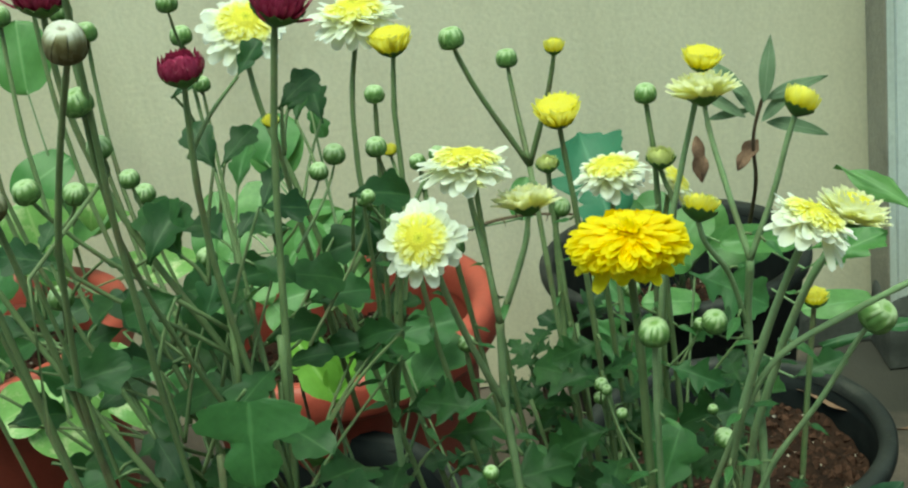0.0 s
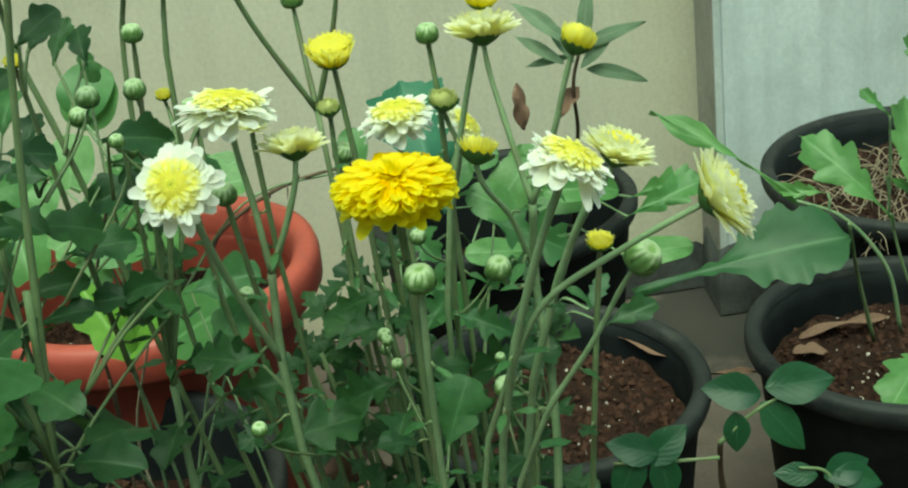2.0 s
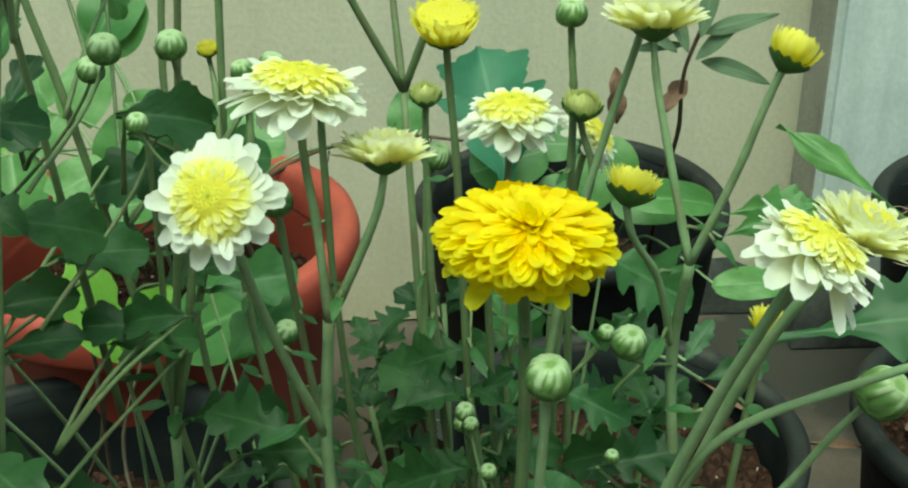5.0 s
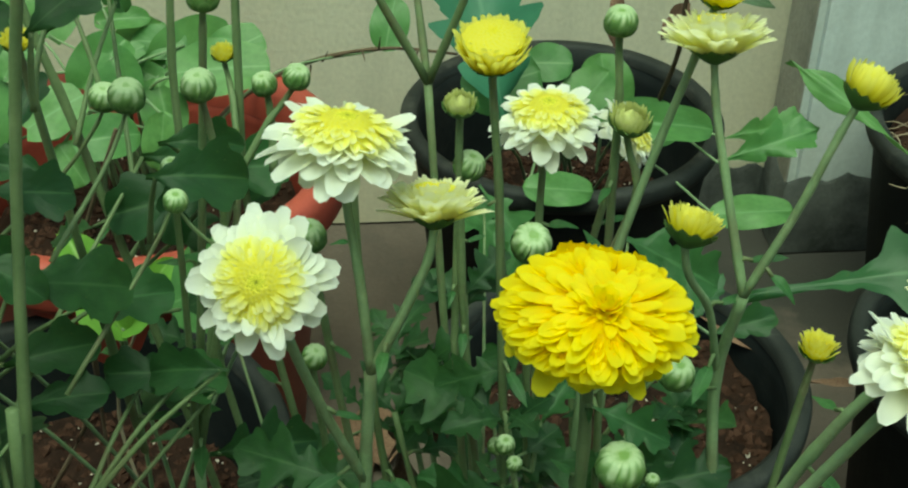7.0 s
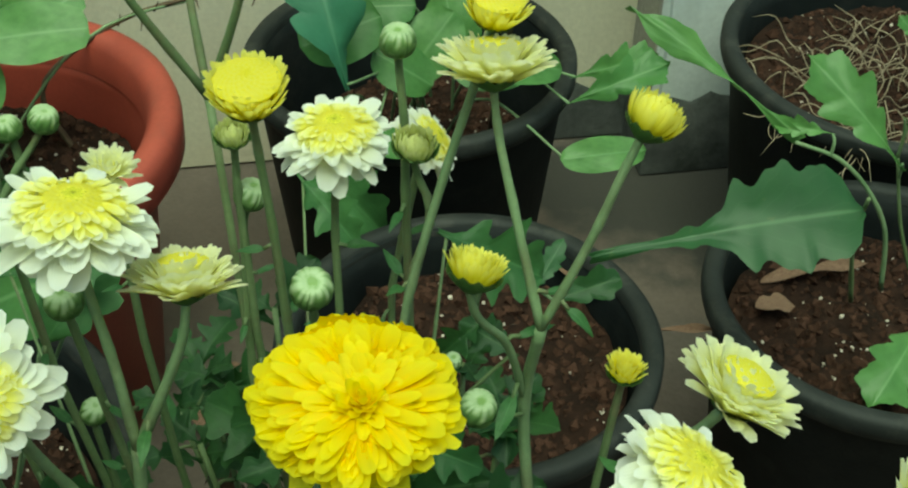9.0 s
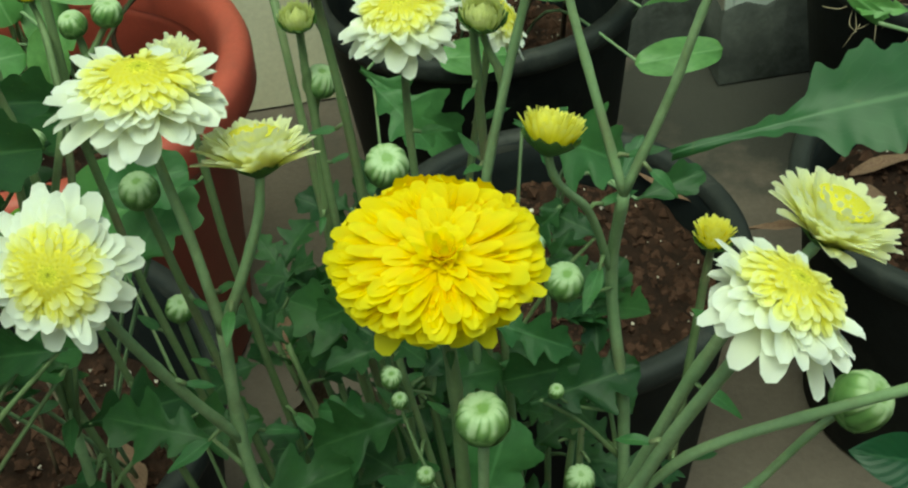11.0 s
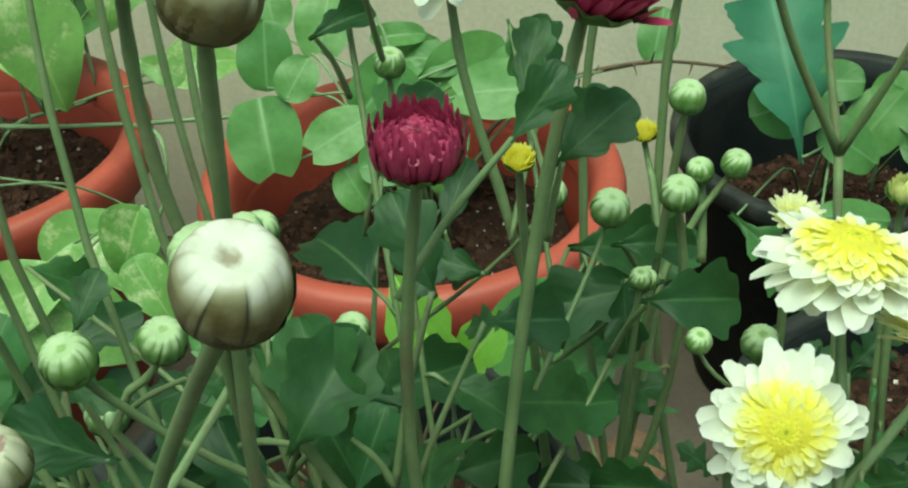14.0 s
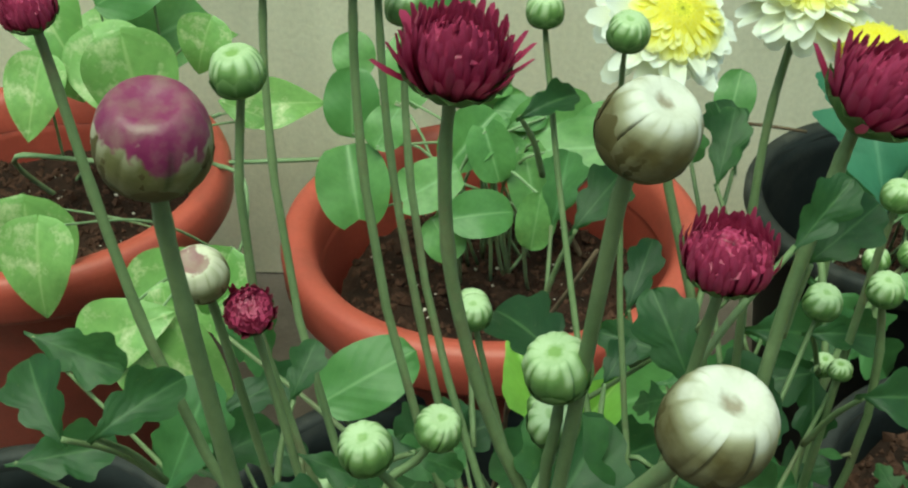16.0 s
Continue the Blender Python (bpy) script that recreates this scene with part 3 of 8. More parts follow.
def bud_mesh(name, r, h, mat, ribs, twist, dimple, seed, low=0.42):
    """Closed bud: a globe of folded petals of uneven width that meet at a dimple; UV x is 0 on a pale fold, 1 in the green."""
    rnd = random.Random(seed * 13 + 5)
    verts, faces, uvs = [], [], []
    per, rows = 5, 18
    edges = [0.0]
    for _ in range(ribs):
        edges.append(edges[-1] + rnd.uniform(0.55, 1.45))
    folds = [(rnd.uniform(low - 0.11, low + 0.11), rnd.uniform(0.0, 0.35), rnd.uniform(-0.25, 0.25)) for _ in range(ribs)]
    seg = ribs * per
    lean = rnd.uniform(0, 6.28)
    for i in range(seg):
        f, k0 = (i % per) / per, i // per
        base = 2 * math.pi * (edges[k0] + (edges[k0 + 1] - edges[k0]) * f) / edges[-1]
        start, dull, bend = folds[k0]
        for k in range(rows):
            u = k / (rows - 1)
            a = base + twist * u + bend * 0.4 * math.sin(math.pi * u)
            rr, zz = bud_profile(u)
            groove = max(0.0, 1 - 2.6 * min(f, 1 - f)) if i % per else 1.0
            rr = r * rr * (1 - (0.065 if ribs == 12 else 0.020) * groove * math.sin(math.pi * u) * (u > 0.2)) * (1 + 0.035 * math.cos(a - lean))
            zz = h * zz - dimple * h * max(0, u - 0.82) / 0.18
            verts.append((rr * math.cos(a), rr * math.sin(a), zz))
            low_green = min(1.0, max(0.0, (start + 0.10 - u) / 0.20))
            side = groove * min(1.0, max(0.12, (0.98 - u) / 0.35)) * ((0.6 if ribs == 12 else 0.42) + dull)
            uvs.append((min(1.0, max(low_green, side, 0.5 * dull)), u))
    for i in range(seg):
        j = (i + 1) % seg
        for k in range(rows - 1):
            faces.append((i * rows + k, j * rows + k, j * rows + k + 1, i * rows + k + 1))
    faces.append(tuple(i * rows + rows - 1 for i in range(seg)))
    return data_mesh(name, verts, faces, mat, uvs)


def shingle_rings(rings, radius, height, z0, most, width, low, top, span, lift, jitter):
    """Rings of petals that lie on a dome like shingles, each pointing down it, their tips lifted a little."""
    out = []
    for k in range(rings):
        u = k / (rings - 1)
        th = radians(low + (top - low) * u)
        up = min(th + radians(span * (1 - 0.45 * u)), radians(91))
        tx, tz = radius * math.cos(th), z0 + height * math.sin(th)
        bx, bz = max(0.01, radius * 0.93 * math.cos(up)), z0 + height * 0.90 * math.sin(up) - 0.015
        out.append((max(7, int(most * (0.16 + 0.84 * math.cos(max(th, 0))))), math.degrees(math.atan2(tz - bz, tx - bx)) - lift / 2, bx, bz,
                    math.hypot(tx - bx, tz - bz) * 1.03, width * (1 - 0.42 * u), 0.45, lift, jitter))
    return out


def scaled(rings, s):
    return [(c, e, r * s, z * s, l * s, w * s, cp, cu, j) for c, e, r, z, l, w, cp, cu, j in rings]


RAYS = [(16, -27, 0.24, 0.13, 0.82, 0.33, 0.35, 6, 1.8), (18, -16, 0.22, 0.17, 0.80, 0.32, 0.35, 6, 1.7),
        (20, -8, 0.20, 0.20, 0.75, 0.30, 0.4, 8, 1.5), (21, -1, 0.18, 0.22, 0.68, 0.27, 0.45, 8, 1.4)]
FUNNEL = [(20, 28, 0.26, 0.15, 0.84, 0.33, 0.35, -6, 1.0), (22, 36, 0.27, 0.17, 0.84, 0.32, 0.35, -8, 0.8), (24, 43, 0.27, 0.19, 0.80, 0.29, 0.4, -6, 0.8), (24, 49, 0.25, 0.21, 0.76, 0.26, 0.45, 0, 0.9),
          (24, 55, 0.22, 0.23, 0.72, 0.22, 0.5, 8, 0.9), (22, 61, 0.18, 0.25, 0.68, 0.19, 0.5, 14, 0.9), (18, 68, 0.13, 0.26, 0.64, 0.16, 0.5, 18, 0.9), (10, 77, 0.06, 0.26, 0.62, 0.14, 0.5, 20, 0.9)]
INNER = shingle_rings(5, 0.70, 0.27, 0.26, 26, 0.18, 2, 50, 34, 16, 1.5)
CUP = [(30, 50, 0.44, 0.20, 0.98, 0.24, 0.45, 16, 0.6), (30, 54, 0.40, 0.24, 0.98, 0.23, 0.45, 18, 0.6), (28, 58, 0.36, 0.28, 0.92, 0.21, 0.5, 20, 0.6),
       (26, 62, 0.31, 0.31, 0.84, 0.19, 0.5, 24, 0.6), (24, 66, 0.25, 0.33, 0.74, 0.17, 0.5, 28, 0.6), (20, 71, 0.18, 0.34, 0.62, 0.15, 0.5, 28, 0.6), (14, 76, 0.11, 0.34, 0.52, 0.13, 0.5, 26, 0.6), (8, 82, 0.05, 0.34, 0.44, 0.1, 0.5, 24, 0.6)]
TIGHT = [(30, 44, 0.44, 0.28, 1.05, 0.23, 0.5, 60, 0.6), (30, 52, 0.40, 0.32, 1.05, 0.22, 0.5, 62, 0.6), (28, 59, 0.35, 0.36, 1.02, 0.20, 0.5, 64, 0.6),
         (26, 65, 0.29, 0.40, 0.97, 0.18, 0.5, 64, 0.7), (22, 70, 0.23, 0.43, 0.94, 0.16, 0.5, 62, 0.8), (18, 75, 0.17, 0.45, 0.90, 0.14, 0.5, 58, 0.9), (12, 80, 0.10, 0.46, 0.86, 0.12, 0.5, 50, 0.9), (8, 85, 0.05, 0.46, 0.84, 0.1, 0.5, 40, 0.9)]
BRUSH = [(26, 60, 0.52, 0.34, 0.72, 0.19, 0.5, 4, 0.9), (26, 64, 0.46, 0.36, 0.76, 0.18, 0.5, 6, 0.9), (24, 68, 0.39, 0.38, 0.78, 0.17, 0.5, 8, 0.9), (22, 72, 0.32, 0.40, 0.78, 0.16, 0.5, 8, 0.9),
         (19, 76, 0.25, 0.41, 0.76, 0.15, 0.5, 8, 0.9), (15, 80, 0.17, 0.42, 0.74, 0.14, 0.5, 8, 0.9), (9, 84, 0.09, 0.42, 0.72, 0.12, 0.5, 8, 0.9)]
OPEN = [(18, 12, 0.25, 0.20, 0.80, 0.27, 0.35, 14, 1), (18, 26, 0.22, 0.22, 0.74, 0.25, 0.4, 20, 1), (16, 40, 0.18, 0.24, 0.64, 0.22, 0.45, 28, 1),
        (14, 54, 0.14, 0.25, 0.54, 0.19, 0.5, 34, 1), (12, 66, 0.10, 0.26, 0.46, 0.16, 0.5, 40, 1), (8, 78, 0.05, 0.26, 0.38, 0.12, 0.5, 44, 1)]
TUFT = [(11, 30, 0.07, 0.57, 0.22, 0.13, 0.5, 30, 1.6), (8, 50, 0.04, 0.57, 0.21, 0.11, 0.5, 30, 1.6), (5, 72, 0.02, 0.57, 0.20, 0.09, 0.5, 24, 1.6)]
MAROON_TIGHT = [(40, 38 + 6 * k, 0.46 - 0.044 * k, 0.24 + 0.02 * k, 1.04 - 0.03 * k, 0.15, 0.6, 80 - 5 * k, 0.8) for k in range(5)]
MAROON_OPEN = [(5, 30, 0.36, 0.20, 0.88, 0.18, 0.6, 24, 1.4), (34, 44, 0.40, 0.20, 0.92, 0.18, 0.6, 38, 0.9)] + [
    (38, 50 + 4 * k, 0.39 - 0.04 * k, 0.22 + 0.03 * k, 0.98 - 0.02 * k, 0.15, 0.6, 56 - 2 * k, 1.0) for k in range(5)] + [
    (32 - 5 * k, 70 + 4 * k, 0.19 - 0.04 * k, 0.36 + 0.01 * k, 0.88 - 0.02 * k, 0.12, 0.6, 56 - 4 * k, 1.3) for k in range(4)]


def eye_dome(name, r, rise, z0, mat, seed):
    """The middle of a daisy: a low dome packed with florets in a spiral; UV x is 0 between the florets and in the young middle."""
    rnd = random.Random(seed)
    count_of, rings, seg = 150, 20, 72
    tips = [(math.sqrt((k + 0.5) / count_of), k * 2.39996) for k in range(count_of)]
    tips = np.array([(q * math.cos(a), q * math.sin(a)) for q, a in tips])
    verts, faces, uvs = [], [], []
    for i in range(rings + 1):
        for j in range(seg):
            q, a = i / rings, 2 * math.pi * (j + 0.5 * (i % 2)) / seg
            x, y = q * math.cos(a), q * math.sin(a)
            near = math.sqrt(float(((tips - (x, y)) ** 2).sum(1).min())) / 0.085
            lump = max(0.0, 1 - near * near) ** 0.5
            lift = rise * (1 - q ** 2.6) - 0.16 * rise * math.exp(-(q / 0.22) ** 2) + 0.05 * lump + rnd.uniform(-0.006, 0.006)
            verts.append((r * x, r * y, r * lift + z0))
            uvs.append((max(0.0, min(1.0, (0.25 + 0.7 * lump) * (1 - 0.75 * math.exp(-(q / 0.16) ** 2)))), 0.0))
    for i in range(rings):
        for j in range(seg):
            k = (j + 1) % seg
            faces.append((i * seg + j, (i + 1) * seg + j, (i + 1) * seg + k, i * seg + k))
    faces.append(tuple(range(seg)))
    return data_mesh(name, verts, faces, mat, uvs)


def head(plant, kind, at, d, axis, seed=1):
    """A flower or bud of width d, its middle at `at`, its axis along `axis`."""
    r = d / 2
    z = Vector(axis).normalized()
    lift = {"double": 0.30, "daisy": 0.25, "cup": 0.42, "tight": 0.55, "brush": 0.6, "opening": 0.6, "open": 0.3, "cream": 0.3, "maroon": 0.55, "crimson": 0.45}.get(kind, 0.8)
    foot = Vector(at) - z * lift * r
    m = Matrix.Translation(foot - plant.location) @ z.to_track_quat("Z", "Y").to_matrix().to_4x4() @ pose(0, 0, 0, 0, 0, seed * 47)
    if kind == "double":
        rings = scaled(shingle_rings(17, 0.98, 0.46, 0.16, 33, 0.24, -26, 82, 44, 18, 1.3), r)
        rings[:1] = scaled([(17, -26, 0.42, 0.10, 0.54, 0.25, 0.4, 14, 1.7), (22, -17, 0.45, 0.13, 0.55, 0.24, 0.4, 14, 1.5)], r)
        crown = petals("flower", rings[4:] + scaled(TUFT, r), M_YEL, seed, 5)
        front = m.to_3x3().inverted() @ Vector((0.06, -1.0, 0.0))
        for v in crown.vertices:
            v.co += front * r * 0.46 * min(1.0, max(0.0, (v.co.z / r - 0.12) / 0.42))
        ob = child("flower", crown, plant, m, "full double yellow flower")
        single_petals(ob, rings[:4], M_YEL, seed)
        child("calyx", sepals("calyx", r * 0.34, r * 0.24, seed), ob)
    elif kind == "daisy":
        single = at[0] < -0.08 and at[1] < 0.07
        ob = child("flower", petals("flower", scaled(RAYS[2:] if single else RAYS, r), M_WHITE, seed, 6), plant, m, "white flower with a lemon yellow middle")
        if single:
            single_petals(ob, scaled(RAYS[:2], r), M_WHITE, seed)
        child("inner_corolla", petals("inner_corolla", scaled(INNER, r), M_BLEND, seed + 3, 4), ob, None, "pale lemon inner petals")
        child("disc", eye_dome("disc", r * 0.47, 0.38, r * 0.35, M_FLORET, seed + 4), ob, None, "packed lemon yellow florets")
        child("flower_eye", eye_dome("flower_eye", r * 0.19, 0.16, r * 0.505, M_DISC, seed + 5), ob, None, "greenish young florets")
        child("calyx", sepals("calyx", r * 0.34, r * 0.24, seed), ob)
    elif kind in ("cup", "cream", "open", "tight", "brush", "opening"):
        rings = {"cup": CUP, "cream": FUNNEL, "open": OPEN, "tight": TIGHT, "brush": BRUSH, "opening": TIGHT}[kind]
        mat = {"cup": M_YELC, "cream": M_CREAM, "open": M_CREAM, "tight": M_YELC, "brush": M_YELC, "opening": M_PALE}[kind]
        k = 0.95 if kind in ("tight", "cup") else 0.92
        ob = child("flower", petals("flower", scaled(rings, r * k), mat, seed, 4), plant, m, "half-open pale yellow flower")
        child("calyx", sepals("calyx", r * {"tight": 0.66, "opening": 0.84, "brush": 0.68, "cup": 0.52}.get(kind, 0.36), r * {"tight": 0.55, "opening": 0.85, "brush": 0.56, "cup": 0.38}.get(kind, 0.26), seed, r * 0.05), ob)
        dome = {"cup": (0.74, 0.30, 0.98), "cream": (0.42, 0.24, 0.72), "tight": (0.50, 0.26, 1.12)}.get(kind)
        if dome:
            child("flower_eye", eye_dome("flower_eye", r * dome[0], dome[1], r * dome[2], M_FLORET, seed + 5), ob, None, "packed lemon yellow florets")
    elif kind in ("maroon", "crimson"):
        ob = child("flower", petals("flower", scaled(MAROON_TIGHT if kind == "maroon" else MAROON_OPEN, r * 0.95), M_MAROON, seed, 4), plant, m, "opening maroon flower")
        child("flower_heart", eye_dome("flower_heart", r * (0.70 if kind == "maroon" else 0.50), 0.26, r * (0.86 if kind == "maroon" else 0.92), M_HEART, seed), ob, None, "tightly curled maroon florets")
        child("calyx", sepals("calyx", r * 0.74, r * 0.62, seed), ob)
    else:
        mat = {"bud": M_BUD, "silver": M_BUDW, "blush": M_BLUSH, "purple": M_PURPLE}[kind]
        ob = child("bud", bud_mesh("bud", r, r * (1.65 if kind == "bud" else 1.8), mat, 12 if kind == "bud" else 14, 0.5, 0.12, seed, {"bud": 0.60, "silver": 0.68}.get(kind, 0.62)), plant, m, {"bud": "closed pale green bud", "purple": "bud with purple petals breaking out"}.get(kind, "swelling silvery bud"))
        child("calyx", bud_calyx("calyx", r, r * (1.65 if kind == "bud" else 1.8), M_SEPAL if kind == "bud" else M_SEPALB, 0.52 if kind == "bud" else 0.58, seed), ob)
    return foot


# ---- the setting ----
def box(name, lo, hi, mat, label, category, bevel=0.004, cuts=0, rough=0.0):
    bm = bmesh.new()
    bmesh.ops.create_cube(bm, size=1)
    size = Vector(hi) - Vector(lo)
    mid = (Vector(hi) + Vector(lo)) / 2
    for v in bm.verts:
        v.co = Vector((v.co.x * size.x, v.co.y * size.y, v.co.z * size.z))
    if bevel:
        bmesh.ops.bevel(bm, geom=bm.edges[:], offset=bevel, segments=2, affect="EDGES")
    ob = new(name, mesh_of(bm, name, mat, False))
    ob.location = mid
    return tagged(ob, label, category, "", "structure")


def ground():
    bm = bmesh.new()
    bmesh.ops.create_grid(bm, x_segments=60, y_segments=60, size=1.6)
    for v in bm.verts:
        v.co.z = 0.0035 * noise.noise(v.co * 2.3) - 0.0035
    far = 60.0
    outer = [e for e in bm.edges if e.is_boundary]
    ext = bmesh.ops.extrude_edge_only(bm, edges=outer)
    for v in ext["geom"]:
        if isinstance(v, bmesh.types.BMVert):
            v.co.x, v.co.y, v.co.z = v.co.x * far, v.co.y * far, -0.0035
    ob = new("floor", mesh_of(bm, "floor", M_FLOOR))
    return tagged(ob, "worn brownish cement terrace floor with stains", "floor", "", "structure")


WALL_Y, PILLAR_X, PILLAR_Y = 1.03, 0.427, 0.94
ground()
box("wall_back", (-3.2, WALL_Y, 0), (3.2, WALL_Y + 0.2, 3.2), M_WALL, "beige painted masonry wall with faint stains", "wall", 0)
box("wall_pillar", (PILLAR_X, PILLAR_Y, 0), (1.5, WALL_Y - 0.002, 3.2), M_PILLAR, "pale bluish whitewashed pillar with rough plaster", "pillar", 0.01)
# Unseen wall added behind the camera; keeps low sky light off the pots.
box("wall_sky_block", (-6.0, -2.6, 0), (6.0, -2.4, 2.6), M_WALL, "plain beige wall, unseen, added to block low sky light", "wall", 0)


def dark_foot():
    """A strip with damp and shade in its colour along the wall and round the foot of the pillar, its upper edge ragged.
    """
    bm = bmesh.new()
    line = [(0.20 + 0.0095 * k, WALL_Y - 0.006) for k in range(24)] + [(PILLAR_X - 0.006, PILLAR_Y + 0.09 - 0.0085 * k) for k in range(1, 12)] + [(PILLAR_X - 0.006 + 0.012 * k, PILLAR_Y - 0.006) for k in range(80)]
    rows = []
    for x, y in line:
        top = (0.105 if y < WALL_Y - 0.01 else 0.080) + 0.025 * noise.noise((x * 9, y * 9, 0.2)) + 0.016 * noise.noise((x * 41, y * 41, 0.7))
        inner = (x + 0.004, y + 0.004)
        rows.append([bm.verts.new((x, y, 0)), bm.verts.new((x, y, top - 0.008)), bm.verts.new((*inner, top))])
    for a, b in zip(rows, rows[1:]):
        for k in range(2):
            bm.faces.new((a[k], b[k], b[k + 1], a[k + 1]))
    return tagged(new("trim_dark_foot", mesh_of(bm, "trim_dark_foot", M_DAMP_SHADE)), "dark strip with damp and painted shade at the foot of the pillar", "skirting", "", "structure")


dark_foot()
# Thin sheet that makes the pillar's side face darker than its front.
box("trim_corner", (PILLAR_X - 0.003, PILLAR_Y + 0.006, 0.0), (PILLAR_X - 0.0005, WALL_Y - 0.003, 3.19), M_SIDE, "darker grey sheet over the side face of the pillar", "plaster edge", 0)


# ---- pots ----
def black_pot(at, r, h, label, fill=0.05):
    pot = thing("plant_pot", (at[0], at[1], 0), label, "plant pot", "pots on the terrace")
    b = r * 0.74
    child("body", lathe([(0.0, 0.002), (b, 0.0), (b + 0.003, 0.004), (r - 0.012, h - 0.028), (r - 0.009, h - 0.024), (r - 0.008, h - 0.004),
                         (r - 0.016, h - 0.004), (r - 0.018, h - 0.03), (b, 0.02)], 72, "body", M_BLACK), pot)
    child("rim", lathe([(r - 0.010, h - 0.022), (r - 0.002, h - 0.020), (r, h - 0.014), (r, h - 0.004), (r - 0.003, h), (r - 0.012, h + 0.0005),
                        (r - 0.0165, h - 0.003), (r - 0.0175, h - 0.012)], 72, "rim", M_RIM, 0.012), pot, None, "dusty rolled rim")
    soil(at, r - 0.018 - 0.22 * fill, h - fill)
    return pot


def red_pot(at, r, h, label, fill=0.05):
    pot = thing("plant_pot", (at[0], at[1], 0), label, "plant pot", "pots on the terrace")
    b = r * 0.68
    child("body", lathe([(0.0, 0.002), (b, 0.0), (b + 0.004, 0.005), (r - 0.03, h - 0.055), (r - 0.026, h - 0.045), (r - 0.03, h - 0.02),
                         (r - 0.034, h - 0.05), (b - 0.004, 0.02)], 80, "body", M_RED), pot)
    child("rim", lathe([(r - 0.028, h - 0.052), (r - 0.006, h - 0.048), (r - 0.001, h - 0.040), (r, h - 0.014), (r - 0.003, h - 0.004), (r - 0.010, h),
                        (r - 0.022, h - 0.002), (r - 0.030, h - 0.012), (r - 0.034, h - 0.04)], 80, "rim", M_RED, 0.010), pot, None, "broad rounded terracotta rim")
    soil(at, r - 0.034 - 0.2 * fill, h - fill)
    return pot


def soil(at, r, z):
    """A bumpy bed of soil that fills the pot, with crumbs and pale grit on it."""
    rnd = random.Random(int((at[0] + 3) * 1000) + int((at[1] + 3) * 77))
    verts, faces = [(0, 0, 0.004)], []
    rings, seg = 26, 84
    for k in range(1, rings + 1):
        for i in range(seg):
            a = 2 * math.pi * i / seg
            rr = r * k / rings
            p = Vector((rr * math.cos(a), rr * math.sin(a), 0))
            q = p + Vector((at[0] * 7, at[1] * 5, 0))
            p.z = 0.012 * noise.noise(q * 16) + 0.009 * noise.noise(q * 55) + 0.003 * noise.noise(q * 150) - 0.012 * (k / rings) ** 4
            verts.append(p)
    for i in range(seg):
        faces.append((0, 1 + i, 1 + (i + 1) % seg))
        for k in range(rings - 1):
            a, b = 1 + k * seg + i, 1 + k * seg + (i + 1) % seg
            faces.append((a, a + seg, b + seg, b))
    bed = new("potting_soil", data_mesh("potting_soil", verts, faces, M_SOIL))
    bed.location = (at[0], at[1], z)
    tagged(bed, "dark reddish-brown potting soil with crumbs and grit", "soil", "soil in the pots", "stuff")
    for name, mat, cnt, s0, s1 in (("soil_crumbs", M_CRUMB, 1100, 0.0015, 0.0085), ("grit", M_GRIT, 130, 0.0006, 0.0034)):
        vs, fs = [], []
        for _ in range(cnt):
            a, rr = rnd.uniform(0, 6.283), r * 0.97 * math.sqrt(rnd.random())
            p = Vector((rr * math.cos(a), rr * math.sin(a), 0))
            q = p + Vector((at[0] * 7, at[1] * 5, 0))
            p.z = 0.012 * noise.noise(q * 16) + 0.009 * noise.noise(q * 55) - 0.012 * (rr / r) ** 4
            s = rnd.uniform(s0, s1) * rnd.uniform(0.5, 1)
            n0 = len(vs)
            turn = Euler((rnd.uniform(0, 6), rnd.uniform(0, 6), rnd.uniform(0, 6))).to_matrix()
            for c in ((1, 0, 0), (-1, 0, 0), (0, 1, 0), (0, -1, 0), (0, 0, 1), (0, 0, -1)):
                vs.append(p + turn @ Vector(c) * s * rnd.uniform(0.6, 1.2))
            for t3 in ((0, 2, 4), (2, 1, 4), (1, 3, 4), (3, 0, 4), (2, 0, 5), (1, 2, 5), (3, 1, 5), (0, 3, 5)):
                fs.append(tuple(n0 + k for k in t3))
        child(name, data_mesh(name, vs, fs, mat, None, False), bed)


black_pot((0.117, 0.428), 0.152, 0.256, "black plastic pot with mostly bare soil beside the chrysanthemums", 0.035)
black_pot((0.462, 0.425), 0.150, 0.258, "black plastic pot with bare crumbly soil and a fallen dry leaf", 0.036)
black_pot((0.616, 0.742), 0.185, 0.282, "black plastic pot full of dry roots by the pillar", 0.035)
black_pot((0.119, 0.786), 0.163, 0.293, "black plastic pot with round-leaved plants by the wall", 0.10)
black_pot((-0.317, 0.360), 0.180, 0.252, "black plastic pot with reddish soil and thin stems", 0.08)
black_pot((-0.610, 0.280), 0.155, 0.270, "black plastic pot with a dark rim", 0.07)
black_pot((0.020, 0.030), 0.135, 0.250, "black plastic pot of the yellow and white chrysanthemum", 0.04)
black_pot((-0.262, -0.020), 0.135, 0.250, "black plastic pot of the maroon chrysanthemum", 0.04)
black_pot((0.305, 0.000), 0.130, 0.250, "black plastic pot of the rose bush", 0.04)
red_pot((-0.285, 0.671), 0.190, 0.330, "wide terracotta-red plastic pot with a broad rim", 0.07)
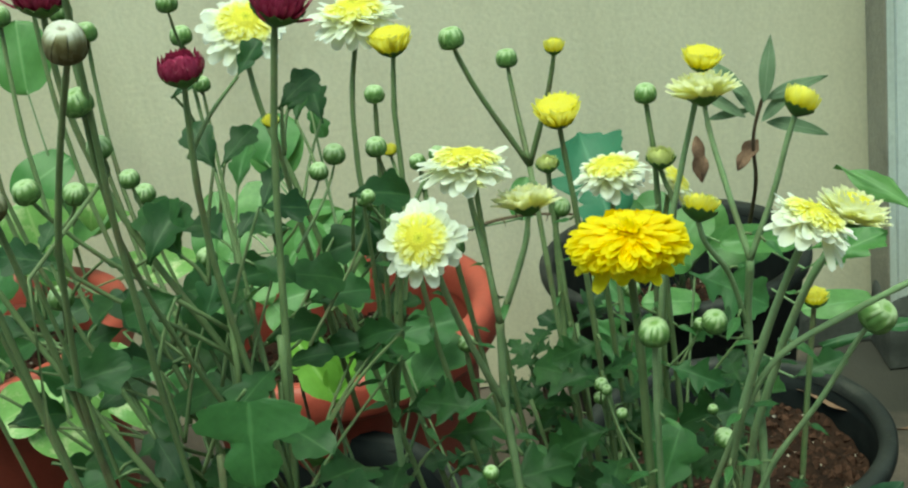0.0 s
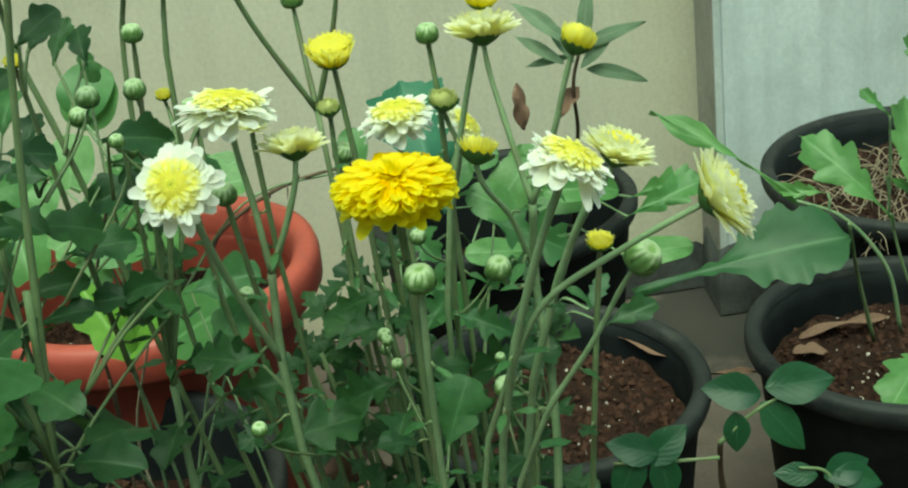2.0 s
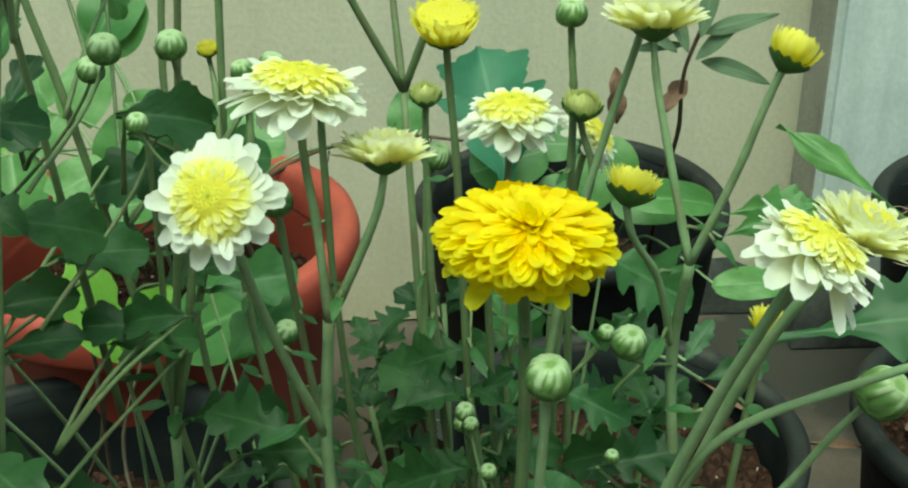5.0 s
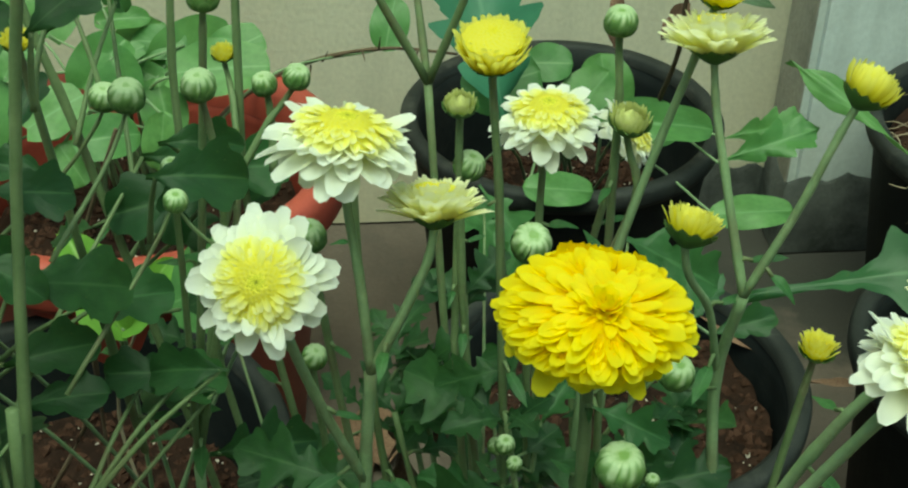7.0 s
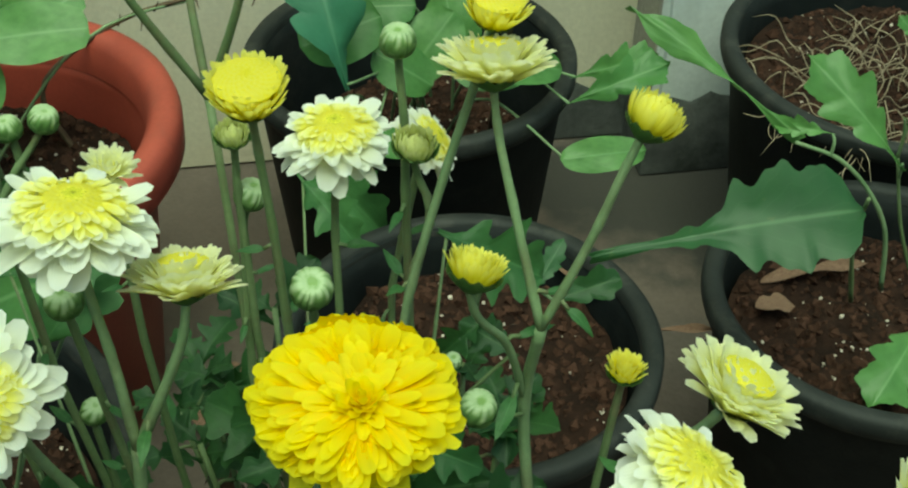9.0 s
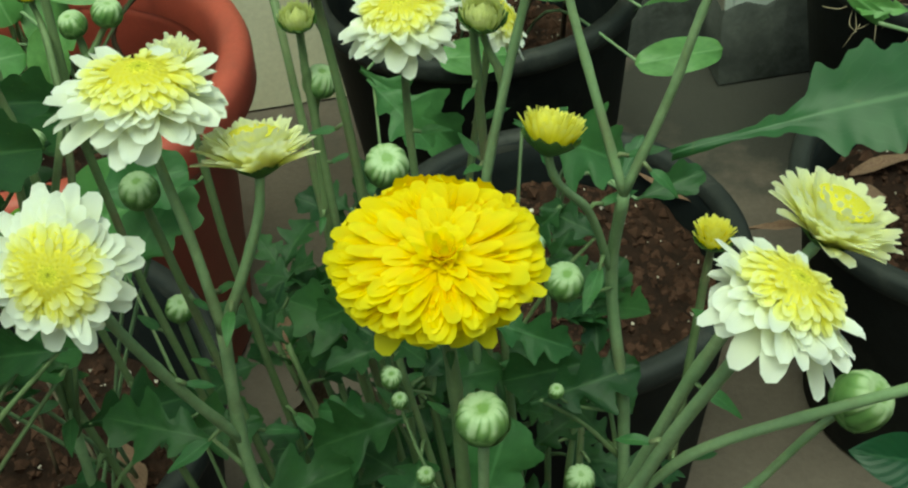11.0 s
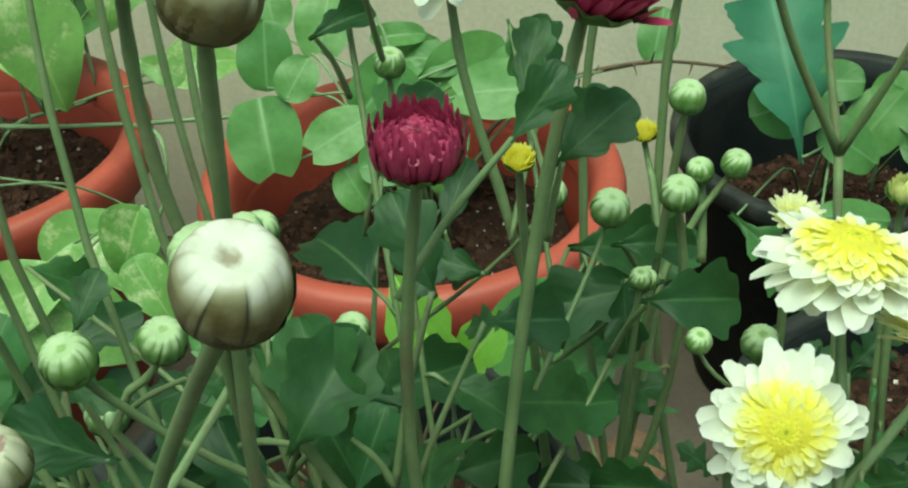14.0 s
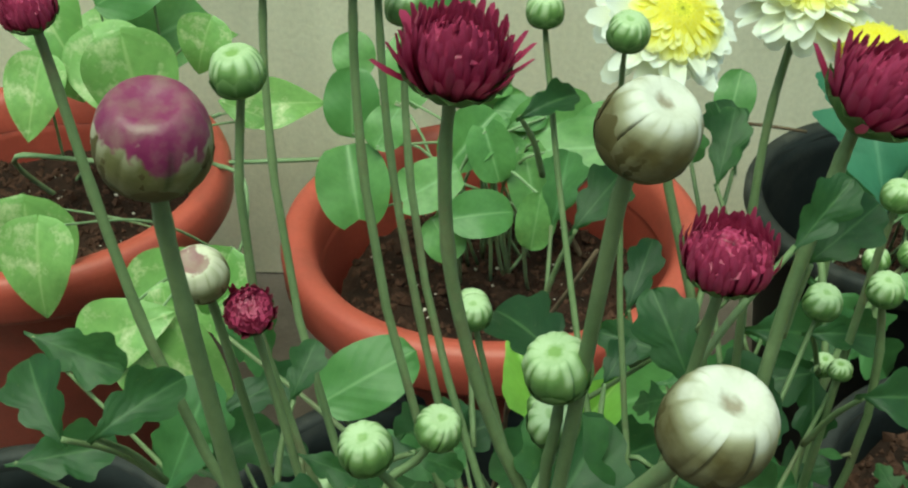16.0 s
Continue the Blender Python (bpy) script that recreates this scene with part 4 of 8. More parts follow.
red_pot((-0.730, 0.740), 0.190, 0.330, "terracotta-red plastic pot with trailing variegated vine", 0.06)


# ---- plants ----
def branch(plant, points, radii, mat, seed, leafy=None):
    stem(plant, points, radii[0], radii[1], mat)
    if leafy:
        stem_leaves(plant, points, *leafy, seed)


def grow(plant, kind, at, d, axis, root, via, seed, radii, mat, leafy=None, bracts=None):
    """A head and the stem that carries it from its root or fork."""
    foot = head(plant, kind, at, d, axis, seed)
    z = Vector(axis).normalized()
    line = [Vector(root), *[Vector(v) for v in via]]
    way = (foot - line[-1]).normalized()
    neck = foot - (0.35 * z + 0.65 * way) * 0.011
    for i in range(1, len(line)):
        ahead = line[i + 1] if i + 1 < len(line) else neck
        span = ahead - line[i - 1]
        line[i] = line[i].lerp(line[i - 1] + span * (line[i] - line[i - 1]).dot(span) / span.length_squared, 0.45)
    points = [*line, neck, foot + z * 0.02 * d]
    stem(plant, points, radii[0], radii[1], mat)
    if leafy:
        stem_leaves(plant, points, *leafy, seed)
    if bracts and bracts[1] - bracts[0] > 0.02:
        stem_leaves(plant, points, "slim", bracts[0], bracts[1], 0.036, 0.019, seed + 3)


def fallen_leaf(a, b, aspect, label):
    """A dry curled leaf that lies on what is under it."""
    a, b = Vector(a), Vector(b)
    x = (b - a)
    ln = x.length
    x.normalize()
    z = Vector((0, 0, 1))
    y = z.cross(x)
    ob = new("fallen_leaf", LEAF["dry"][int(ln * 997) % 3])
    ob.matrix_world = Matrix.Translation(a + Vector((0, 0, 0.008))) @ Matrix((x, y, z)).transposed().to_4x4() @ Matrix.Diagonal((ln, ln * aspect, ln * 0.35, 1))
    return tagged(ob, label, "dry leaf", "dry leaves")


def dry_roots(at, r, z):
    """A tangle of dry roots on the soil."""
    rnd = random.Random(12)
    bm_v, bm_f = [], []
    for _ in range(150):
        a, q = rnd.uniform(0, 6.28), r * math.sqrt(rnd.random())
        p = Vector((q * math.cos(a), q * math.sin(a), 0.002))
        d = Vector((rnd.uniform(-1, 1), rnd.uniform(-1, 1), 0)).normalized()
        pts = [p + d * 0.02 * i + Vector((rnd.uniform(-1, 1), rnd.uniform(-1, 1), 0)) * 0.006 + Vector((0, 0, 0.034 * math.sin(i * 0.9) * rnd.random())) for i in range(4)]
        me = tube(spline(pts, 3), 0.0008, 0.0004, "root", M_STRAW, 4)
        n0 = len(bm_v)
        bm_v += [v.co.copy() for v in me.vertices]
        bm_f += [tuple(n0 + k for k in f.vertices) for f in me.polygons]
        bpy.data.meshes.remove(me)
    ob = new("dry_roots", data_mesh("dry_roots", bm_v, bm_f, M_STRAW))
    ob.location = (at[0], at[1], z)
    return tagged(ob, "tangle of pale dry roots on the soil", "roots", "", "stuff")



# yellow and white chrysanthemum
white_mum = thing("chrysanthemum_plant", (0.010, 0.030, 0.205), "tall chrysanthemum with yellow, white and cream flowers and buds", "plant", "chrysanthemum plants")
grow(white_mum, 'double', (0.000, 0.001, 0.6605), 0.0650, (0.02, -0.10, 0.99), (0.000, 0.010, 0.205), ((-0.001, 0.003, 0.527), (0.002, 0.001, 0.594), ), 1, (0.0027, 0.0019), M_STEM, leafy=('feather', 0.27, 0.52, 0.032, 0.043), bracts=(0.46, 0.619))
branch(white_mum, ((-0.020, 0.030, 0.205), (-0.080, 0.037, 0.542), (-0.076, 0.041, 0.598)), (0.0027, 0.0022), M_STEMP, 2, leafy=('feather', 0.27, 0.52, 0.032, 0.043))
grow(white_mum, 'daisy', (-0.082, 0.054, 0.696), 0.0530, (0.16, 0.12, 1.00), (-0.076, 0.041, 0.598), ((-0.078, 0.046, 0.636), ), 3, (0.0020, 0.0014), M_STEMP, bracts=(0.61, 0.645))
grow(white_mum, 'cream', (-0.051, 0.047, 0.667), 0.0410, (0.05, 0.42, 0.90), (-0.076, 0.041, 0.598), ((-0.060, 0.043, 0.630), ), 4, (0.0020, 0.0014), M_STEMP, bracts=(0.61, 0.632))
grow(white_mum, 'daisy', (-0.110, -0.002, 0.675), 0.0435, (-0.10, -0.85, 0.60), (-0.080, 0.037, 0.544), ((-0.096, 0.019, 0.603), (-0.104, 0.007, 0.645), ), 5, (0.0020, 0.0014), M_STEMP, bracts=(0.55, 0.640))
branch(white_mum, ((0.050, 0.050, 0.205), (0.079, 0.073, 0.477), (0.077, 0.089, 0.549), (0.079, 0.078, 0.600)), (0.0028, 0.0022), M_STEMP, 6, leafy=('feather', 0.28, 0.48, 0.045, 0.042))
grow(white_mum, 'cream', (0.064, 0.116, 0.696), 0.0480, (0.04, 0.36, 0.92), (0.079, 0.078, 0.600), ((0.070, 0.096, 0.644), ), 7, (0.0020, 0.0014), M_STEMP, bracts=(0.61, 0.645))
grow(white_mum, 'cup', (0.066, 0.128, 0.712), 0.0270, (0.15, -0.05, 1.00), (0.030, 0.085, 0.205), ((0.020, 0.118, 0.584), (0.047, 0.125, 0.646), ), 8, (0.0020, 0.0014), M_STEMP, bracts=(0.64, 0.645))
grow(white_mum, 'tight', (0.113, 0.079, 0.694), 0.0260, (0.48, 0.15, 0.86), (0.079, 0.078, 0.600), ((0.098, 0.078, 0.647), ), 9, (0.0018, 0.0014), M_STEMP, bracts=(0.61, 0.645))
grow(white_mum, 'brush', (0.050, 0.068, 0.643), 0.0290, (0.30, 0.35, 0.88), (0.077, 0.089, 0.549), ((0.068, 0.080, 0.596), ), 10, (0.0017, 0.0014), M_STEMP, bracts=(0.56, 0.617))
grow(white_mum, 'brush', (0.118, 0.083, 0.566), 0.0220, (0.10, 0.00, 1.00), (0.080, 0.060, 0.205), ((0.115, 0.082, 0.541), ), 11, (0.0020, 0.0014), M_STEM, leafy=('feather', 0.28, 0.48, 0.045, 0.042))
grow(white_mum, 'cup', (-0.025, 0.110, 0.696), 0.0330, (-0.02, -0.15, 1.00), (-0.010, 0.080, 0.205), ((-0.019, 0.103, 0.589), (-0.021, 0.106, 0.641), ), 12, (0.0020, 0.0014), M_STEM, leafy=('feather', 0.28, 0.48, 0.045, 0.042), bracts=(0.46, 0.645))
grow(white_mum, 'daisy', (0.008, 0.173, 0.635), 0.0510, (0.00, -0.02, 1.00), (0.030, 0.090, 0.205), ((0.001, 0.163, 0.579), ), 13, (0.0020, 0.0014), M_STEM, leafy=('feather', 0.28, 0.48, 0.045, 0.042), bracts=(0.46, 0.600))
grow(white_mum, 'opening', (0.037, 0.135, 0.651), 0.0215, (0.10, -0.10, 1.00), (0.040, 0.090, 0.205), ((0.025, 0.130, 0.584), (0.044, 0.132, 0.628), ), 14, (0.0020, 0.0014), M_STEM, leafy=('feather', 0.28, 0.48, 0.045, 0.042), bracts=(0.46, 0.616))
grow(white_mum, 'bud', (0.033, 0.152, 0.691), 0.0145, (0.00, -0.10, 1.00), (0.040, 0.100, 0.205), ((0.033, 0.144, 0.615), (0.035, 0.148, 0.658), ), 15, (0.0020, 0.0014), M_STEM, bracts=(0.46, 0.645))
grow(white_mum, 'opening', (-0.034, 0.153, 0.651), 0.0178, (0.00, -0.10, 1.00), (0.000, 0.100, 0.205), ((-0.035, 0.150, 0.628), ), 16, (0.0020, 0.0014), M_STEM, bracts=(0.46, 0.613))
grow(white_mum, 'bud', (-0.0295, 0.154, 0.621), 0.0145, (0.30, -0.10, 1.00), (0.000, 0.100, 0.205), ((-0.035, 0.151, 0.602), ), 17, (0.0020, 0.0014), M_STEM, bracts=(0.46, 0.570))
grow(white_mum, 'bud', (-0.009, 0.091, 0.622), 0.0171, (0.00, -0.45, 0.90), (0.010, 0.080, 0.205), (), 18, (0.0020, 0.0014), M_STEM, bracts=(0.46, 0.587))
grow(white_mum, 'daisy', (0.052, 0.190, 0.615), 0.0360, (0.70, -0.10, 0.60), (0.050, 0.100, 0.205), (), 19, (0.0020, 0.0014), M_STEM, bracts=(0.46, 0.580))
grow(white_mum, 'daisy', (0.083, -0.069, 0.687), 0.0430, (0.48, 0.02, 0.88), (0.030, 0.020, 0.205), ((0.042, -0.042, 0.572), (0.058, -0.053, 0.618), ), 20, (0.0025, 0.0016), M_STEMP, leafy=('feather', 0.28, 0.48, 0.045, 0.042), bracts=(0.46, 0.645))
grow(white_mum, 'cream', (0.112, -0.027, 0.667), 0.0420, (0.45, 0.05, 0.90), (0.040, 0.030, 0.205), ((0.069, -0.011, 0.594), (0.094, -0.021, 0.639), ), 21, (0.0025, 0.0016), M_STEMP, bracts=(0.46, 0.632))
grow(white_mum, 'cream', (0.146, -0.081, 0.661), 0.0500, (0.85, -0.20, 0.45), (0.020, 0.000, 0.205), ((0.042, -0.040, 0.571), (0.061, -0.050, 0.608), (0.101, -0.065, 0.634), ), 22, (0.0018, 0.0014), M_STEMP, leafy=('feather', 0.28, 0.48, 0.045, 0.042), bracts=(0.46, 0.628))
grow(white_mum, 'bud', (0.116, -0.057, 0.624), 0.0185, (0.50, -0.30, 0.70), (0.030, 0.000, 0.205), ((0.047, -0.032, 0.533), (0.091, -0.047, 0.575), ), 23, (0.0018, 0.0012), M_STEMP, leafy=('feather', 0.28, 0.48, 0.045, 0.042), bracts=(0.46, 0.589))
grow(white_mum, 'bud', (0.006, -0.036, 0.620), 0.0168, (0.00, -0.10, 1.00), (0.010, 0.000, 0.205), ((0.002, -0.031, 0.563), ), 24, (0.0020, 0.0015), M_STEMP, leafy=('feather', 0.27, 0.52, 0.032, 0.043), bracts=(0.46, 0.586))
grow(white_mum, 'bud', (-0.101, 0.101, 0.557), 0.0120, (0.30, -0.20, 1.00), (-0.030, 0.060, 0.205), (), 25, (0.0020, 0.0014), M_STEM, leafy=('feather', 0.28, 0.48, 0.045, 0.042))
grow(white_mum, 'bud', (-0.099, 0.086, 0.632), 0.0145, (0.00, -0.20, 1.00), (-0.040, 0.060, 0.205), (), 26, (0.0020, 0.0014), M_STEM, leafy=('feather', 0.28, 0.48, 0.045, 0.042), bracts=(0.46, 0.597))
grow(white_mum, 'open', (-0.081, 0.133, 0.655), 0.0250, (0.20, -0.10, 1.00), (-0.040, 0.090, 0.205), (), 27, (0.0020, 0.0014), M_STEM, leafy=('feather', 0.28, 0.48, 0.045, 0.042), bracts=(0.46, 0.620))
branch(white_mum, ((-0.010, 0.110, 0.205), (-0.035, 0.160, 0.450), (-0.045, 0.215, 0.630)), (0.0024, 0.0019), M_STEM, 28, leafy=('feather', 0.28, 0.48, 0.045, 0.042))
grow(white_mum, 'bud', (-0.086, 0.202, 0.732), 0.0175, (-0.10, 0.00, 1.00), (-0.045, 0.215, 0.630), (), 29, (0.0020, 0.0014), M_STEM, bracts=(0.64, 0.645))
grow(white_mum, 'bud', (-0.051, 0.251, 0.700), 0.0155, (0.00, 0.00, 1.00), (-0.045, 0.215, 0.630), (), 30, (0.0020, 0.0014), M_STEM, bracts=(0.64, 0.645))
grow(white_mum, 'tight', (-0.019, 0.205, 0.714), 0.0170, (0.10, 0.00, 1.00), (-0.045, 0.215, 0.630), (), 31, (0.0020, 0.0014), M_STEM, bracts=(0.64, 0.645))
branch(white_mum, ((-0.075, 0.030, 0.205), (-0.153, 0.067, 0.429), (-0.154, 0.081, 0.513)), (0.0029, 0.0022), M_STEMP, 32, leafy=('feather', 0.28, 0.48, 0.045, 0.042))
grow(white_mum, 'bud', (-0.134, 0.077, 0.705), 0.0128, (0.00, -0.20, 1.00), (-0.154, 0.081, 0.513), ((-0.128, 0.077, 0.675), ), 33, (0.0017, 0.0011), M_STEM, bracts=(0.52, 0.645))
grow(white_mum, 'bud', (-0.103, 0.145, 0.672), 0.0118, (0.30, -0.10, 1.00), (-0.154, 0.081, 0.513), ((-0.119, 0.139, 0.655), ), 34, (0.0017, 0.0011), M_STEM)
grow(white_mum, 'bud', (-0.117, 0.145, 0.669), 0.0110, (-0.20, -0.10, 1.00), (-0.115, 0.135, 0.632), (), 35, (0.0020, 0.0014), M_STEM)
grow(white_mum, 'brush', (-0.136, 0.172, 0.670), 0.0140, (0.00, -0.10, 1.00), (-0.154, 0.081, 0.513), ((-0.131, 0.162, 0.653), ), 36, (0.0017, 0.0011), M_STEM, bracts=(0.52, 0.635))
grow(white_mum, 'bud', (-0.131, 0.093, 0.732), 0.0120, (0.10, -0.10, 1.00), (-0.154, 0.081, 0.513), (), 37, (0.0017, 0.0011), M_STEM)
grow(white_mum, 'bud', (-0.146, 0.069, 0.676), 0.0080, (0.00, -0.10, 1.00), (-0.154, 0.081, 0.513), (), 38, (0.0015, 0.0009), M_STEM)
grow(white_mum, 'brush', (-0.186, 0.049, 0.737), 0.0130, (0.00, -0.20, 1.00), (-0.174, 0.071, 0.533), (), 39, (0.0017, 0.0011), M_STEM, bracts=(0.54, 0.645))
grow(white_mum, 'cup', (-0.124, 0.180, 0.737), 0.0330, (0.00, -0.05, 1.00), (-0.060, 0.110, 0.205), ((-0.134, 0.173, 0.694), ), 40, (0.0020, 0.0014), M_STEM, leafy=('feather', 0.28, 0.48, 0.045, 0.042), bracts=(0.46, 0.645))
grow(white_mum, 'daisy', (-0.147, 0.205, 0.757), 0.0600, (0.05, -0.05, 1.00), (-0.080, 0.090, 0.205), ((-0.169, 0.181, 0.655), (-0.158, 0.194, 0.711), ), 41, (0.0020, 0.0014), M_STEM, leafy=('feather', 0.32, 0.66, 0.045, 0.043), bracts=(0.46, 0.645))
grow(white_mum, 'daisy', (-0.206, 0.134, 0.775), 0.0500, (0.30, -0.50, 0.80), (-0.090, 0.060, 0.205), ((-0.189, 0.120, 0.669), (-0.210, 0.127, 0.735), ), 42, (0.0020, 0.0014), M_STEM, leafy=('feather', 0.32, 0.66, 0.045, 0.043), bracts=(0.46, 0.645))

# small side buds low on the plant
grow(white_mum, 'bud', (-0.013, -0.001, 0.552), 0.0070, (0.10, -0.20, 1.00), (-0.001, 0.003, 0.527), (), 43, (0.0008, 0.0005), M_STEM)
grow(white_mum, 'bud', (0.043, -0.012, 0.534), 0.0110, (0.10, -0.20, 1.00), (0.045, -0.029, 0.500), (), 44, (0.0008, 0.0005), M_STEM)
grow(white_mum, 'bud', (-0.091, -0.026, 0.540), 0.0090, (0.10, -0.20, 1.00), (-0.068, 0.036, 0.475), (), 45, (0.0008, 0.0005), M_STEM)
grow(white_mum, 'bud', (0.053, 0.131, 0.533), 0.0090, (0.10, -0.20, 1.00), (0.028, 0.122, 0.508), (), 46, (0.0008, 0.0005), M_STEM)
grow(white_mum, 'bud', (-0.018, 0.045, 0.542), 0.0070, (0.10, -0.20, 1.00), (-0.001, 0.004, 0.495), (), 47, (0.0008, 0.0005), M_STEM)
grow(white_mum, 'bud', (0.045, 0.008, 0.522), 0.0120, (0.10, -0.20, 1.00), (0.060, 0.001, 0.477), (), 48, (0.0008, 0.0005), M_STEM)
grow(white_mum, 'bud', (-0.021, 0.086, 0.513), 0.0080, (0.10, -0.20, 1.00), (-0.003, 0.091, 0.490), (), 49, (0.0008, 0.0005), M_STEM)
grow(white_mum, 'bud', (-0.020, 0.063, 0.536), 0.0090, (0.10, -0.20, 1.00), (-0.021, 0.087, 0.508), (), 50, (0.0008, 0.0005), M_STEM)
grow(white_mum, 'bud', (0.009, 0.113, 0.574), 0.0110, (0.10, -0.20, 1.00), (0.026, 0.126, 0.546), (), 51, (0.0008, 0.0005), M_STEM)
grow(white_mum, 'bud', (-0.135, 0.009, 0.700), 0.0080, (0.10, -0.20, 1.00), (-0.107, 0.021, 0.659), (), 52, (0.0008, 0.0005), M_STEM)
grow(white_mum, 'bud', (0.048, 0.068, 0.505), 0.0070, (0.10, -0.20, 1.00), (0.079, 0.073, 0.477), (), 53, (0.0008, 0.0005), M_STEM)
grow(white_mum, 'bud', (0.054, 0.073, 0.564), 0.0160, (0.10, -0.20, 1.00), (0.077, 0.087, 0.542), (), 54, (0.0008, 0.0005), M_STEM)

# leaves set where the plant carries them
leaf(white_mum, 'mump', (0.007, 0.043, 0.461), (0.026, 0.061, 0.499), (-0.03, -0.97, 0.85), 1.10)
stem(white_mum, ((-0.001, 0.005, 0.430), (0.004, 0.024, 0.450), (0.009, 0.044, 0.464)), 0.0012, 0.0008, M_STEM, 'leaf_stalk')
leaf(white_mum, 'feather', (0.089, 0.153, 0.509), (0.063, 0.168, 0.522), (-0.09, -0.85, 1.02), 1.00)
stem(white_mum, ((0.041, 0.155, 0.443), (0.063, 0.155, 0.481), (0.087, 0.155, 0.510)), 0.0012, 0.0008, M_STEM, 'leaf_stalk')
leaf(white_mum, 'feather', (0.074, 0.167, 0.522), (0.051, 0.159, 0.509), (-0.09, -0.85, 1.02), 0.90)
stem(white_mum, ((0.040, 0.165, 0.482), (0.055, 0.166, 0.504), (0.072, 0.167, 0.521)), 0.0012, 0.0008, M_STEM, 'leaf_stalk')
leaf(white_mum, 'cut', (0.063, 0.239, 0.520), (0.119, 0.223, 0.494), (-0.03, -0.97, 0.85), 1.20)
stem(white_mum, ((0.041, 0.155, 0.443), (0.054, 0.195, 0.485), (0.067, 0.238, 0.518)), 0.0012, 0.0008, M_STEM, 'leaf_stalk')
leaf(white_mum, 'feather', (-0.014, 0.102, 0.546), (-0.049, 0.100, 0.537), (-0.05, -0.97, 0.85), 1.00)
stem(white_mum, ((-0.005, 0.092, 0.531), (-0.011, 0.097, 0.540), (-0.017, 0.102, 0.545)), 0.0012, 0.0008, M_STEM, 'leaf_stalk')
leaf(white_mum, 'feather', (-0.014, 0.078, 0.494), (-0.061, 0.075, 0.486), (-0.06, -0.84, 1.04), 0.90)
stem(white_mum, ((-0.016, 0.096, 0.474), (-0.017, 0.087, 0.486), (-0.018, 0.078, 0.493)), 0.0012, 0.0008, M_STEM, 'leaf_stalk')
leaf(white_mum, 'feather', (0.038, 0.073, 0.494), (0.087, 0.076, 0.503), (-0.06, -0.84, 1.04), 0.90)
stem(white_mum, ((0.076, 0.071, 0.450), (0.060, 0.072, 0.476), (0.042, 0.073, 0.495)), 0.0012, 0.0008, M_STEM, 'leaf_stalk')
leaf(white_mum, 'feather', (-0.089, 0.044, 0.537), (-0.135, 0.058, 0.547), (-0.06, -0.84, 1.04), 0.90)
stem(white_mum, ((-0.074, 0.036, 0.509), (-0.083, 0.040, 0.526), (-0.092, 0.045, 0.538)), 0.0012, 0.0008, M_STEM, 'leaf_stalk')
leaf(white_mum, 'feather', (-0.146, 0.069, 0.531), (-0.102, 0.071, 0.537), (-0.03, -0.87, 1.01), 0.90)
stem(white_mum, ((-0.154, 0.081, 0.513), (-0.148, 0.075, 0.525), (-0.142, 0.069, 0.532)), 0.0012, 0.0008, M_STEM, 'leaf_stalk')
leaf(white_mum, 'mump', (-0.177, 0.296, 0.470), (-0.117, 0.298, 0.479), (-0.06, -0.89, 0.97), 0.90)
stem(white_mum, ((-0.098, 0.108, 0.295), (-0.134, 0.199, 0.392), (-0.172, 0.296, 0.471)), 0.0012, 0.0008, M_STEM, 'leaf_stalk')
leaf(white_mum, 'feather', (-0.017, 0.101, 0.485), (0.030, 0.101, 0.488), (-0.03, -0.87, 1.01), 0.90)
stem(white_mum, ((-0.015, 0.094, 0.436), (-0.014, 0.097, 0.464), (-0.013, 0.101, 0.485)), 0.0012, 0.0008, M_STEM, 'leaf_stalk')
leaf(white_mum, 'feather', (0.077, 0.098, 0.486), (0.030, 0.098, 0.483), (-0.03, -0.87, 1.01), 0.90)
stem(white_mum, ((0.076, 0.071, 0.450), (0.075, 0.084, 0.471), (0.073, 0.098, 0.486)), 0.0012, 0.0008, M_STEM, 'leaf_stalk')
leaf(white_mum, 'cut', (-0.007, 0.335, 0.494), (0.024, 0.303, 0.463), (-0.06, -0.84, 1.04), 0.90)
stem(white_mum, ((-0.020, 0.130, 0.303), (-0.012, 0.227, 0.406), (-0.004, 0.332, 0.491)), 0.0012, 0.0008, M_STEM, 'leaf_stalk')
leaf(white_mum, 'feather', (-0.105, 0.054, 0.475), (-0.042, 0.058, 0.487), (-0.03, -0.97, 0.85), 0.90)
stem(white_mum, ((-0.075, 0.077, 0.456), (-0.087, 0.066, 0.468), (-0.100, 0.055, 0.476)), 0.0012, 0.0008, M_STEM, 'leaf_stalk')
leaf(white_mum, 'feather', (-0.016, 0.119, 0.501), (-0.059, 0.130, 0.521), (-0.03, -0.97, 0.85), 1.00)
stem(white_mum, ((-0.016, 0.096, 0.474), (-0.018, 0.107, 0.491), (-0.019, 0.120, 0.502)), 0.0012, 0.0008, M_STEM, 'leaf_stalk')
leaf(white_mum, 'feather', (-0.127, 0.082, 0.501), (-0.078, 0.082, 0.504), (-0.03, -0.87, 1.01), 0.80)
stem(white_mum, ((-0.153, 0.074, 0.471), (-0.139, 0.078, 0.489), (-0.123, 0.082, 0.501)), 0.0012, 0.0008, M_STEM, 'leaf_stalk')
leaf(white_mum, 'cut', (-0.017, 0.092, 0.473), (-0.056, 0.101, 0.481), (-0.03, -0.87, 1.01), 0.90)
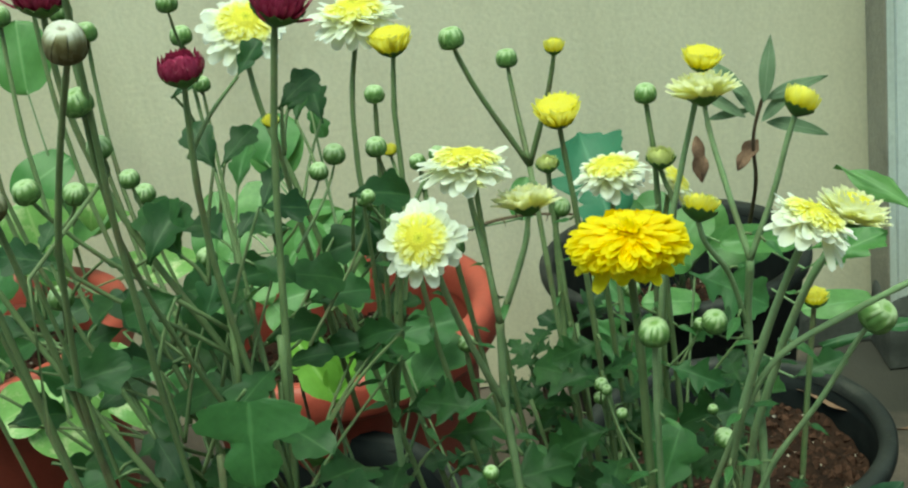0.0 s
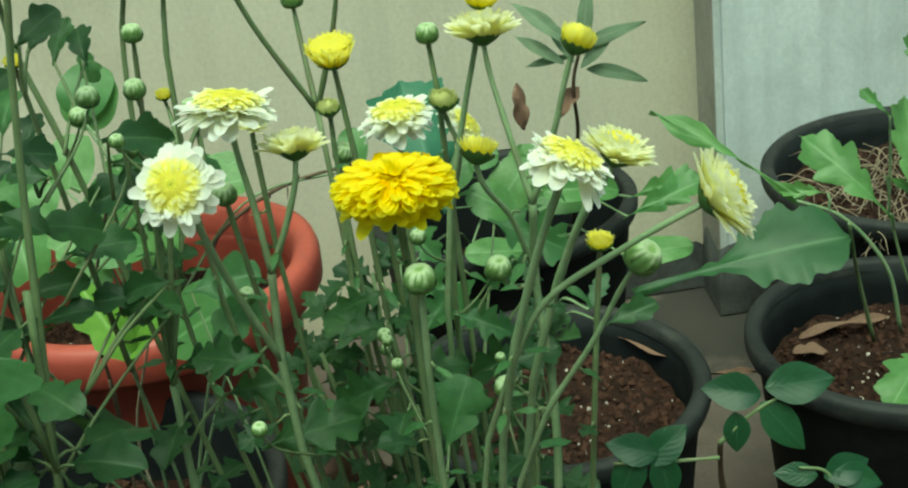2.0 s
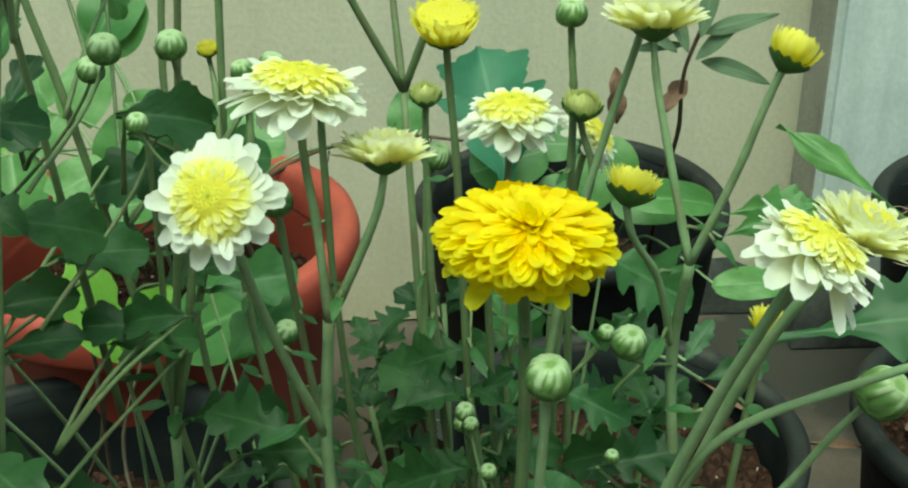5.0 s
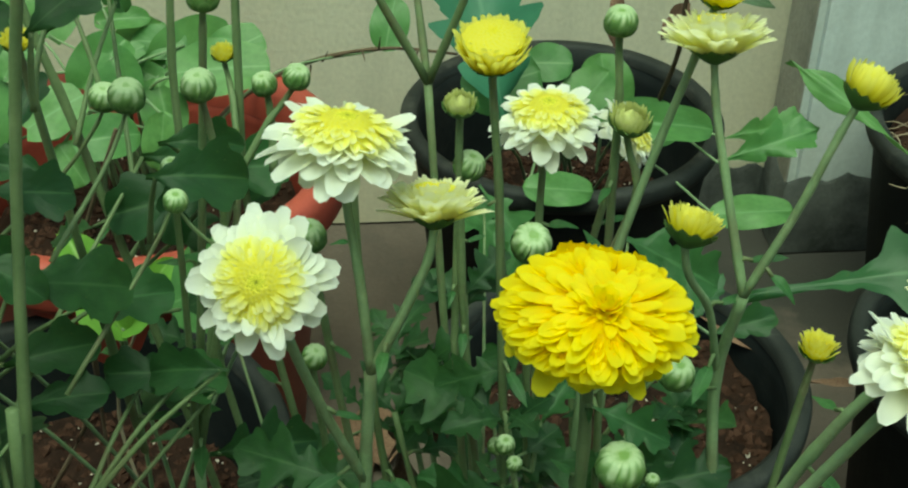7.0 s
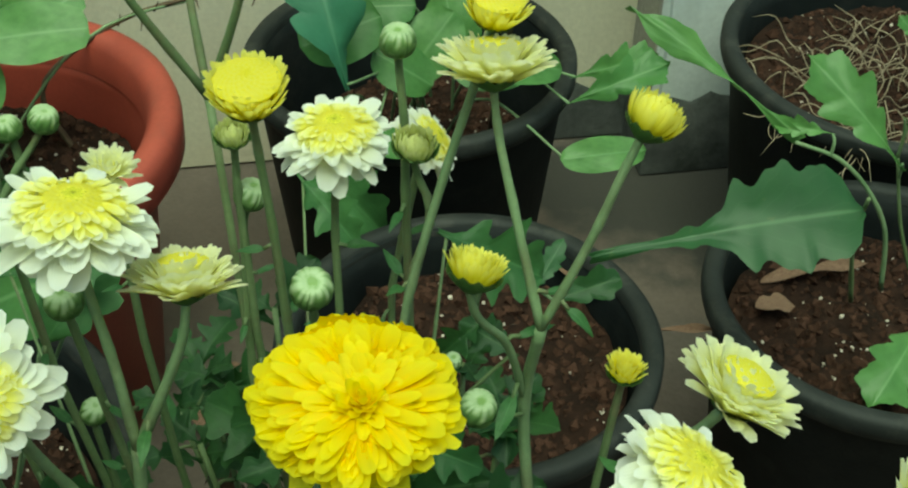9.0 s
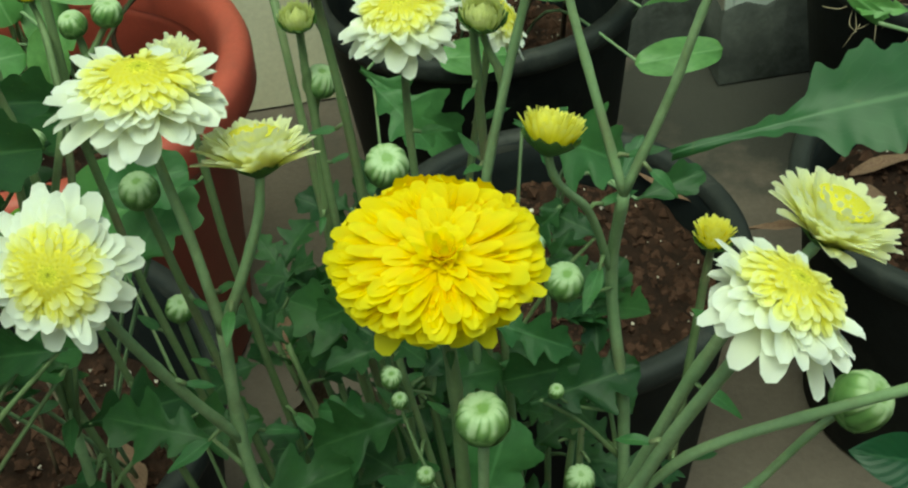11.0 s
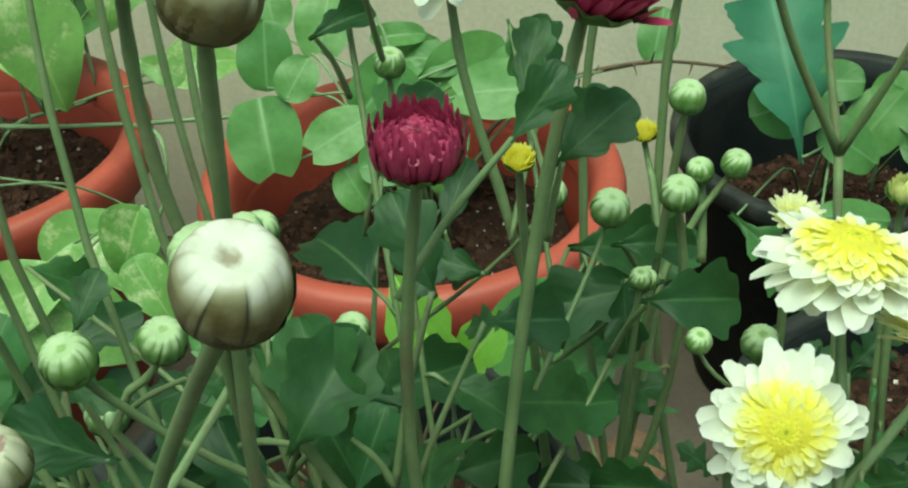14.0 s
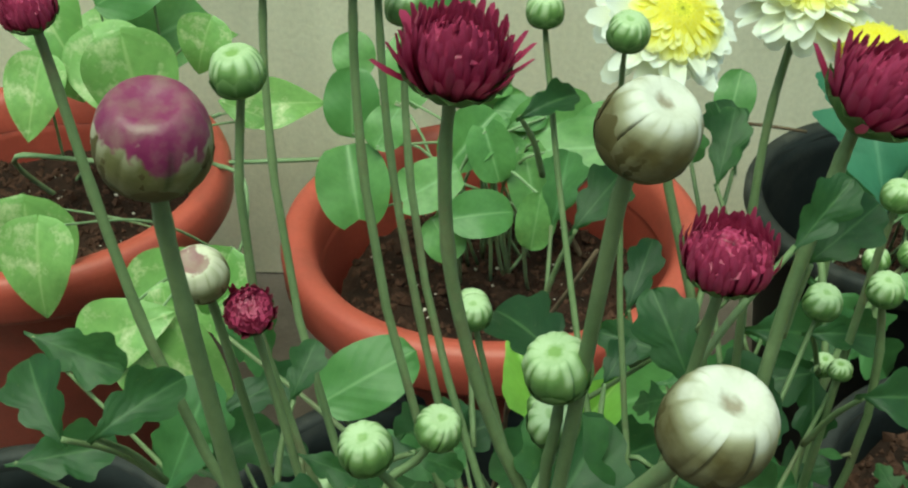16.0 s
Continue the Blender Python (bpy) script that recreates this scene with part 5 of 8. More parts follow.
stem(white_mum, ((-0.015, 0.094, 0.436), (-0.017, 0.093, 0.457), (-0.020, 0.092, 0.473)), 0.0012, 0.0008, M_STEM, 'leaf_stalk')
leaf(white_mum, 'cut', (0.002, 0.108, 0.503), (0.024, 0.127, 0.529), (-0.09, -0.85, 1.02), 0.90)
stem(white_mum, ((-0.003, 0.091, 0.490), (0.000, 0.100, 0.500), (0.003, 0.110, 0.505)), 0.0012, 0.0008, M_STEM, 'leaf_stalk')
leaf(white_mum, 'cut', (0.023, 0.097, 0.525), (0.059, 0.082, 0.514), (-0.09, -0.85, 1.02), 0.90)
stem(white_mum, ((0.028, 0.122, 0.508), (0.027, 0.109, 0.518), (0.026, 0.096, 0.524)), 0.0012, 0.0008, M_STEM, 'leaf_stalk')
leaf(white_mum, 'feather', (0.013, 0.150, 0.522), (-0.023, 0.147, 0.513), (-0.09, -0.85, 1.02), 0.80)
stem(white_mum, ((0.007, 0.148, 0.504), (0.008, 0.148, 0.515), (0.010, 0.149, 0.522)), 0.0012, 0.0008, M_STEM, 'leaf_stalk')

# withered leaves hanging low on the plant
leaf(white_mum, 'wither', (-0.056, 0.200, 0.462), (-0.046, 0.190, 0.395), (0.05, -0.90, 0.6), 1.0, "withered_leaf")
leaf(white_mum, 'wither', (-0.062, 0.205, 0.395), (-0.072, 0.195, 0.330), (-0.05, -0.90, 0.6), 1.0, "withered_leaf")
stem(white_mum, ((-0.020, 0.130, 0.330), (-0.036, 0.165, 0.440), (-0.056, 0.200, 0.464)), 0.0012, 0.0008, M_BROWN, 'leaf_stalk')
stem(white_mum, ((-0.025, 0.130, 0.300), (-0.044, 0.168, 0.385), (-0.062, 0.205, 0.397)), 0.0012, 0.0008, M_BROWN, 'leaf_stalk')

# maroon chrysanthemum
maroon_mum = thing("chrysanthemum_plant", (-0.262, -0.020, 0.205), "tall chrysanthemum with maroon flowers and many closed buds", "plant", "chrysanthemum plants")
# main stems of the maroon plant
branch(maroon_mum, ((-0.286, -0.025, 0.205), (-0.262, -0.028, 0.390), (-0.237, -0.030, 0.575)), (0.0026, 0.0019), M_STEM, 200, leafy=('mum', 0.34, 0.57, 0.05, 0.052))
branch(maroon_mum, ((-0.274, 0.000, 0.205), (-0.250, 0.001, 0.410), (-0.226, 0.002, 0.615)), (0.0026, 0.0019), M_STEM, 201, leafy=('mum', 0.34, 0.57, 0.05, 0.052))
branch(maroon_mum, ((-0.262, -0.025, 0.205), (-0.238, -0.024, 0.430), (-0.215, -0.022, 0.655)), (0.0026, 0.0019), M_STEM, 202, leafy=('mum', 0.34, 0.57, 0.05, 0.052))
branch(maroon_mum, ((-0.250, 0.000, 0.205), (-0.227, 0.005, 0.400), (-0.204, 0.010, 0.595)), (0.0026, 0.0019), M_STEM, 203, leafy=('mum', 0.34, 0.57, 0.05, 0.052))
branch(maroon_mum, ((-0.238, -0.025, 0.205), (-0.216, -0.019, 0.420), (-0.193, -0.014, 0.635)), (0.0026, 0.0019), M_STEM, 204, leafy=('mum', 0.34, 0.57, 0.05, 0.052))
grow(maroon_mum, 'maroon', (-0.208, -0.032, 0.791), 0.0275, (0.05, -0.15, 1.00), (-0.204, -0.017, 0.527), ((-0.220, -0.028, 0.727), ), 55, (0.0018, 0.0013), M_STEM, leafy=('mum', 0.34, 0.66, 0.05, 0.055))
grow(maroon_mum, 'crimson', (-0.271, -0.018, 0.832), 0.0340, (0.15, -0.20, 1.00), (-0.218, -0.022, 0.625), ((-0.270, -0.015, 0.734), (-0.276, -0.017, 0.782), ), 56, (0.0019, 0.0014), M_STEM, leafy=('mum', 0.36, 0.6, 0.06, 0.05))
grow(maroon_mum, 'crimson', (-0.166, 0.024, 0.803), 0.0380, (0.35, -0.15, 0.90), (-0.203, -0.016, 0.540), (), 57, (0.0021, 0.0016), M_STEM, leafy=('mum', 0.34, 0.66, 0.05, 0.055))
grow(maroon_mum, 'purple', (-0.313, -0.102, 0.862), 0.0190, (0.15, -0.25, 1.00), (-0.267, -0.024, 0.205), ((-0.314, -0.099, 0.820), ), 58, (0.0018, 0.0013), M_STEM, leafy=('mum', 0.36, 0.6, 0.06, 0.05))
grow(maroon_mum, 'silver', (-0.234, -0.085, 0.856), 0.0174, (0.35, -0.25, 0.90), (-0.237, -0.030, 0.205), (), 59, (0.0018, 0.0013), M_STEM, leafy=('mum', 0.36, 0.6, 0.06, 0.05))
grow(maroon_mum, 'silver', (-0.225, -0.133, 0.834), 0.0176, (0.20, -0.35, 1.00), (-0.255, -0.030, 0.205), ((-0.292, -0.085, 0.735), ), 60, (0.0018, 0.0013), M_STEM, leafy=('mum', 0.36, 0.6, 0.06, 0.05))
grow(maroon_mum, 'blush', (-0.337, -0.015, 0.771), 0.0148, (-0.10, -0.40, 1.00), (-0.285, 0.000, 0.205), (), 61, (0.0014, 0.0011), M_STEM, leafy=('mum', 0.34, 0.66, 0.05, 0.055))
grow(maroon_mum, 'maroon', (-0.325, -0.016, 0.760), 0.0170, (0.15, -0.60, 0.70), (-0.279, 0.000, 0.205), ((-0.318, -0.014, 0.714), ), 62, (0.0013, 0.0010), M_STEM, leafy=('mum', 0.36, 0.6, 0.06, 0.05))
grow(maroon_mum, 'bud', (-0.291, -0.053, 0.749), 0.0135, (-0.10, -0.20, 1.00), (-0.216, -0.022, 0.645), (), 63, (0.0013, 0.0010), M_STEM, leafy=('mum', 0.36, 0.6, 0.06, 0.05))
grow(maroon_mum, 'bud', (-0.247, -0.075, 0.795), 0.0145, (-0.20, -0.20, 1.00), (-0.213, 0.008, 0.516), ((-0.251, -0.072, 0.763), ), 64, (0.0014, 0.0011), M_STEM, leafy=('mum', 0.34, 0.66, 0.05, 0.055))
grow(maroon_mum, 'bud', (-0.247, -0.063, 0.769), 0.0122, (-0.10, -0.40, 0.90), (-0.255, -0.012, 0.205), ((-0.248, -0.062, 0.754), ), 65, (0.0012, 0.0009), M_STEM)
grow(maroon_mum, 'bud', (-0.270, 0.041, 0.718), 0.0118, (0.00, -0.20, 1.00), (-0.214, 0.008, 0.510), (), 66, (0.0012, 0.0009), M_STEM, leafy=('mum', 0.36, 0.6, 0.06, 0.05))
grow(maroon_mum, 'bud', (-0.332, 0.026, 0.808), 0.0153, (-0.10, -0.10, 1.00), (-0.245, -0.029, 0.512), ((-0.340, 0.024, 0.771), ), 67, (0.0014, 0.0011), M_STEM, leafy=('mum', 0.34, 0.66, 0.05, 0.055))
grow(maroon_mum, 'bud', (-0.225, 0.072, 0.758), 0.0100, (0.10, -0.10, 1.00), (-0.203, -0.017, 0.535), (), 68, (0.0012, 0.0008), M_STEM, leafy=('mum', 0.34, 0.66, 0.05, 0.055))
grow(maroon_mum, 'bud', (-0.275, -0.033, 0.738), 0.0125, (0.20, -0.20, 1.00), (-0.218, -0.022, 0.630), ((-0.292, -0.034, 0.717), ), 69, (0.0013, 0.0009), M_STEM, leafy=('mum', 0.36, 0.6, 0.06, 0.05))
grow(maroon_mum, 'blush', (-0.293, -0.095, 0.758), 0.0165, (0.00, -0.40, 1.00), (-0.261, -0.036, 0.205), (), 70, (0.0016, 0.0012), M_STEM)
grow(maroon_mum, 'bud', (-0.327, -0.070, 0.735), 0.0140, (-0.20, -0.20, 1.00), (-0.285, -0.030, 0.205), (), 71, (0.0013, 0.0010), M_STEM)
grow(maroon_mum, 'bud', (-0.352, -0.070, 0.735), 0.0130, (-0.20, -0.20, 1.00), (-0.291, -0.030, 0.205), (), 72, (0.0013, 0.0010), M_STEM)
grow(maroon_mum, 'bud', (-0.250, 0.149, 0.771), 0.0140, (0.00, -0.10, 1.00), (-0.210, 0.009, 0.544), (), 73, (0.0013, 0.0010), M_STEM, leafy=('mum', 0.34, 0.66, 0.05, 0.055))
grow(maroon_mum, 'maroon', (-0.383, 0.022, 0.825), 0.0200, (-0.10, -0.20, 1.00), (-0.247, -0.029, 0.496), ((-0.371, 0.013, 0.723), (-0.375, 0.018, 0.774), ), 74, (0.0018, 0.0013), M_STEM, leafy=('mum', 0.36, 0.6, 0.06, 0.05))
grow(maroon_mum, 'bud', (-0.305, 0.062, 0.824), 0.0140, (0.00, -0.10, 1.00), (-0.237, 0.002, 0.518), ((-0.312, 0.056, 0.752), ), 75, (0.0016, 0.0011), M_STEM, leafy=('mum', 0.34, 0.66, 0.05, 0.055))
grow(maroon_mum, 'bud', (-0.303, 0.098, 0.806), 0.0140, (0.00, -0.10, 1.00), (-0.239, 0.001, 0.508), ((-0.292, 0.083, 0.669), (-0.303, 0.092, 0.748), ), 76, (0.0016, 0.0011), M_STEM, leafy=('mum', 0.34, 0.66, 0.05, 0.055))
grow(maroon_mum, 'bud', (-0.296, 0.111, 0.789), 0.0140, (0.00, -0.10, 1.00), (-0.234, 0.002, 0.546), ((-0.302, 0.103, 0.723), ), 77, (0.0016, 0.0011), M_STEM, leafy=('mum', 0.34, 0.66, 0.05, 0.055))
grow(maroon_mum, 'bud', (-0.339, 0.097, 0.808), 0.0140, (0.00, -0.10, 1.00), (-0.249, -0.029, 0.482), ((-0.349, 0.087, 0.732), ), 78, (0.0016, 0.0011), M_STEM, leafy=('mum', 0.34, 0.66, 0.05, 0.055))

# small side buds of the maroon plant
grow(maroon_mum, 'bud', (-0.157, 0.065, 0.708), 0.0130, (0.10, -0.20, 1.00), (-0.182, 0.024, 0.667), (), 79, (0.0010, 0.0006), M_STEM)
grow(maroon_mum, 'bud', (-0.175, 0.109, 0.684), 0.0120, (0.10, -0.20, 1.00), (-0.248, 0.120, 0.595), (), 80, (0.0010, 0.0006), M_STEM)
grow(maroon_mum, 'bud', (-0.143, 0.076, 0.670), 0.0080, (0.10, -0.20, 1.00), (-0.186, 0.022, 0.609), (), 81, (0.0010, 0.0006), M_STEM)
grow(maroon_mum, 'bud', (-0.261, 0.079, 0.600), 0.0060, (0.10, -0.20, 1.00), (-0.296, 0.084, 0.568), (), 82, (0.0010, 0.0006), M_STEM)
grow(maroon_mum, 'bud', (-0.272, 0.068, 0.699), 0.0130, (0.10, -0.20, 1.00), (-0.270, 0.041, 0.660), (), 83, (0.0010, 0.0006), M_STEM)
grow(maroon_mum, 'bud', (-0.246, 0.072, 0.652), 0.0130, (0.10, -0.20, 1.00), (-0.261, 0.080, 0.596), (), 84, (0.0010, 0.0006), M_STEM)
grow(maroon_mum, 'bud', (-0.138, 0.116, 0.639), 0.0100, (0.10, -0.20, 1.00), (-0.247, 0.110, 0.540), (), 85, (0.0010, 0.0006), M_STEM)
grow(maroon_mum, 'bud', (-0.320, 0.022, 0.660), 0.0150, (0.10, -0.20, 1.00), (-0.332, 0.020, 0.601), (), 86, (0.0010, 0.0006), M_STEM)
grow(maroon_mum, 'bud', (-0.228, 0.048, 0.811), 0.0120, (0.10, -0.20, 1.00), (-0.226, 0.073, 0.752), (), 87, (0.0010, 0.0006), M_STEM)

# leafy shoots at the foot of the plants
branch(white_mum, ((0.021, 0.070, 0.205), (0.030, 0.115, 0.326), (0.039, 0.145, 0.407)), (0.0022, 0.0014), M_STEM, 88, leafy=('feather', 0.27, 0.417, 0.027, 0.045))
leaf(white_mum, 'feather', (0.039, 0.145, 0.407), (0.057, 0.131, 0.414), (-0.27, -0.35, 1.00), 0.93)
leaf(white_mum, 'feather', (0.039, 0.145, 0.403), (0.061, 0.149, 0.424), (-0.13, -0.35, 1.00), 1.00)
leaf(white_mum, 'feather', (0.039, 0.145, 0.399), (0.023, 0.135, 0.419), (-0.14, -0.35, 1.00), 0.92)
leaf(white_mum, 'feather', (0.039, 0.145, 0.395), (0.033, 0.172, 0.422), (-0.21, -0.35, 1.00), 0.96)
branch(white_mum, ((0.038, 0.073, 0.205), (0.064, 0.110, 0.358), (0.081, 0.152, 0.471)), (0.0022, 0.0014), M_STEM, 90, leafy=('feather', 0.27, 0.481, 0.027, 0.045))
leaf(white_mum, 'feather', (0.081, 0.152, 0.471), (0.070, 0.133, 0.486), (-0.10, -0.35, 1.00), 0.93)
leaf(white_mum, 'feather', (0.081, 0.152, 0.467), (0.097, 0.158, 0.489), (-0.16, -0.35, 1.00), 1.01)
leaf(white_mum, 'feather', (0.081, 0.152, 0.463), (0.065, 0.130, 0.487), (0.06, -0.35, 1.00), 0.82)
leaf(white_mum, 'feather', (0.081, 0.152, 0.459), (0.103, 0.162, 0.477), (-0.24, -0.35, 1.00), 0.84)
branch(white_mum, ((-0.014, 0.035, 0.205), (-0.025, 0.042, 0.308), (-0.051, 0.044, 0.372)), (0.0022, 0.0014), M_STEM, 92, leafy=('feather', 0.27, 0.382, 0.027, 0.045))
leaf(white_mum, 'feather', (-0.051, 0.044, 0.372), (-0.034, 0.065, 0.377), (-0.17, -0.35, 1.00), 1.02)
leaf(white_mum, 'feather', (-0.051, 0.044, 0.368), (-0.067, 0.022, 0.382), (0.09, -0.35, 1.00), 1.09)
leaf(white_mum, 'feather', (-0.051, 0.044, 0.364), (-0.072, 0.053, 0.376), (-0.25, -0.35, 1.00), 1.09)
leaf(white_mum, 'feather', (-0.051, 0.044, 0.360), (-0.082, 0.036, 0.381), (-0.14, -0.35, 1.00), 1.01)
branch(white_mum, ((-0.015, 0.078, 0.205), (-0.037, 0.119, 0.370), (-0.052, 0.168, 0.496)), (0.0022, 0.0014), M_STEM, 94, leafy=('feather', 0.27, 0.506, 0.027, 0.045))
leaf(white_mum, 'feather', (-0.052, 0.168, 0.496), (-0.078, 0.180, 0.502), (0.20, -0.35, 1.00), 0.96)
leaf(white_mum, 'feather', (-0.052, 0.168, 0.492), (-0.049, 0.151, 0.514), (0.15, -0.35, 1.00), 0.90)
leaf(white_mum, 'feather', (-0.052, 0.168, 0.488), (-0.030, 0.161, 0.518), (-0.27, -0.35, 1.00), 0.82)
leaf(white_mum, 'feather', (-0.052, 0.168, 0.484), (-0.053, 0.146, 0.510), (-0.21, -0.35, 1.00), 1.09)
branch(white_mum, ((-0.020, 0.068, 0.205), (-0.042, 0.108, 0.366), (-0.066, 0.139, 0.487)), (0.0022, 0.0014), M_STEM, 96, leafy=('feather', 0.27, 0.497, 0.027, 0.045))
leaf(white_mum, 'feather', (-0.066, 0.139, 0.487), (-0.081, 0.152, 0.498), (-0.08, -0.35, 1.00), 0.98)
leaf(white_mum, 'feather', (-0.066, 0.139, 0.483), (-0.054, 0.153, 0.504), (-0.14, -0.35, 1.00), 0.92)
leaf(white_mum, 'feather', (-0.066, 0.139, 0.479), (-0.043, 0.129, 0.494), (0.12, -0.35, 1.00), 0.97)
leaf(white_mum, 'feather', (-0.066, 0.139, 0.475), (-0.081, 0.126, 0.498), (-0.30, -0.35, 1.00), 0.87)
branch(white_mum, ((0.036, 0.090, 0.205), (0.057, 0.151, 0.338), (0.076, 0.228, 0.431)), (0.0022, 0.0014), M_STEM, 98, leafy=('feather', 0.27, 0.441, 0.027, 0.045))
leaf(white_mum, 'feather', (0.076, 0.228, 0.431), (0.077, 0.208, 0.444), (-0.22, -0.35, 1.00), 0.82)
leaf(white_mum, 'feather', (0.076, 0.228, 0.427), (0.058, 0.214, 0.449), (0.17, -0.35, 1.00), 1.09)
leaf(white_mum, 'feather', (0.076, 0.228, 0.423), (0.097, 0.241, 0.449), (0.09, -0.35, 1.00), 0.96)
leaf(white_mum, 'feather', (0.076, 0.228, 0.419), (0.048, 0.218, 0.448), (0.02, -0.35, 1.00), 1.01)
branch(white_mum, ((-0.027, 0.090, 0.205), (-0.050, 0.151, 0.343), (-0.083, 0.209, 0.440)), (0.0022, 0.0014), M_STEM, 100, leafy=('feather', 0.27, 0.45, 0.027, 0.045))
leaf(white_mum, 'feather', (-0.083, 0.209, 0.440), (-0.063, 0.201, 0.456), (-0.27, -0.35, 1.00), 0.97)
leaf(white_mum, 'feather', (-0.083, 0.209, 0.432), (-0.069, 0.222, 0.456), (0.03, -0.35, 1.00), 0.96)
leaf(white_mum, 'feather', (-0.083, 0.209, 0.428), (-0.102, 0.214, 0.450), (0.30, -0.35, 1.00), 1.05)
branch(white_mum, ((0.040, 0.075, 0.205), (0.062, 0.126, 0.353), (0.086, 0.160, 0.460)), (0.0022, 0.0014), M_STEM, 102, leafy=('feather', 0.27, 0.47, 0.027, 0.045))
leaf(white_mum, 'feather', (0.086, 0.160, 0.460), (0.081, 0.132, 0.466), (-0.08, -0.35, 1.00), 0.95)
leaf(white_mum, 'feather', (0.086, 0.160, 0.456), (0.080, 0.187, 0.470), (-0.00, -0.35, 1.00), 0.96)
leaf(white_mum, 'feather', (0.086, 0.160, 0.452), (0.075, 0.138, 0.481), (-0.05, -0.35, 1.00), 0.94)
leaf(white_mum, 'feather', (0.086, 0.160, 0.448), (0.100, 0.145, 0.478), (0.30, -0.35, 1.00), 1.08)
branch(white_mum, ((0.002, 0.079, 0.205), (0.006, 0.128, 0.330), (-0.009, 0.171, 0.415)), (0.0022, 0.0014), M_STEM, 104, leafy=('feather', 0.27, 0.425, 0.027, 0.045))
leaf(white_mum, 'feather', (-0.009, 0.171, 0.415), (0.004, 0.188, 0.438), (0.24, -0.35, 1.00), 0.97)
leaf(white_mum, 'feather', (-0.009, 0.171, 0.411), (0.013, 0.173, 0.439), (0.14, -0.35, 1.00), 0.93)
leaf(white_mum, 'feather', (-0.009, 0.171, 0.407), (-0.033, 0.192, 0.422), (0.17, -0.35, 1.00), 0.95)
leaf(white_mum, 'feather', (-0.009, 0.171, 0.403), (0.018, 0.184, 0.430), (-0.24, -0.35, 1.00), 0.85)
branch(white_mum, ((-0.013, 0.060, 0.205), (-0.032, 0.095, 0.304), (-0.047, 0.116, 0.362)), (0.0022, 0.0014), M_STEM, 106, leafy=('feather', 0.27, 0.372, 0.027, 0.045))
leaf(white_mum, 'feather', (-0.047, 0.116, 0.362), (-0.027, 0.102, 0.376), (0.22, -0.35, 1.00), 0.96)
leaf(white_mum, 'feather', (-0.047, 0.116, 0.350), (-0.023, 0.099, 0.368), (0.23, -0.35, 1.00), 0.81)
branch(maroon_mum, ((-0.275, 0.034, 0.205), (-0.280, 0.095, 0.410), (-0.295, 0.135, 0.575)), (0.0016, 0.0010), M_STEM, 107, leafy=('mum', 0.27, 0.585, 0.027, 0.047))
leaf(maroon_mum, 'mum', (-0.295, 0.135, 0.575), (-0.294, 0.113, 0.588), (0.13, -0.35, 1.00), 1.01)
leaf(maroon_mum, 'mum', (-0.295, 0.135, 0.571), (-0.308, 0.110, 0.583), (0.28, -0.35, 1.00), 0.87)
leaf(maroon_mum, 'mum', (-0.295, 0.135, 0.567), (-0.280, 0.133, 0.593), (-0.07, -0.35, 1.00), 1.04)
leaf(maroon_mum, 'mum', (-0.295, 0.135, 0.563), (-0.269, 0.137, 0.585), (0.12, -0.35, 1.00), 1.00)
branch(white_mum, ((-0.004, 0.090, 0.205), (-0.022, 0.155, 0.376), (-0.026, 0.207, 0.507)), (0.0022, 0.0014), M_STEM, 108, leafy=('feather', 0.27, 0.517, 0.027, 0.045))
leaf(white_mum, 'feather', (-0.026, 0.207, 0.507), (-0.003, 0.219, 0.527), (0.23, -0.35, 1.00), 1.04)
leaf(white_mum, 'feather', (-0.026, 0.207, 0.503), (-0.044, 0.220, 0.516), (-0.30, -0.35, 1.00), 1.00)
leaf(white_mum, 'feather', (-0.026, 0.207, 0.499), (-0.006, 0.219, 0.516), (-0.06, -0.35, 1.00), 1.01)
leaf(white_mum, 'feather', (-0.026, 0.207, 0.495), (-0.053, 0.216, 0.513), (-0.10, -0.35, 1.00), 0.86)
branch(white_mum, ((-0.020, 0.083, 0.205), (-0.041, 0.125, 0.370), (-0.064, 0.182, 0.496)), (0.0022, 0.0014), M_STEM, 110, leafy=('feather', 0.27, 0.506, 0.027, 0.045))
leaf(white_mum, 'feather', (-0.064, 0.182, 0.496), (-0.051, 0.199, 0.513), (-0.23, -0.35, 1.00), 1.03)
leaf(white_mum, 'feather', (-0.064, 0.182, 0.492), (-0.050, 0.163, 0.516), (-0.16, -0.35, 1.00), 0.83)
leaf(white_mum, 'feather', (-0.064, 0.182, 0.488), (-0.074, 0.200, 0.507), (0.16, -0.35, 1.00), 0.88)
leaf(white_mum, 'feather', (-0.064, 0.182, 0.484), (-0.047, 0.161, 0.503), (0.09, -0.35, 1.00), 0.93)
branch(white_mum, ((-0.001, 0.050, 0.205), (-0.001, 0.068, 0.388), (-0.017, 0.087, 0.532)), (0.0022, 0.0014), M_STEM, 112, leafy=('feather', 0.27, 0.542, 0.027, 0.045))
leaf(white_mum, 'feather', (-0.017, 0.087, 0.532), (-0.008, 0.066, 0.544), (-0.12, -0.35, 1.00), 0.89)
leaf(white_mum, 'feather', (-0.017, 0.087, 0.528), (-0.042, 0.078, 0.537), (0.11, -0.35, 1.00), 0.89)
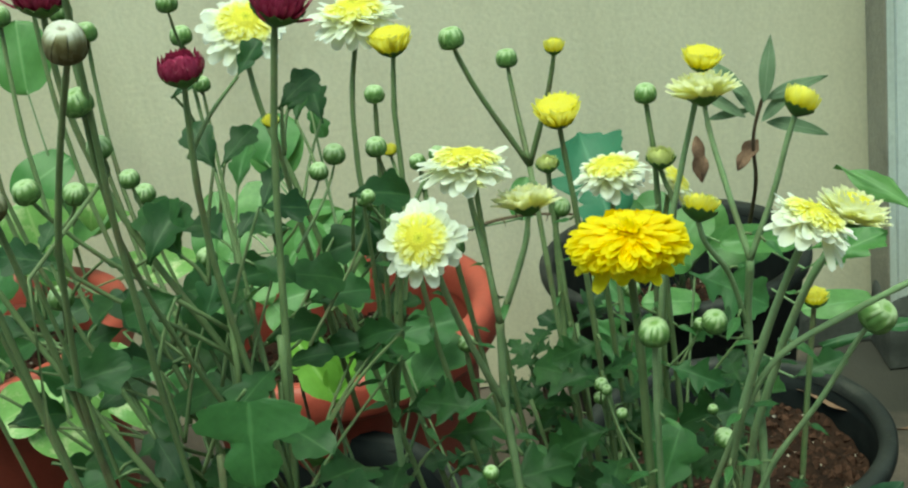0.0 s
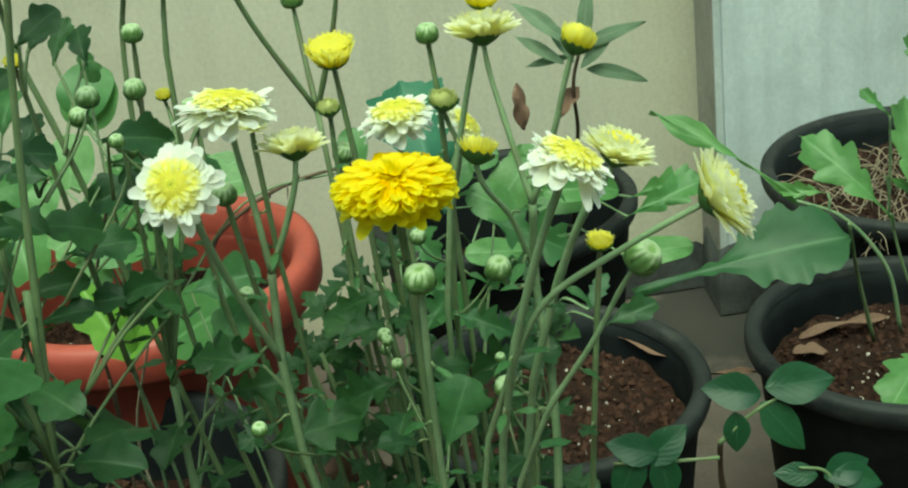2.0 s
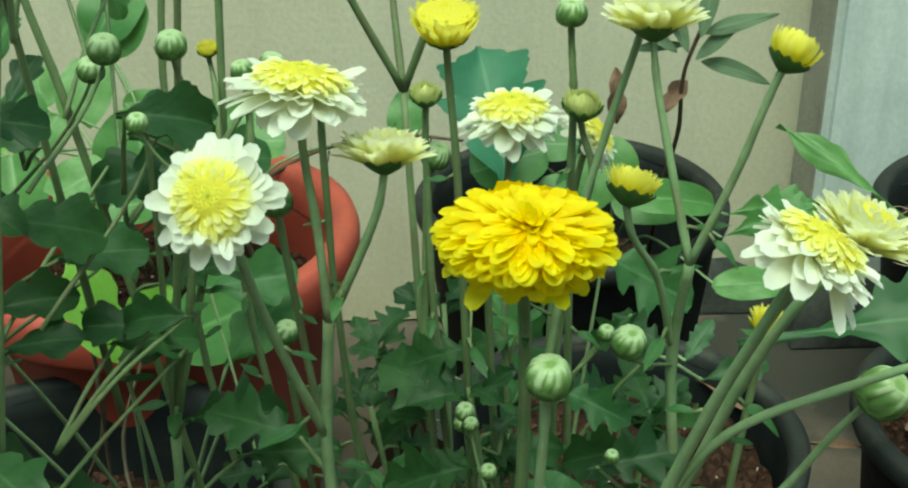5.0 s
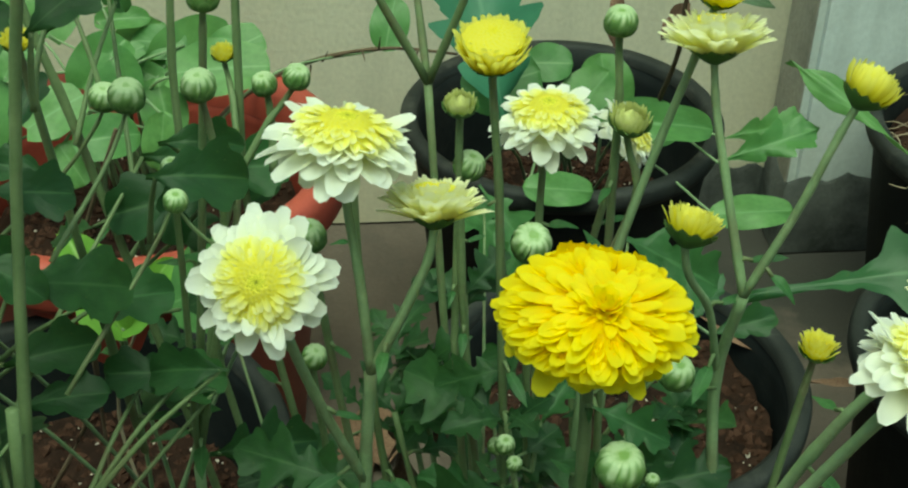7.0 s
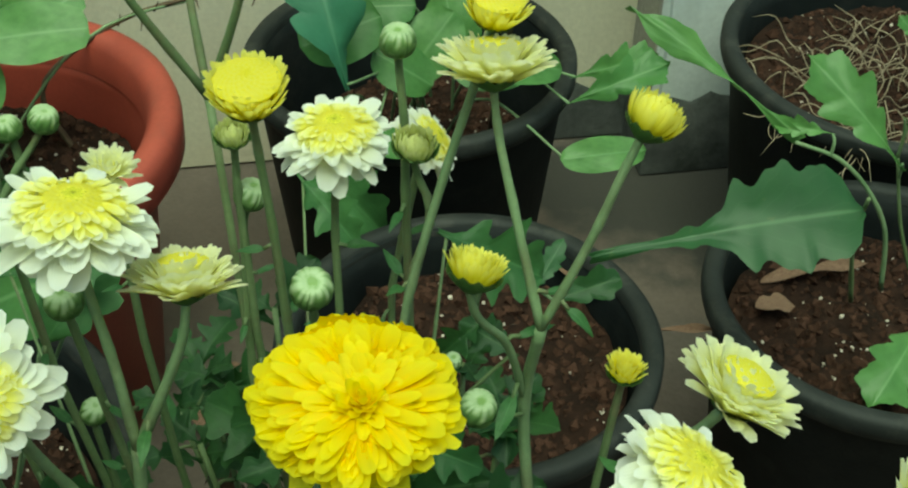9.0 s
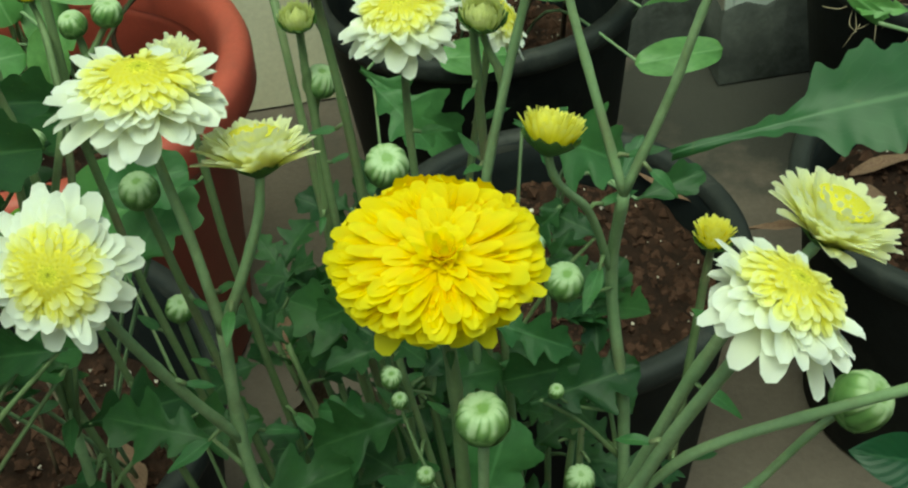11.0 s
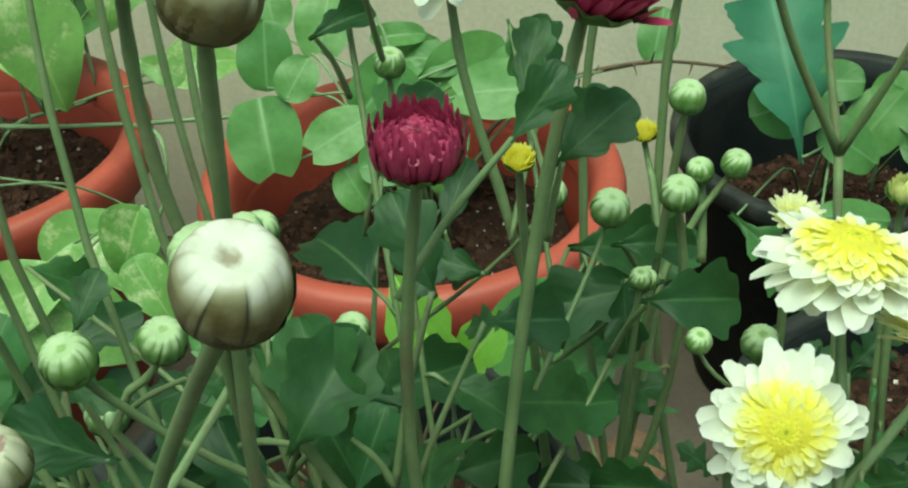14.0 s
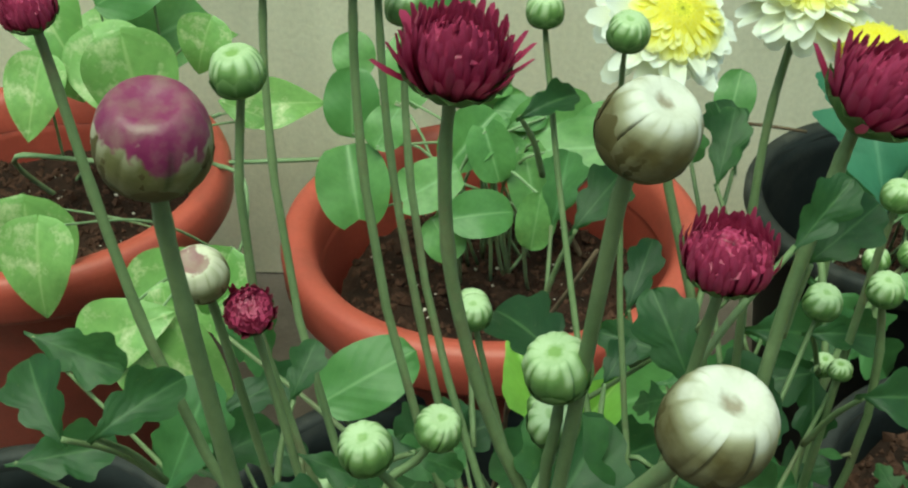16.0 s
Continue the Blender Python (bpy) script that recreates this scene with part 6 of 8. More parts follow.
leaf(white_mum, 'feather', (-0.017, 0.087, 0.524), (-0.036, 0.103, 0.536), (0.09, -0.35, 1.00), 0.93)
leaf(white_mum, 'feather', (-0.017, 0.087, 0.520), (-0.003, 0.081, 0.547), (-0.29, -0.35, 1.00), 0.85)

# broad dark leaves low on the maroon plant
leaf(maroon_mum, 'mum', (-0.168, 0.128, 0.645), (-0.126, 0.138, 0.638), (0.00, -0.90, 0.95), 1.00)
stem(maroon_mum, ((-0.232, -0.012, 0.555), (-0.200, 0.058, 0.607), (-0.168, 0.128, 0.645)), 0.0012, 0.0008, M_STEM, 'leaf_stalk')
leaf(maroon_mum, 'mum', (-0.197, 0.020, 0.698), (-0.171, 0.030, 0.691), (0.00, -0.90, 0.95), 1.00)
stem(maroon_mum, ((-0.232, -0.012, 0.608), (-0.215, 0.004, 0.660), (-0.197, 0.020, 0.698)), 0.0012, 0.0008, M_STEM, 'leaf_stalk')
leaf(maroon_mum, 'mum', (-0.201, 0.036, 0.650), (-0.160, 0.046, 0.641), (0.00, -0.90, 0.95), 1.00)
stem(maroon_mum, ((-0.232, -0.012, 0.560), (-0.217, 0.012, 0.612), (-0.201, 0.036, 0.650)), 0.0012, 0.0008, M_STEM, 'leaf_stalk')
leaf(maroon_mum, 'mum', (-0.139, 0.060, 0.575), (-0.173, 0.070, 0.576), (0.00, -0.90, 0.95), 1.00)
stem(maroon_mum, ((-0.232, -0.012, 0.485), (-0.185, 0.024, 0.537), (-0.139, 0.060, 0.575)), 0.0012, 0.0008, M_STEM, 'leaf_stalk')

# broad leaves of the maroon plant
leaf(maroon_mum, 'palm', (-0.198, -0.092, 0.640), (-0.201, -0.106, 0.600), (0.02, -0.98, 0.83), 1.05)
stem(maroon_mum, ((-0.236, -0.069, 0.590), (-0.218, -0.080, 0.622), (-0.198, -0.092, 0.647)), 0.0012, 0.0008, M_STEM, 'leaf_stalk')
leaf(maroon_mum, 'mum', (-0.208, -0.010, 0.732), (-0.219, 0.001, 0.757), (0.02, -0.98, 0.83), 1.00)
stem(maroon_mum, ((-0.222, -0.024, 0.675), (-0.216, -0.017, 0.709), (-0.209, -0.010, 0.734)), 0.0012, 0.0008, M_STEM, 'leaf_stalk')
leaf(maroon_mum, 'mum', (-0.249, -0.029, 0.693), (-0.232, -0.016, 0.722), (0.02, -0.98, 0.83), 1.00)
stem(maroon_mum, ((-0.267, -0.014, 0.681), (-0.258, -0.021, 0.690), (-0.248, -0.028, 0.696)), 0.0012, 0.0008, M_STEM, 'leaf_stalk')
leaf(maroon_mum, 'mum', (-0.234, -0.036, 0.676), (-0.266, -0.040, 0.671), (0.02, -0.98, 0.83), 1.00)
stem(maroon_mum, ((-0.251, -0.053, 0.644), (-0.244, -0.045, 0.663), (-0.237, -0.036, 0.676)), 0.0012, 0.0008, M_STEM, 'leaf_stalk')
leaf(maroon_mum, 'mum', (-0.175, 0.039, 0.743), (-0.160, 0.048, 0.761), (0.02, -0.98, 0.83), 1.00)
stem(maroon_mum, ((-0.178, 0.026, 0.724), (-0.176, 0.032, 0.737), (-0.174, 0.040, 0.745)), 0.0012, 0.0008, M_STEM, 'leaf_stalk')
leaf(maroon_mum, 'mum', (-0.149, 0.038, 0.691), (-0.116, 0.039, 0.691), (0.02, -0.98, 0.83), 1.00)
stem(maroon_mum, ((-0.156, 0.060, 0.649), (-0.151, 0.049, 0.673), (-0.146, 0.038, 0.691)), 0.0012, 0.0008, M_STEM, 'leaf_stalk')
leaf(maroon_mum, 'mum', (-0.188, -0.008, 0.778), (-0.174, 0.000, 0.795), (0.04, -0.98, 0.82), 0.80)
stem(maroon_mum, ((-0.216, -0.028, 0.746), (-0.202, -0.018, 0.765), (-0.187, -0.007, 0.779)), 0.0012, 0.0008, M_STEM, 'leaf_stalk')
leaf(maroon_mum, 'mum', (-0.176, 0.025, 0.750), (-0.155, 0.033, 0.767), (0.04, -0.98, 0.82), 1.00)
stem(maroon_mum, ((-0.178, 0.026, 0.724), (-0.176, 0.025, 0.740), (-0.174, 0.025, 0.751)), 0.0012, 0.0008, M_STEM, 'leaf_stalk')
leaf(maroon_mum, 'mum', (-0.232, -0.025, 0.692), (-0.246, -0.013, 0.723), (0.04, -0.98, 0.82), 1.00)
stem(maroon_mum, ((-0.222, -0.024, 0.675), (-0.227, -0.024, 0.687), (-0.233, -0.024, 0.694)), 0.0012, 0.0008, M_STEM, 'leaf_stalk')
leaf(maroon_mum, 'mum', (-0.294, -0.078, 0.653), (-0.257, -0.073, 0.660), (0.04, -0.98, 0.82), 1.00)
stem(maroon_mum, ((-0.289, -0.085, 0.640), (-0.290, -0.082, 0.649), (-0.291, -0.078, 0.654)), 0.0012, 0.0008, M_STEM, 'leaf_stalk')
leaf(maroon_mum, 'mum', (-0.290, -0.044, 0.706), (-0.321, -0.042, 0.716), (0.04, -0.98, 0.82), 1.00)
stem(maroon_mum, ((-0.289, -0.048, 0.687), (-0.291, -0.046, 0.699), (-0.293, -0.044, 0.707)), 0.0012, 0.0008, M_STEM, 'leaf_stalk')
leaf(maroon_mum, 'mum', (-0.154, 0.094, 0.671), (-0.124, 0.093, 0.674), (-0.06, -0.89, 0.97), 0.75)
stem(maroon_mum, ((-0.139, 0.117, 0.633), (-0.145, 0.106, 0.655), (-0.151, 0.094, 0.672)), 0.0012, 0.0008, M_STEM, 'leaf_stalk')
leaf(maroon_mum, 'mum', (-0.150, 0.087, 0.662), (-0.149, 0.071, 0.640), (-0.06, -0.89, 0.97), 0.80)
stem(maroon_mum, ((-0.139, 0.117, 0.633), (-0.144, 0.102, 0.649), (-0.150, 0.086, 0.661)), 0.0012, 0.0008, M_STEM, 'leaf_stalk')
leaf(maroon_mum, 'mum', (-0.186, 0.126, 0.711), (-0.179, 0.144, 0.737), (-0.06, -0.89, 0.97), 0.75)
stem(maroon_mum, ((-0.175, 0.110, 0.677), (-0.180, 0.118, 0.698), (-0.186, 0.128, 0.713)), 0.0012, 0.0008, M_STEM, 'leaf_stalk')
leaf(maroon_mum, 'mum', (-0.130, 0.041, 0.602), (-0.163, 0.044, 0.602), (-0.06, -0.89, 0.97), 0.80)
stem(maroon_mum, ((-0.189, 0.020, 0.551), (-0.162, 0.030, 0.580), (-0.133, 0.041, 0.602)), 0.0012, 0.0008, M_STEM, 'leaf_stalk')
leaf(maroon_mum, 'mum', (-0.198, 0.105, 0.650), (-0.226, 0.111, 0.656), (-0.03, -0.87, 1.01), 0.80)
stem(maroon_mum, ((-0.212, 0.115, 0.636), (-0.206, 0.110, 0.645), (-0.200, 0.105, 0.651)), 0.0012, 0.0008, M_STEM, 'leaf_stalk')
leaf(maroon_mum, 'mum', (-0.216, 0.114, 0.661), (-0.206, 0.133, 0.685), (-0.03, -0.87, 1.01), 0.70)
stem(maroon_mum, ((-0.212, 0.115, 0.636), (-0.213, 0.115, 0.652), (-0.215, 0.116, 0.663)), 0.0012, 0.0008, M_STEM, 'leaf_stalk')
leaf(maroon_mum, 'mum', (-0.215, 0.048, 0.602), (-0.183, 0.052, 0.611), (-0.06, -0.89, 0.97), 0.90)
stem(maroon_mum, ((-0.228, 0.060, 0.588), (-0.220, 0.054, 0.597), (-0.212, 0.049, 0.602)), 0.0012, 0.0008, M_STEM, 'leaf_stalk')
leaf(maroon_mum, 'mum', (-0.145, 0.053, 0.591), (-0.181, 0.055, 0.591), (-0.03, -0.87, 1.01), 0.80)
stem(maroon_mum, ((-0.189, 0.020, 0.551), (-0.169, 0.036, 0.574), (-0.148, 0.053, 0.591)), 0.0012, 0.0008, M_STEM, 'leaf_stalk')
leaf(maroon_mum, 'mum', (-0.238, 0.127, 0.689), (-0.218, 0.143, 0.711), (-0.02, -0.88, 1.00), 0.90)
stem(maroon_mum, ((-0.248, 0.130, 0.651), (-0.242, 0.129, 0.674), (-0.236, 0.128, 0.691)), 0.0012, 0.0008, M_STEM, 'leaf_stalk')
leaf(maroon_mum, 'mum', (-0.225, 0.047, 0.638), (-0.264, 0.055, 0.646), (-0.02, -0.88, 1.00), 1.00)
stem(maroon_mum, ((-0.228, 0.060, 0.588), (-0.228, 0.053, 0.617), (-0.228, 0.047, 0.638)), 0.0012, 0.0008, M_STEM, 'leaf_stalk')
leaf(maroon_mum, 'mum', (-0.257, 0.030, 0.614), (-0.219, 0.035, 0.622), (-0.02, -0.88, 1.00), 0.90)
stem(maroon_mum, ((-0.271, 0.039, 0.559), (-0.263, 0.034, 0.591), (-0.254, 0.030, 0.615)), 0.0012, 0.0008, M_STEM, 'leaf_stalk')
leaf(maroon_mum, 'mum', (-0.256, 0.037, 0.651), (-0.237, 0.016, 0.621), (0.02, -0.89, 0.98), 0.90)
stem(maroon_mum, ((-0.270, 0.040, 0.610), (-0.262, 0.038, 0.632), (-0.254, 0.036, 0.648)), 0.0012, 0.0008, M_STEM, 'leaf_stalk')
leaf(maroon_mum, 'mum', (-0.229, 0.074, 0.599), (-0.239, 0.093, 0.623), (0.02, -0.89, 0.98), 0.90)
stem(maroon_mum, ((-0.228, 0.056, 0.533), (-0.229, 0.065, 0.571), (-0.230, 0.076, 0.601)), 0.0012, 0.0008, M_STEM, 'leaf_stalk')
leaf(maroon_mum, 'mum', (-0.268, 0.000, 0.635), (-0.284, 0.018, 0.660), (0.02, -0.89, 0.98), 0.90)
stem(maroon_mum, ((-0.261, -0.011, 0.575), (-0.265, -0.005, 0.610), (-0.270, 0.002, 0.637)), 0.0012, 0.0008, M_STEM, 'leaf_stalk')
leaf(maroon_mum, 'mump', (-0.161, 0.172, 0.609), (-0.116, 0.171, 0.607), (0.02, -0.89, 0.98), 0.80)
stem(maroon_mum, ((-0.182, 0.114, 0.596), (-0.170, 0.142, 0.604), (-0.157, 0.172, 0.609)), 0.0012, 0.0008, M_STEM, 'leaf_stalk')
leaf(maroon_mum, 'mump', (-0.172, 0.060, 0.578), (-0.136, 0.064, 0.581), (0.02, -0.89, 0.98), 0.80)
stem(maroon_mum, ((-0.189, 0.020, 0.551), (-0.179, 0.040, 0.567), (-0.169, 0.061, 0.578)), 0.0012, 0.0008, M_STEM, 'leaf_stalk')
leaf(maroon_mum, 'mump', (-0.156, 0.161, 0.617), (-0.110, 0.165, 0.618), (0.05, -0.90, 0.97), 0.90)
stem(maroon_mum, ((-0.171, 0.115, 0.605), (-0.162, 0.137, 0.613), (-0.152, 0.161, 0.617)), 0.0012, 0.0008, M_STEM, 'leaf_stalk')
leaf(maroon_mum, 'mump', (-0.190, 0.061, 0.619), (-0.152, 0.066, 0.623), (0.05, -0.90, 0.97), 0.90)
stem(maroon_mum, ((-0.228, 0.060, 0.588), (-0.208, 0.060, 0.606), (-0.187, 0.061, 0.619)), 0.0012, 0.0008, M_STEM, 'leaf_stalk')
leaf(maroon_mum, 'mump', (-0.244, 0.180, 0.654), (-0.237, 0.202, 0.683), (0.05, -0.90, 0.97), 0.70)
stem(maroon_mum, ((-0.248, 0.120, 0.595), (-0.246, 0.150, 0.630), (-0.244, 0.182, 0.656)), 0.0012, 0.0008, M_STEM, 'leaf_stalk')
leaf(maroon_mum, 'mump', (-0.240, 0.008, 0.636), (-0.230, 0.025, 0.659), (0.05, -0.90, 0.97), 0.90)
stem(maroon_mum, ((-0.261, -0.011, 0.575), (-0.250, -0.002, 0.611), (-0.239, 0.009, 0.638)), 0.0012, 0.0008, M_STEM, 'leaf_stalk')
leaf(maroon_mum, 'mump', (-0.191, 0.217, 0.699), (-0.182, 0.202, 0.678), (0.05, -0.90, 0.97), 0.80)
stem(maroon_mum, ((-0.171, 0.115, 0.605), (-0.180, 0.163, 0.656), (-0.190, 0.216, 0.697)), 0.0012, 0.0008, M_STEM, 'leaf_stalk')
leaf(maroon_mum, 'mum', (-0.382, -0.019, 0.712), (-0.396, -0.006, 0.732), (0.04, -0.91, 0.95), 0.90)
stem(maroon_mum, ((-0.366, 0.009, 0.671), (-0.374, -0.004, 0.696), (-0.383, -0.018, 0.714)), 0.0012, 0.0008, M_STEM, 'leaf_stalk')
leaf(maroon_mum, 'mum', (-0.457, 0.120, 0.638), (-0.417, 0.114, 0.625), (0.04, -0.91, 0.95), 0.80)
stem(maroon_mum, ((-0.334, 0.064, 0.521), (-0.392, 0.090, 0.585), (-0.454, 0.119, 0.637)), 0.0012, 0.0008, M_STEM, 'leaf_stalk')
leaf(maroon_mum, 'mum', (-0.386, 0.127, 0.589), (-0.351, 0.141, 0.606), (0.04, -0.91, 0.95), 0.80)
stem(maroon_mum, ((-0.334, 0.064, 0.521), (-0.358, 0.095, 0.560), (-0.384, 0.128, 0.590)), 0.0012, 0.0008, M_STEM, 'leaf_stalk')
leaf(maroon_mum, 'mum', (-0.362, 0.101, 0.601), (-0.408, 0.094, 0.595), (0.04, -0.91, 0.95), 0.80)
stem(maroon_mum, ((-0.338, 0.070, 0.574), (-0.351, 0.084, 0.590), (-0.366, 0.100, 0.601)), 0.0012, 0.0008, M_STEM, 'leaf_stalk')
leaf(maroon_mum, 'mum', (-0.447, 0.061, 0.622), (-0.407, 0.068, 0.628), (0.04, -0.91, 0.95), 0.80)
stem(maroon_mum, ((-0.334, 0.064, 0.521), (-0.387, 0.063, 0.578), (-0.444, 0.062, 0.623)), 0.0012, 0.0008, M_STEM, 'leaf_stalk')
leaf(maroon_mum, 'mum', (-0.290, 0.082, 0.577), (-0.333, 0.084, 0.585), (0.05, -0.90, 0.96), 0.80)
stem(maroon_mum, ((-0.292, 0.067, 0.530), (-0.293, 0.074, 0.557), (-0.293, 0.082, 0.578)), 0.0012, 0.0008, M_STEM, 'leaf_stalk')
leaf(maroon_mum, 'mum', (-0.375, -0.018, 0.713), (-0.353, -0.006, 0.728), (0.04, -0.91, 0.95), 0.80)
stem(maroon_mum, ((-0.366, 0.009, 0.671), (-0.370, -0.004, 0.696), (-0.374, -0.017, 0.714)), 0.0012, 0.0008, M_STEM, 'leaf_stalk')
leaf(maroon_mum, 'mump', (-0.379, 0.037, 0.633), (-0.365, 0.061, 0.668), (0.04, -0.91, 0.95), 0.90)
stem(maroon_mum, ((-0.361, 0.005, 0.619), (-0.369, 0.021, 0.630), (-0.378, 0.039, 0.636)), 0.0012, 0.0008, M_STEM, 'leaf_stalk')
leaf(maroon_mum, 'mum', (-0.330, 0.036, 0.681), (-0.323, 0.048, 0.698), (0.04, -0.91, 0.95), 0.90)
stem(maroon_mum, ((-0.334, 0.021, 0.658), (-0.332, 0.028, 0.672), (-0.329, 0.037, 0.682)), 0.0012, 0.0008, M_STEM, 'leaf_stalk')
leaf(maroon_mum, 'mum', (-0.259, 0.127, 0.738), (-0.238, 0.135, 0.748), (0.04, -0.91, 0.95), 0.70)
stem(maroon_mum, ((-0.249, 0.140, 0.707), (-0.253, 0.134, 0.726), (-0.258, 0.128, 0.739)), 0.0012, 0.0008, M_STEM, 'leaf_stalk')
leaf(maroon_mum, 'mum', (-0.320, -0.002, 0.696), (-0.302, -0.005, 0.690), (0.04, -0.91, 0.95), 0.80)
stem(maroon_mum, ((-0.317, -0.013, 0.663), (-0.318, -0.008, 0.682), (-0.319, -0.002, 0.695)), 0.0012, 0.0008, M_STEM, 'leaf_stalk')
leaf(maroon_mum, 'mum', (-0.226, 0.075, 0.659), (-0.216, 0.086, 0.673), (0.04, -0.91, 0.95), 0.90)
stem(maroon_mum, ((-0.227, 0.064, 0.643), (-0.226, 0.070, 0.653), (-0.225, 0.076, 0.660)), 0.0012, 0.0008, M_STEM, 'leaf_stalk')
leaf(maroon_mum, 'mum', (-0.174, 0.155, 0.700), (-0.180, 0.172, 0.725), (0.04, -0.91, 0.95), 0.80)
stem(maroon_mum, ((-0.190, 0.112, 0.661), (-0.183, 0.133, 0.684), (-0.175, 0.156, 0.702)), 0.0012, 0.0008, M_STEM, 'leaf_stalk')
leaf(maroon_mum, 'mum', (-0.132, 0.115, 0.638), (-0.182, 0.107, 0.631), (0.04, -0.91, 0.95), 0.80)
stem(maroon_mum, ((-0.150, 0.116, 0.623), (-0.143, 0.115, 0.632), (-0.136, 0.114, 0.637)), 0.0012, 0.0008, M_STEM, 'leaf_stalk')
leaf(maroon_mum, 'mum', (-0.289, 0.015, 0.682), (-0.272, 0.012, 0.677), (0.04, -0.91, 0.95), 0.80)
stem(maroon_mum, ((-0.321, 0.023, 0.651), (-0.305, 0.019, 0.669), (-0.287, 0.015, 0.682)), 0.0012, 0.0008, M_STEM, 'leaf_stalk')
leaf(maroon_mum, 'mum', (-0.242, 0.048, 0.639), (-0.204, 0.058, 0.650), (0.04, -0.91, 0.95), 0.80)
stem(maroon_mum, ((-0.270, 0.040, 0.610), (-0.255, 0.044, 0.627), (-0.239, 0.049, 0.640)), 0.0012, 0.0008, M_STEM, 'leaf_stalk')
leaf(maroon_mum, 'mump', (-0.350, 0.020, 0.618), (-0.319, 0.032, 0.595), (0.03, -0.80, 0.95), 1.05)
stem(maroon_mum, ((-0.255, 0.020, 0.568), (-0.302, 0.020, 0.600), (-0.350, 0.020, 0.618)), 0.0012, 0.0008, M_STEM, 'leaf_stalk')
leaf(maroon_mum, 'mum', (-0.331, 0.050, 0.568), (-0.300, 0.062, 0.587), (0.03, -0.80, 0.95), 1.05)
stem(maroon_mum, ((-0.255, 0.020, 0.518), (-0.293, 0.035, 0.550), (-0.331, 0.050, 0.568)), 0.0012, 0.0008, M_STEM, 'leaf_stalk')
leaf(maroon_mum, 'mum', (-0.362, 0.000, 0.594), (-0.334, 0.012, 0.597), (0.03, -0.80, 0.95), 1.05)
stem(maroon_mum, ((-0.255, 0.020, 0.544), (-0.308, 0.010, 0.576), (-0.362, 0.000, 0.594)), 0.0012, 0.0008, M_STEM, 'leaf_stalk')
leaf(maroon_mum, 'mump', (-0.311, 0.080, 0.606), (-0.277, 0.092, 0.611), (0.03, -0.80, 0.95), 1.05)
stem(maroon_mum, ((-0.255, 0.020, 0.556), (-0.283, 0.050, 0.588), (-0.311, 0.080, 0.606)), 0.0012, 0.0008, M_STEM, 'leaf_stalk')
leaf(maroon_mum, 'mum', (-0.358, 0.030, 0.549), (-0.328, 0.042, 0.530), (0.03, -0.80, 0.95), 1.05)
stem(maroon_mum, ((-0.255, 0.020, 0.499), (-0.306, 0.025, 0.531), (-0.358, 0.030, 0.549)), 0.0012, 0.0008, M_STEM, 'leaf_stalk')
leaf(maroon_mum, 'mum', (-0.373, 0.060, 0.625), (-0.348, 0.072, 0.637), (0.03, -0.80, 0.95), 1.05)
stem(maroon_mum, ((-0.255, 0.020, 0.575), (-0.314, 0.040, 0.607), (-0.373, 0.060, 0.625)), 0.0012, 0.0008, M_STEM, 'leaf_stalk')
leaf(maroon_mum, 'mump', (-0.287, 0.100, 0.542), (-0.324, 0.112, 0.520), (0.03, -0.80, 0.95), 1.05)
stem(maroon_mum, ((-0.255, 0.020, 0.492), (-0.271, 0.060, 0.524), (-0.287, 0.100, 0.542)), 0.0012, 0.0008, M_STEM, 'leaf_stalk')
leaf(maroon_mum, 'mum', (-0.342, 0.120, 0.561), (-0.369, 0.132, 0.576), (0.03, -0.80, 0.95), 1.05)
stem(maroon_mum, ((-0.255, 0.020, 0.511), (-0.298, 0.070, 0.543), (-0.342, 0.120, 0.561)), 0.0012, 0.0008, M_STEM, 'leaf_stalk')
leaf(maroon_mum, 'mum', (-0.293, 0.000, 0.551), (-0.326, 0.012, 0.568), (0.03, -0.80, 0.95), 1.05)
stem(maroon_mum, ((-0.255, 0.020, 0.501), (-0.274, 0.010, 0.533), (-0.293, 0.000, 0.551)), 0.0012, 0.0008, M_STEM, 'leaf_stalk')
leaf(maroon_mum, 'mump', (-0.371, 0.100, 0.660), (-0.352, 0.112, 0.639), (0.03, -0.80, 0.95), 1.05)
stem(maroon_mum, ((-0.255, 0.020, 0.610), (-0.313, 0.060, 0.642), (-0.371, 0.100, 0.660)), 0.0012, 0.0008, M_STEM, 'leaf_stalk')
leaf(maroon_mum, 'mum', (-0.282, 0.140, 0.577), (-0.318, 0.152, 0.558), (0.03, -0.80, 0.95), 1.05)
stem(maroon_mum, ((-0.255, 0.020, 0.527), (-0.268, 0.080, 0.559), (-0.282, 0.140, 0.577)), 0.0012, 0.0008, M_STEM, 'leaf_stalk')

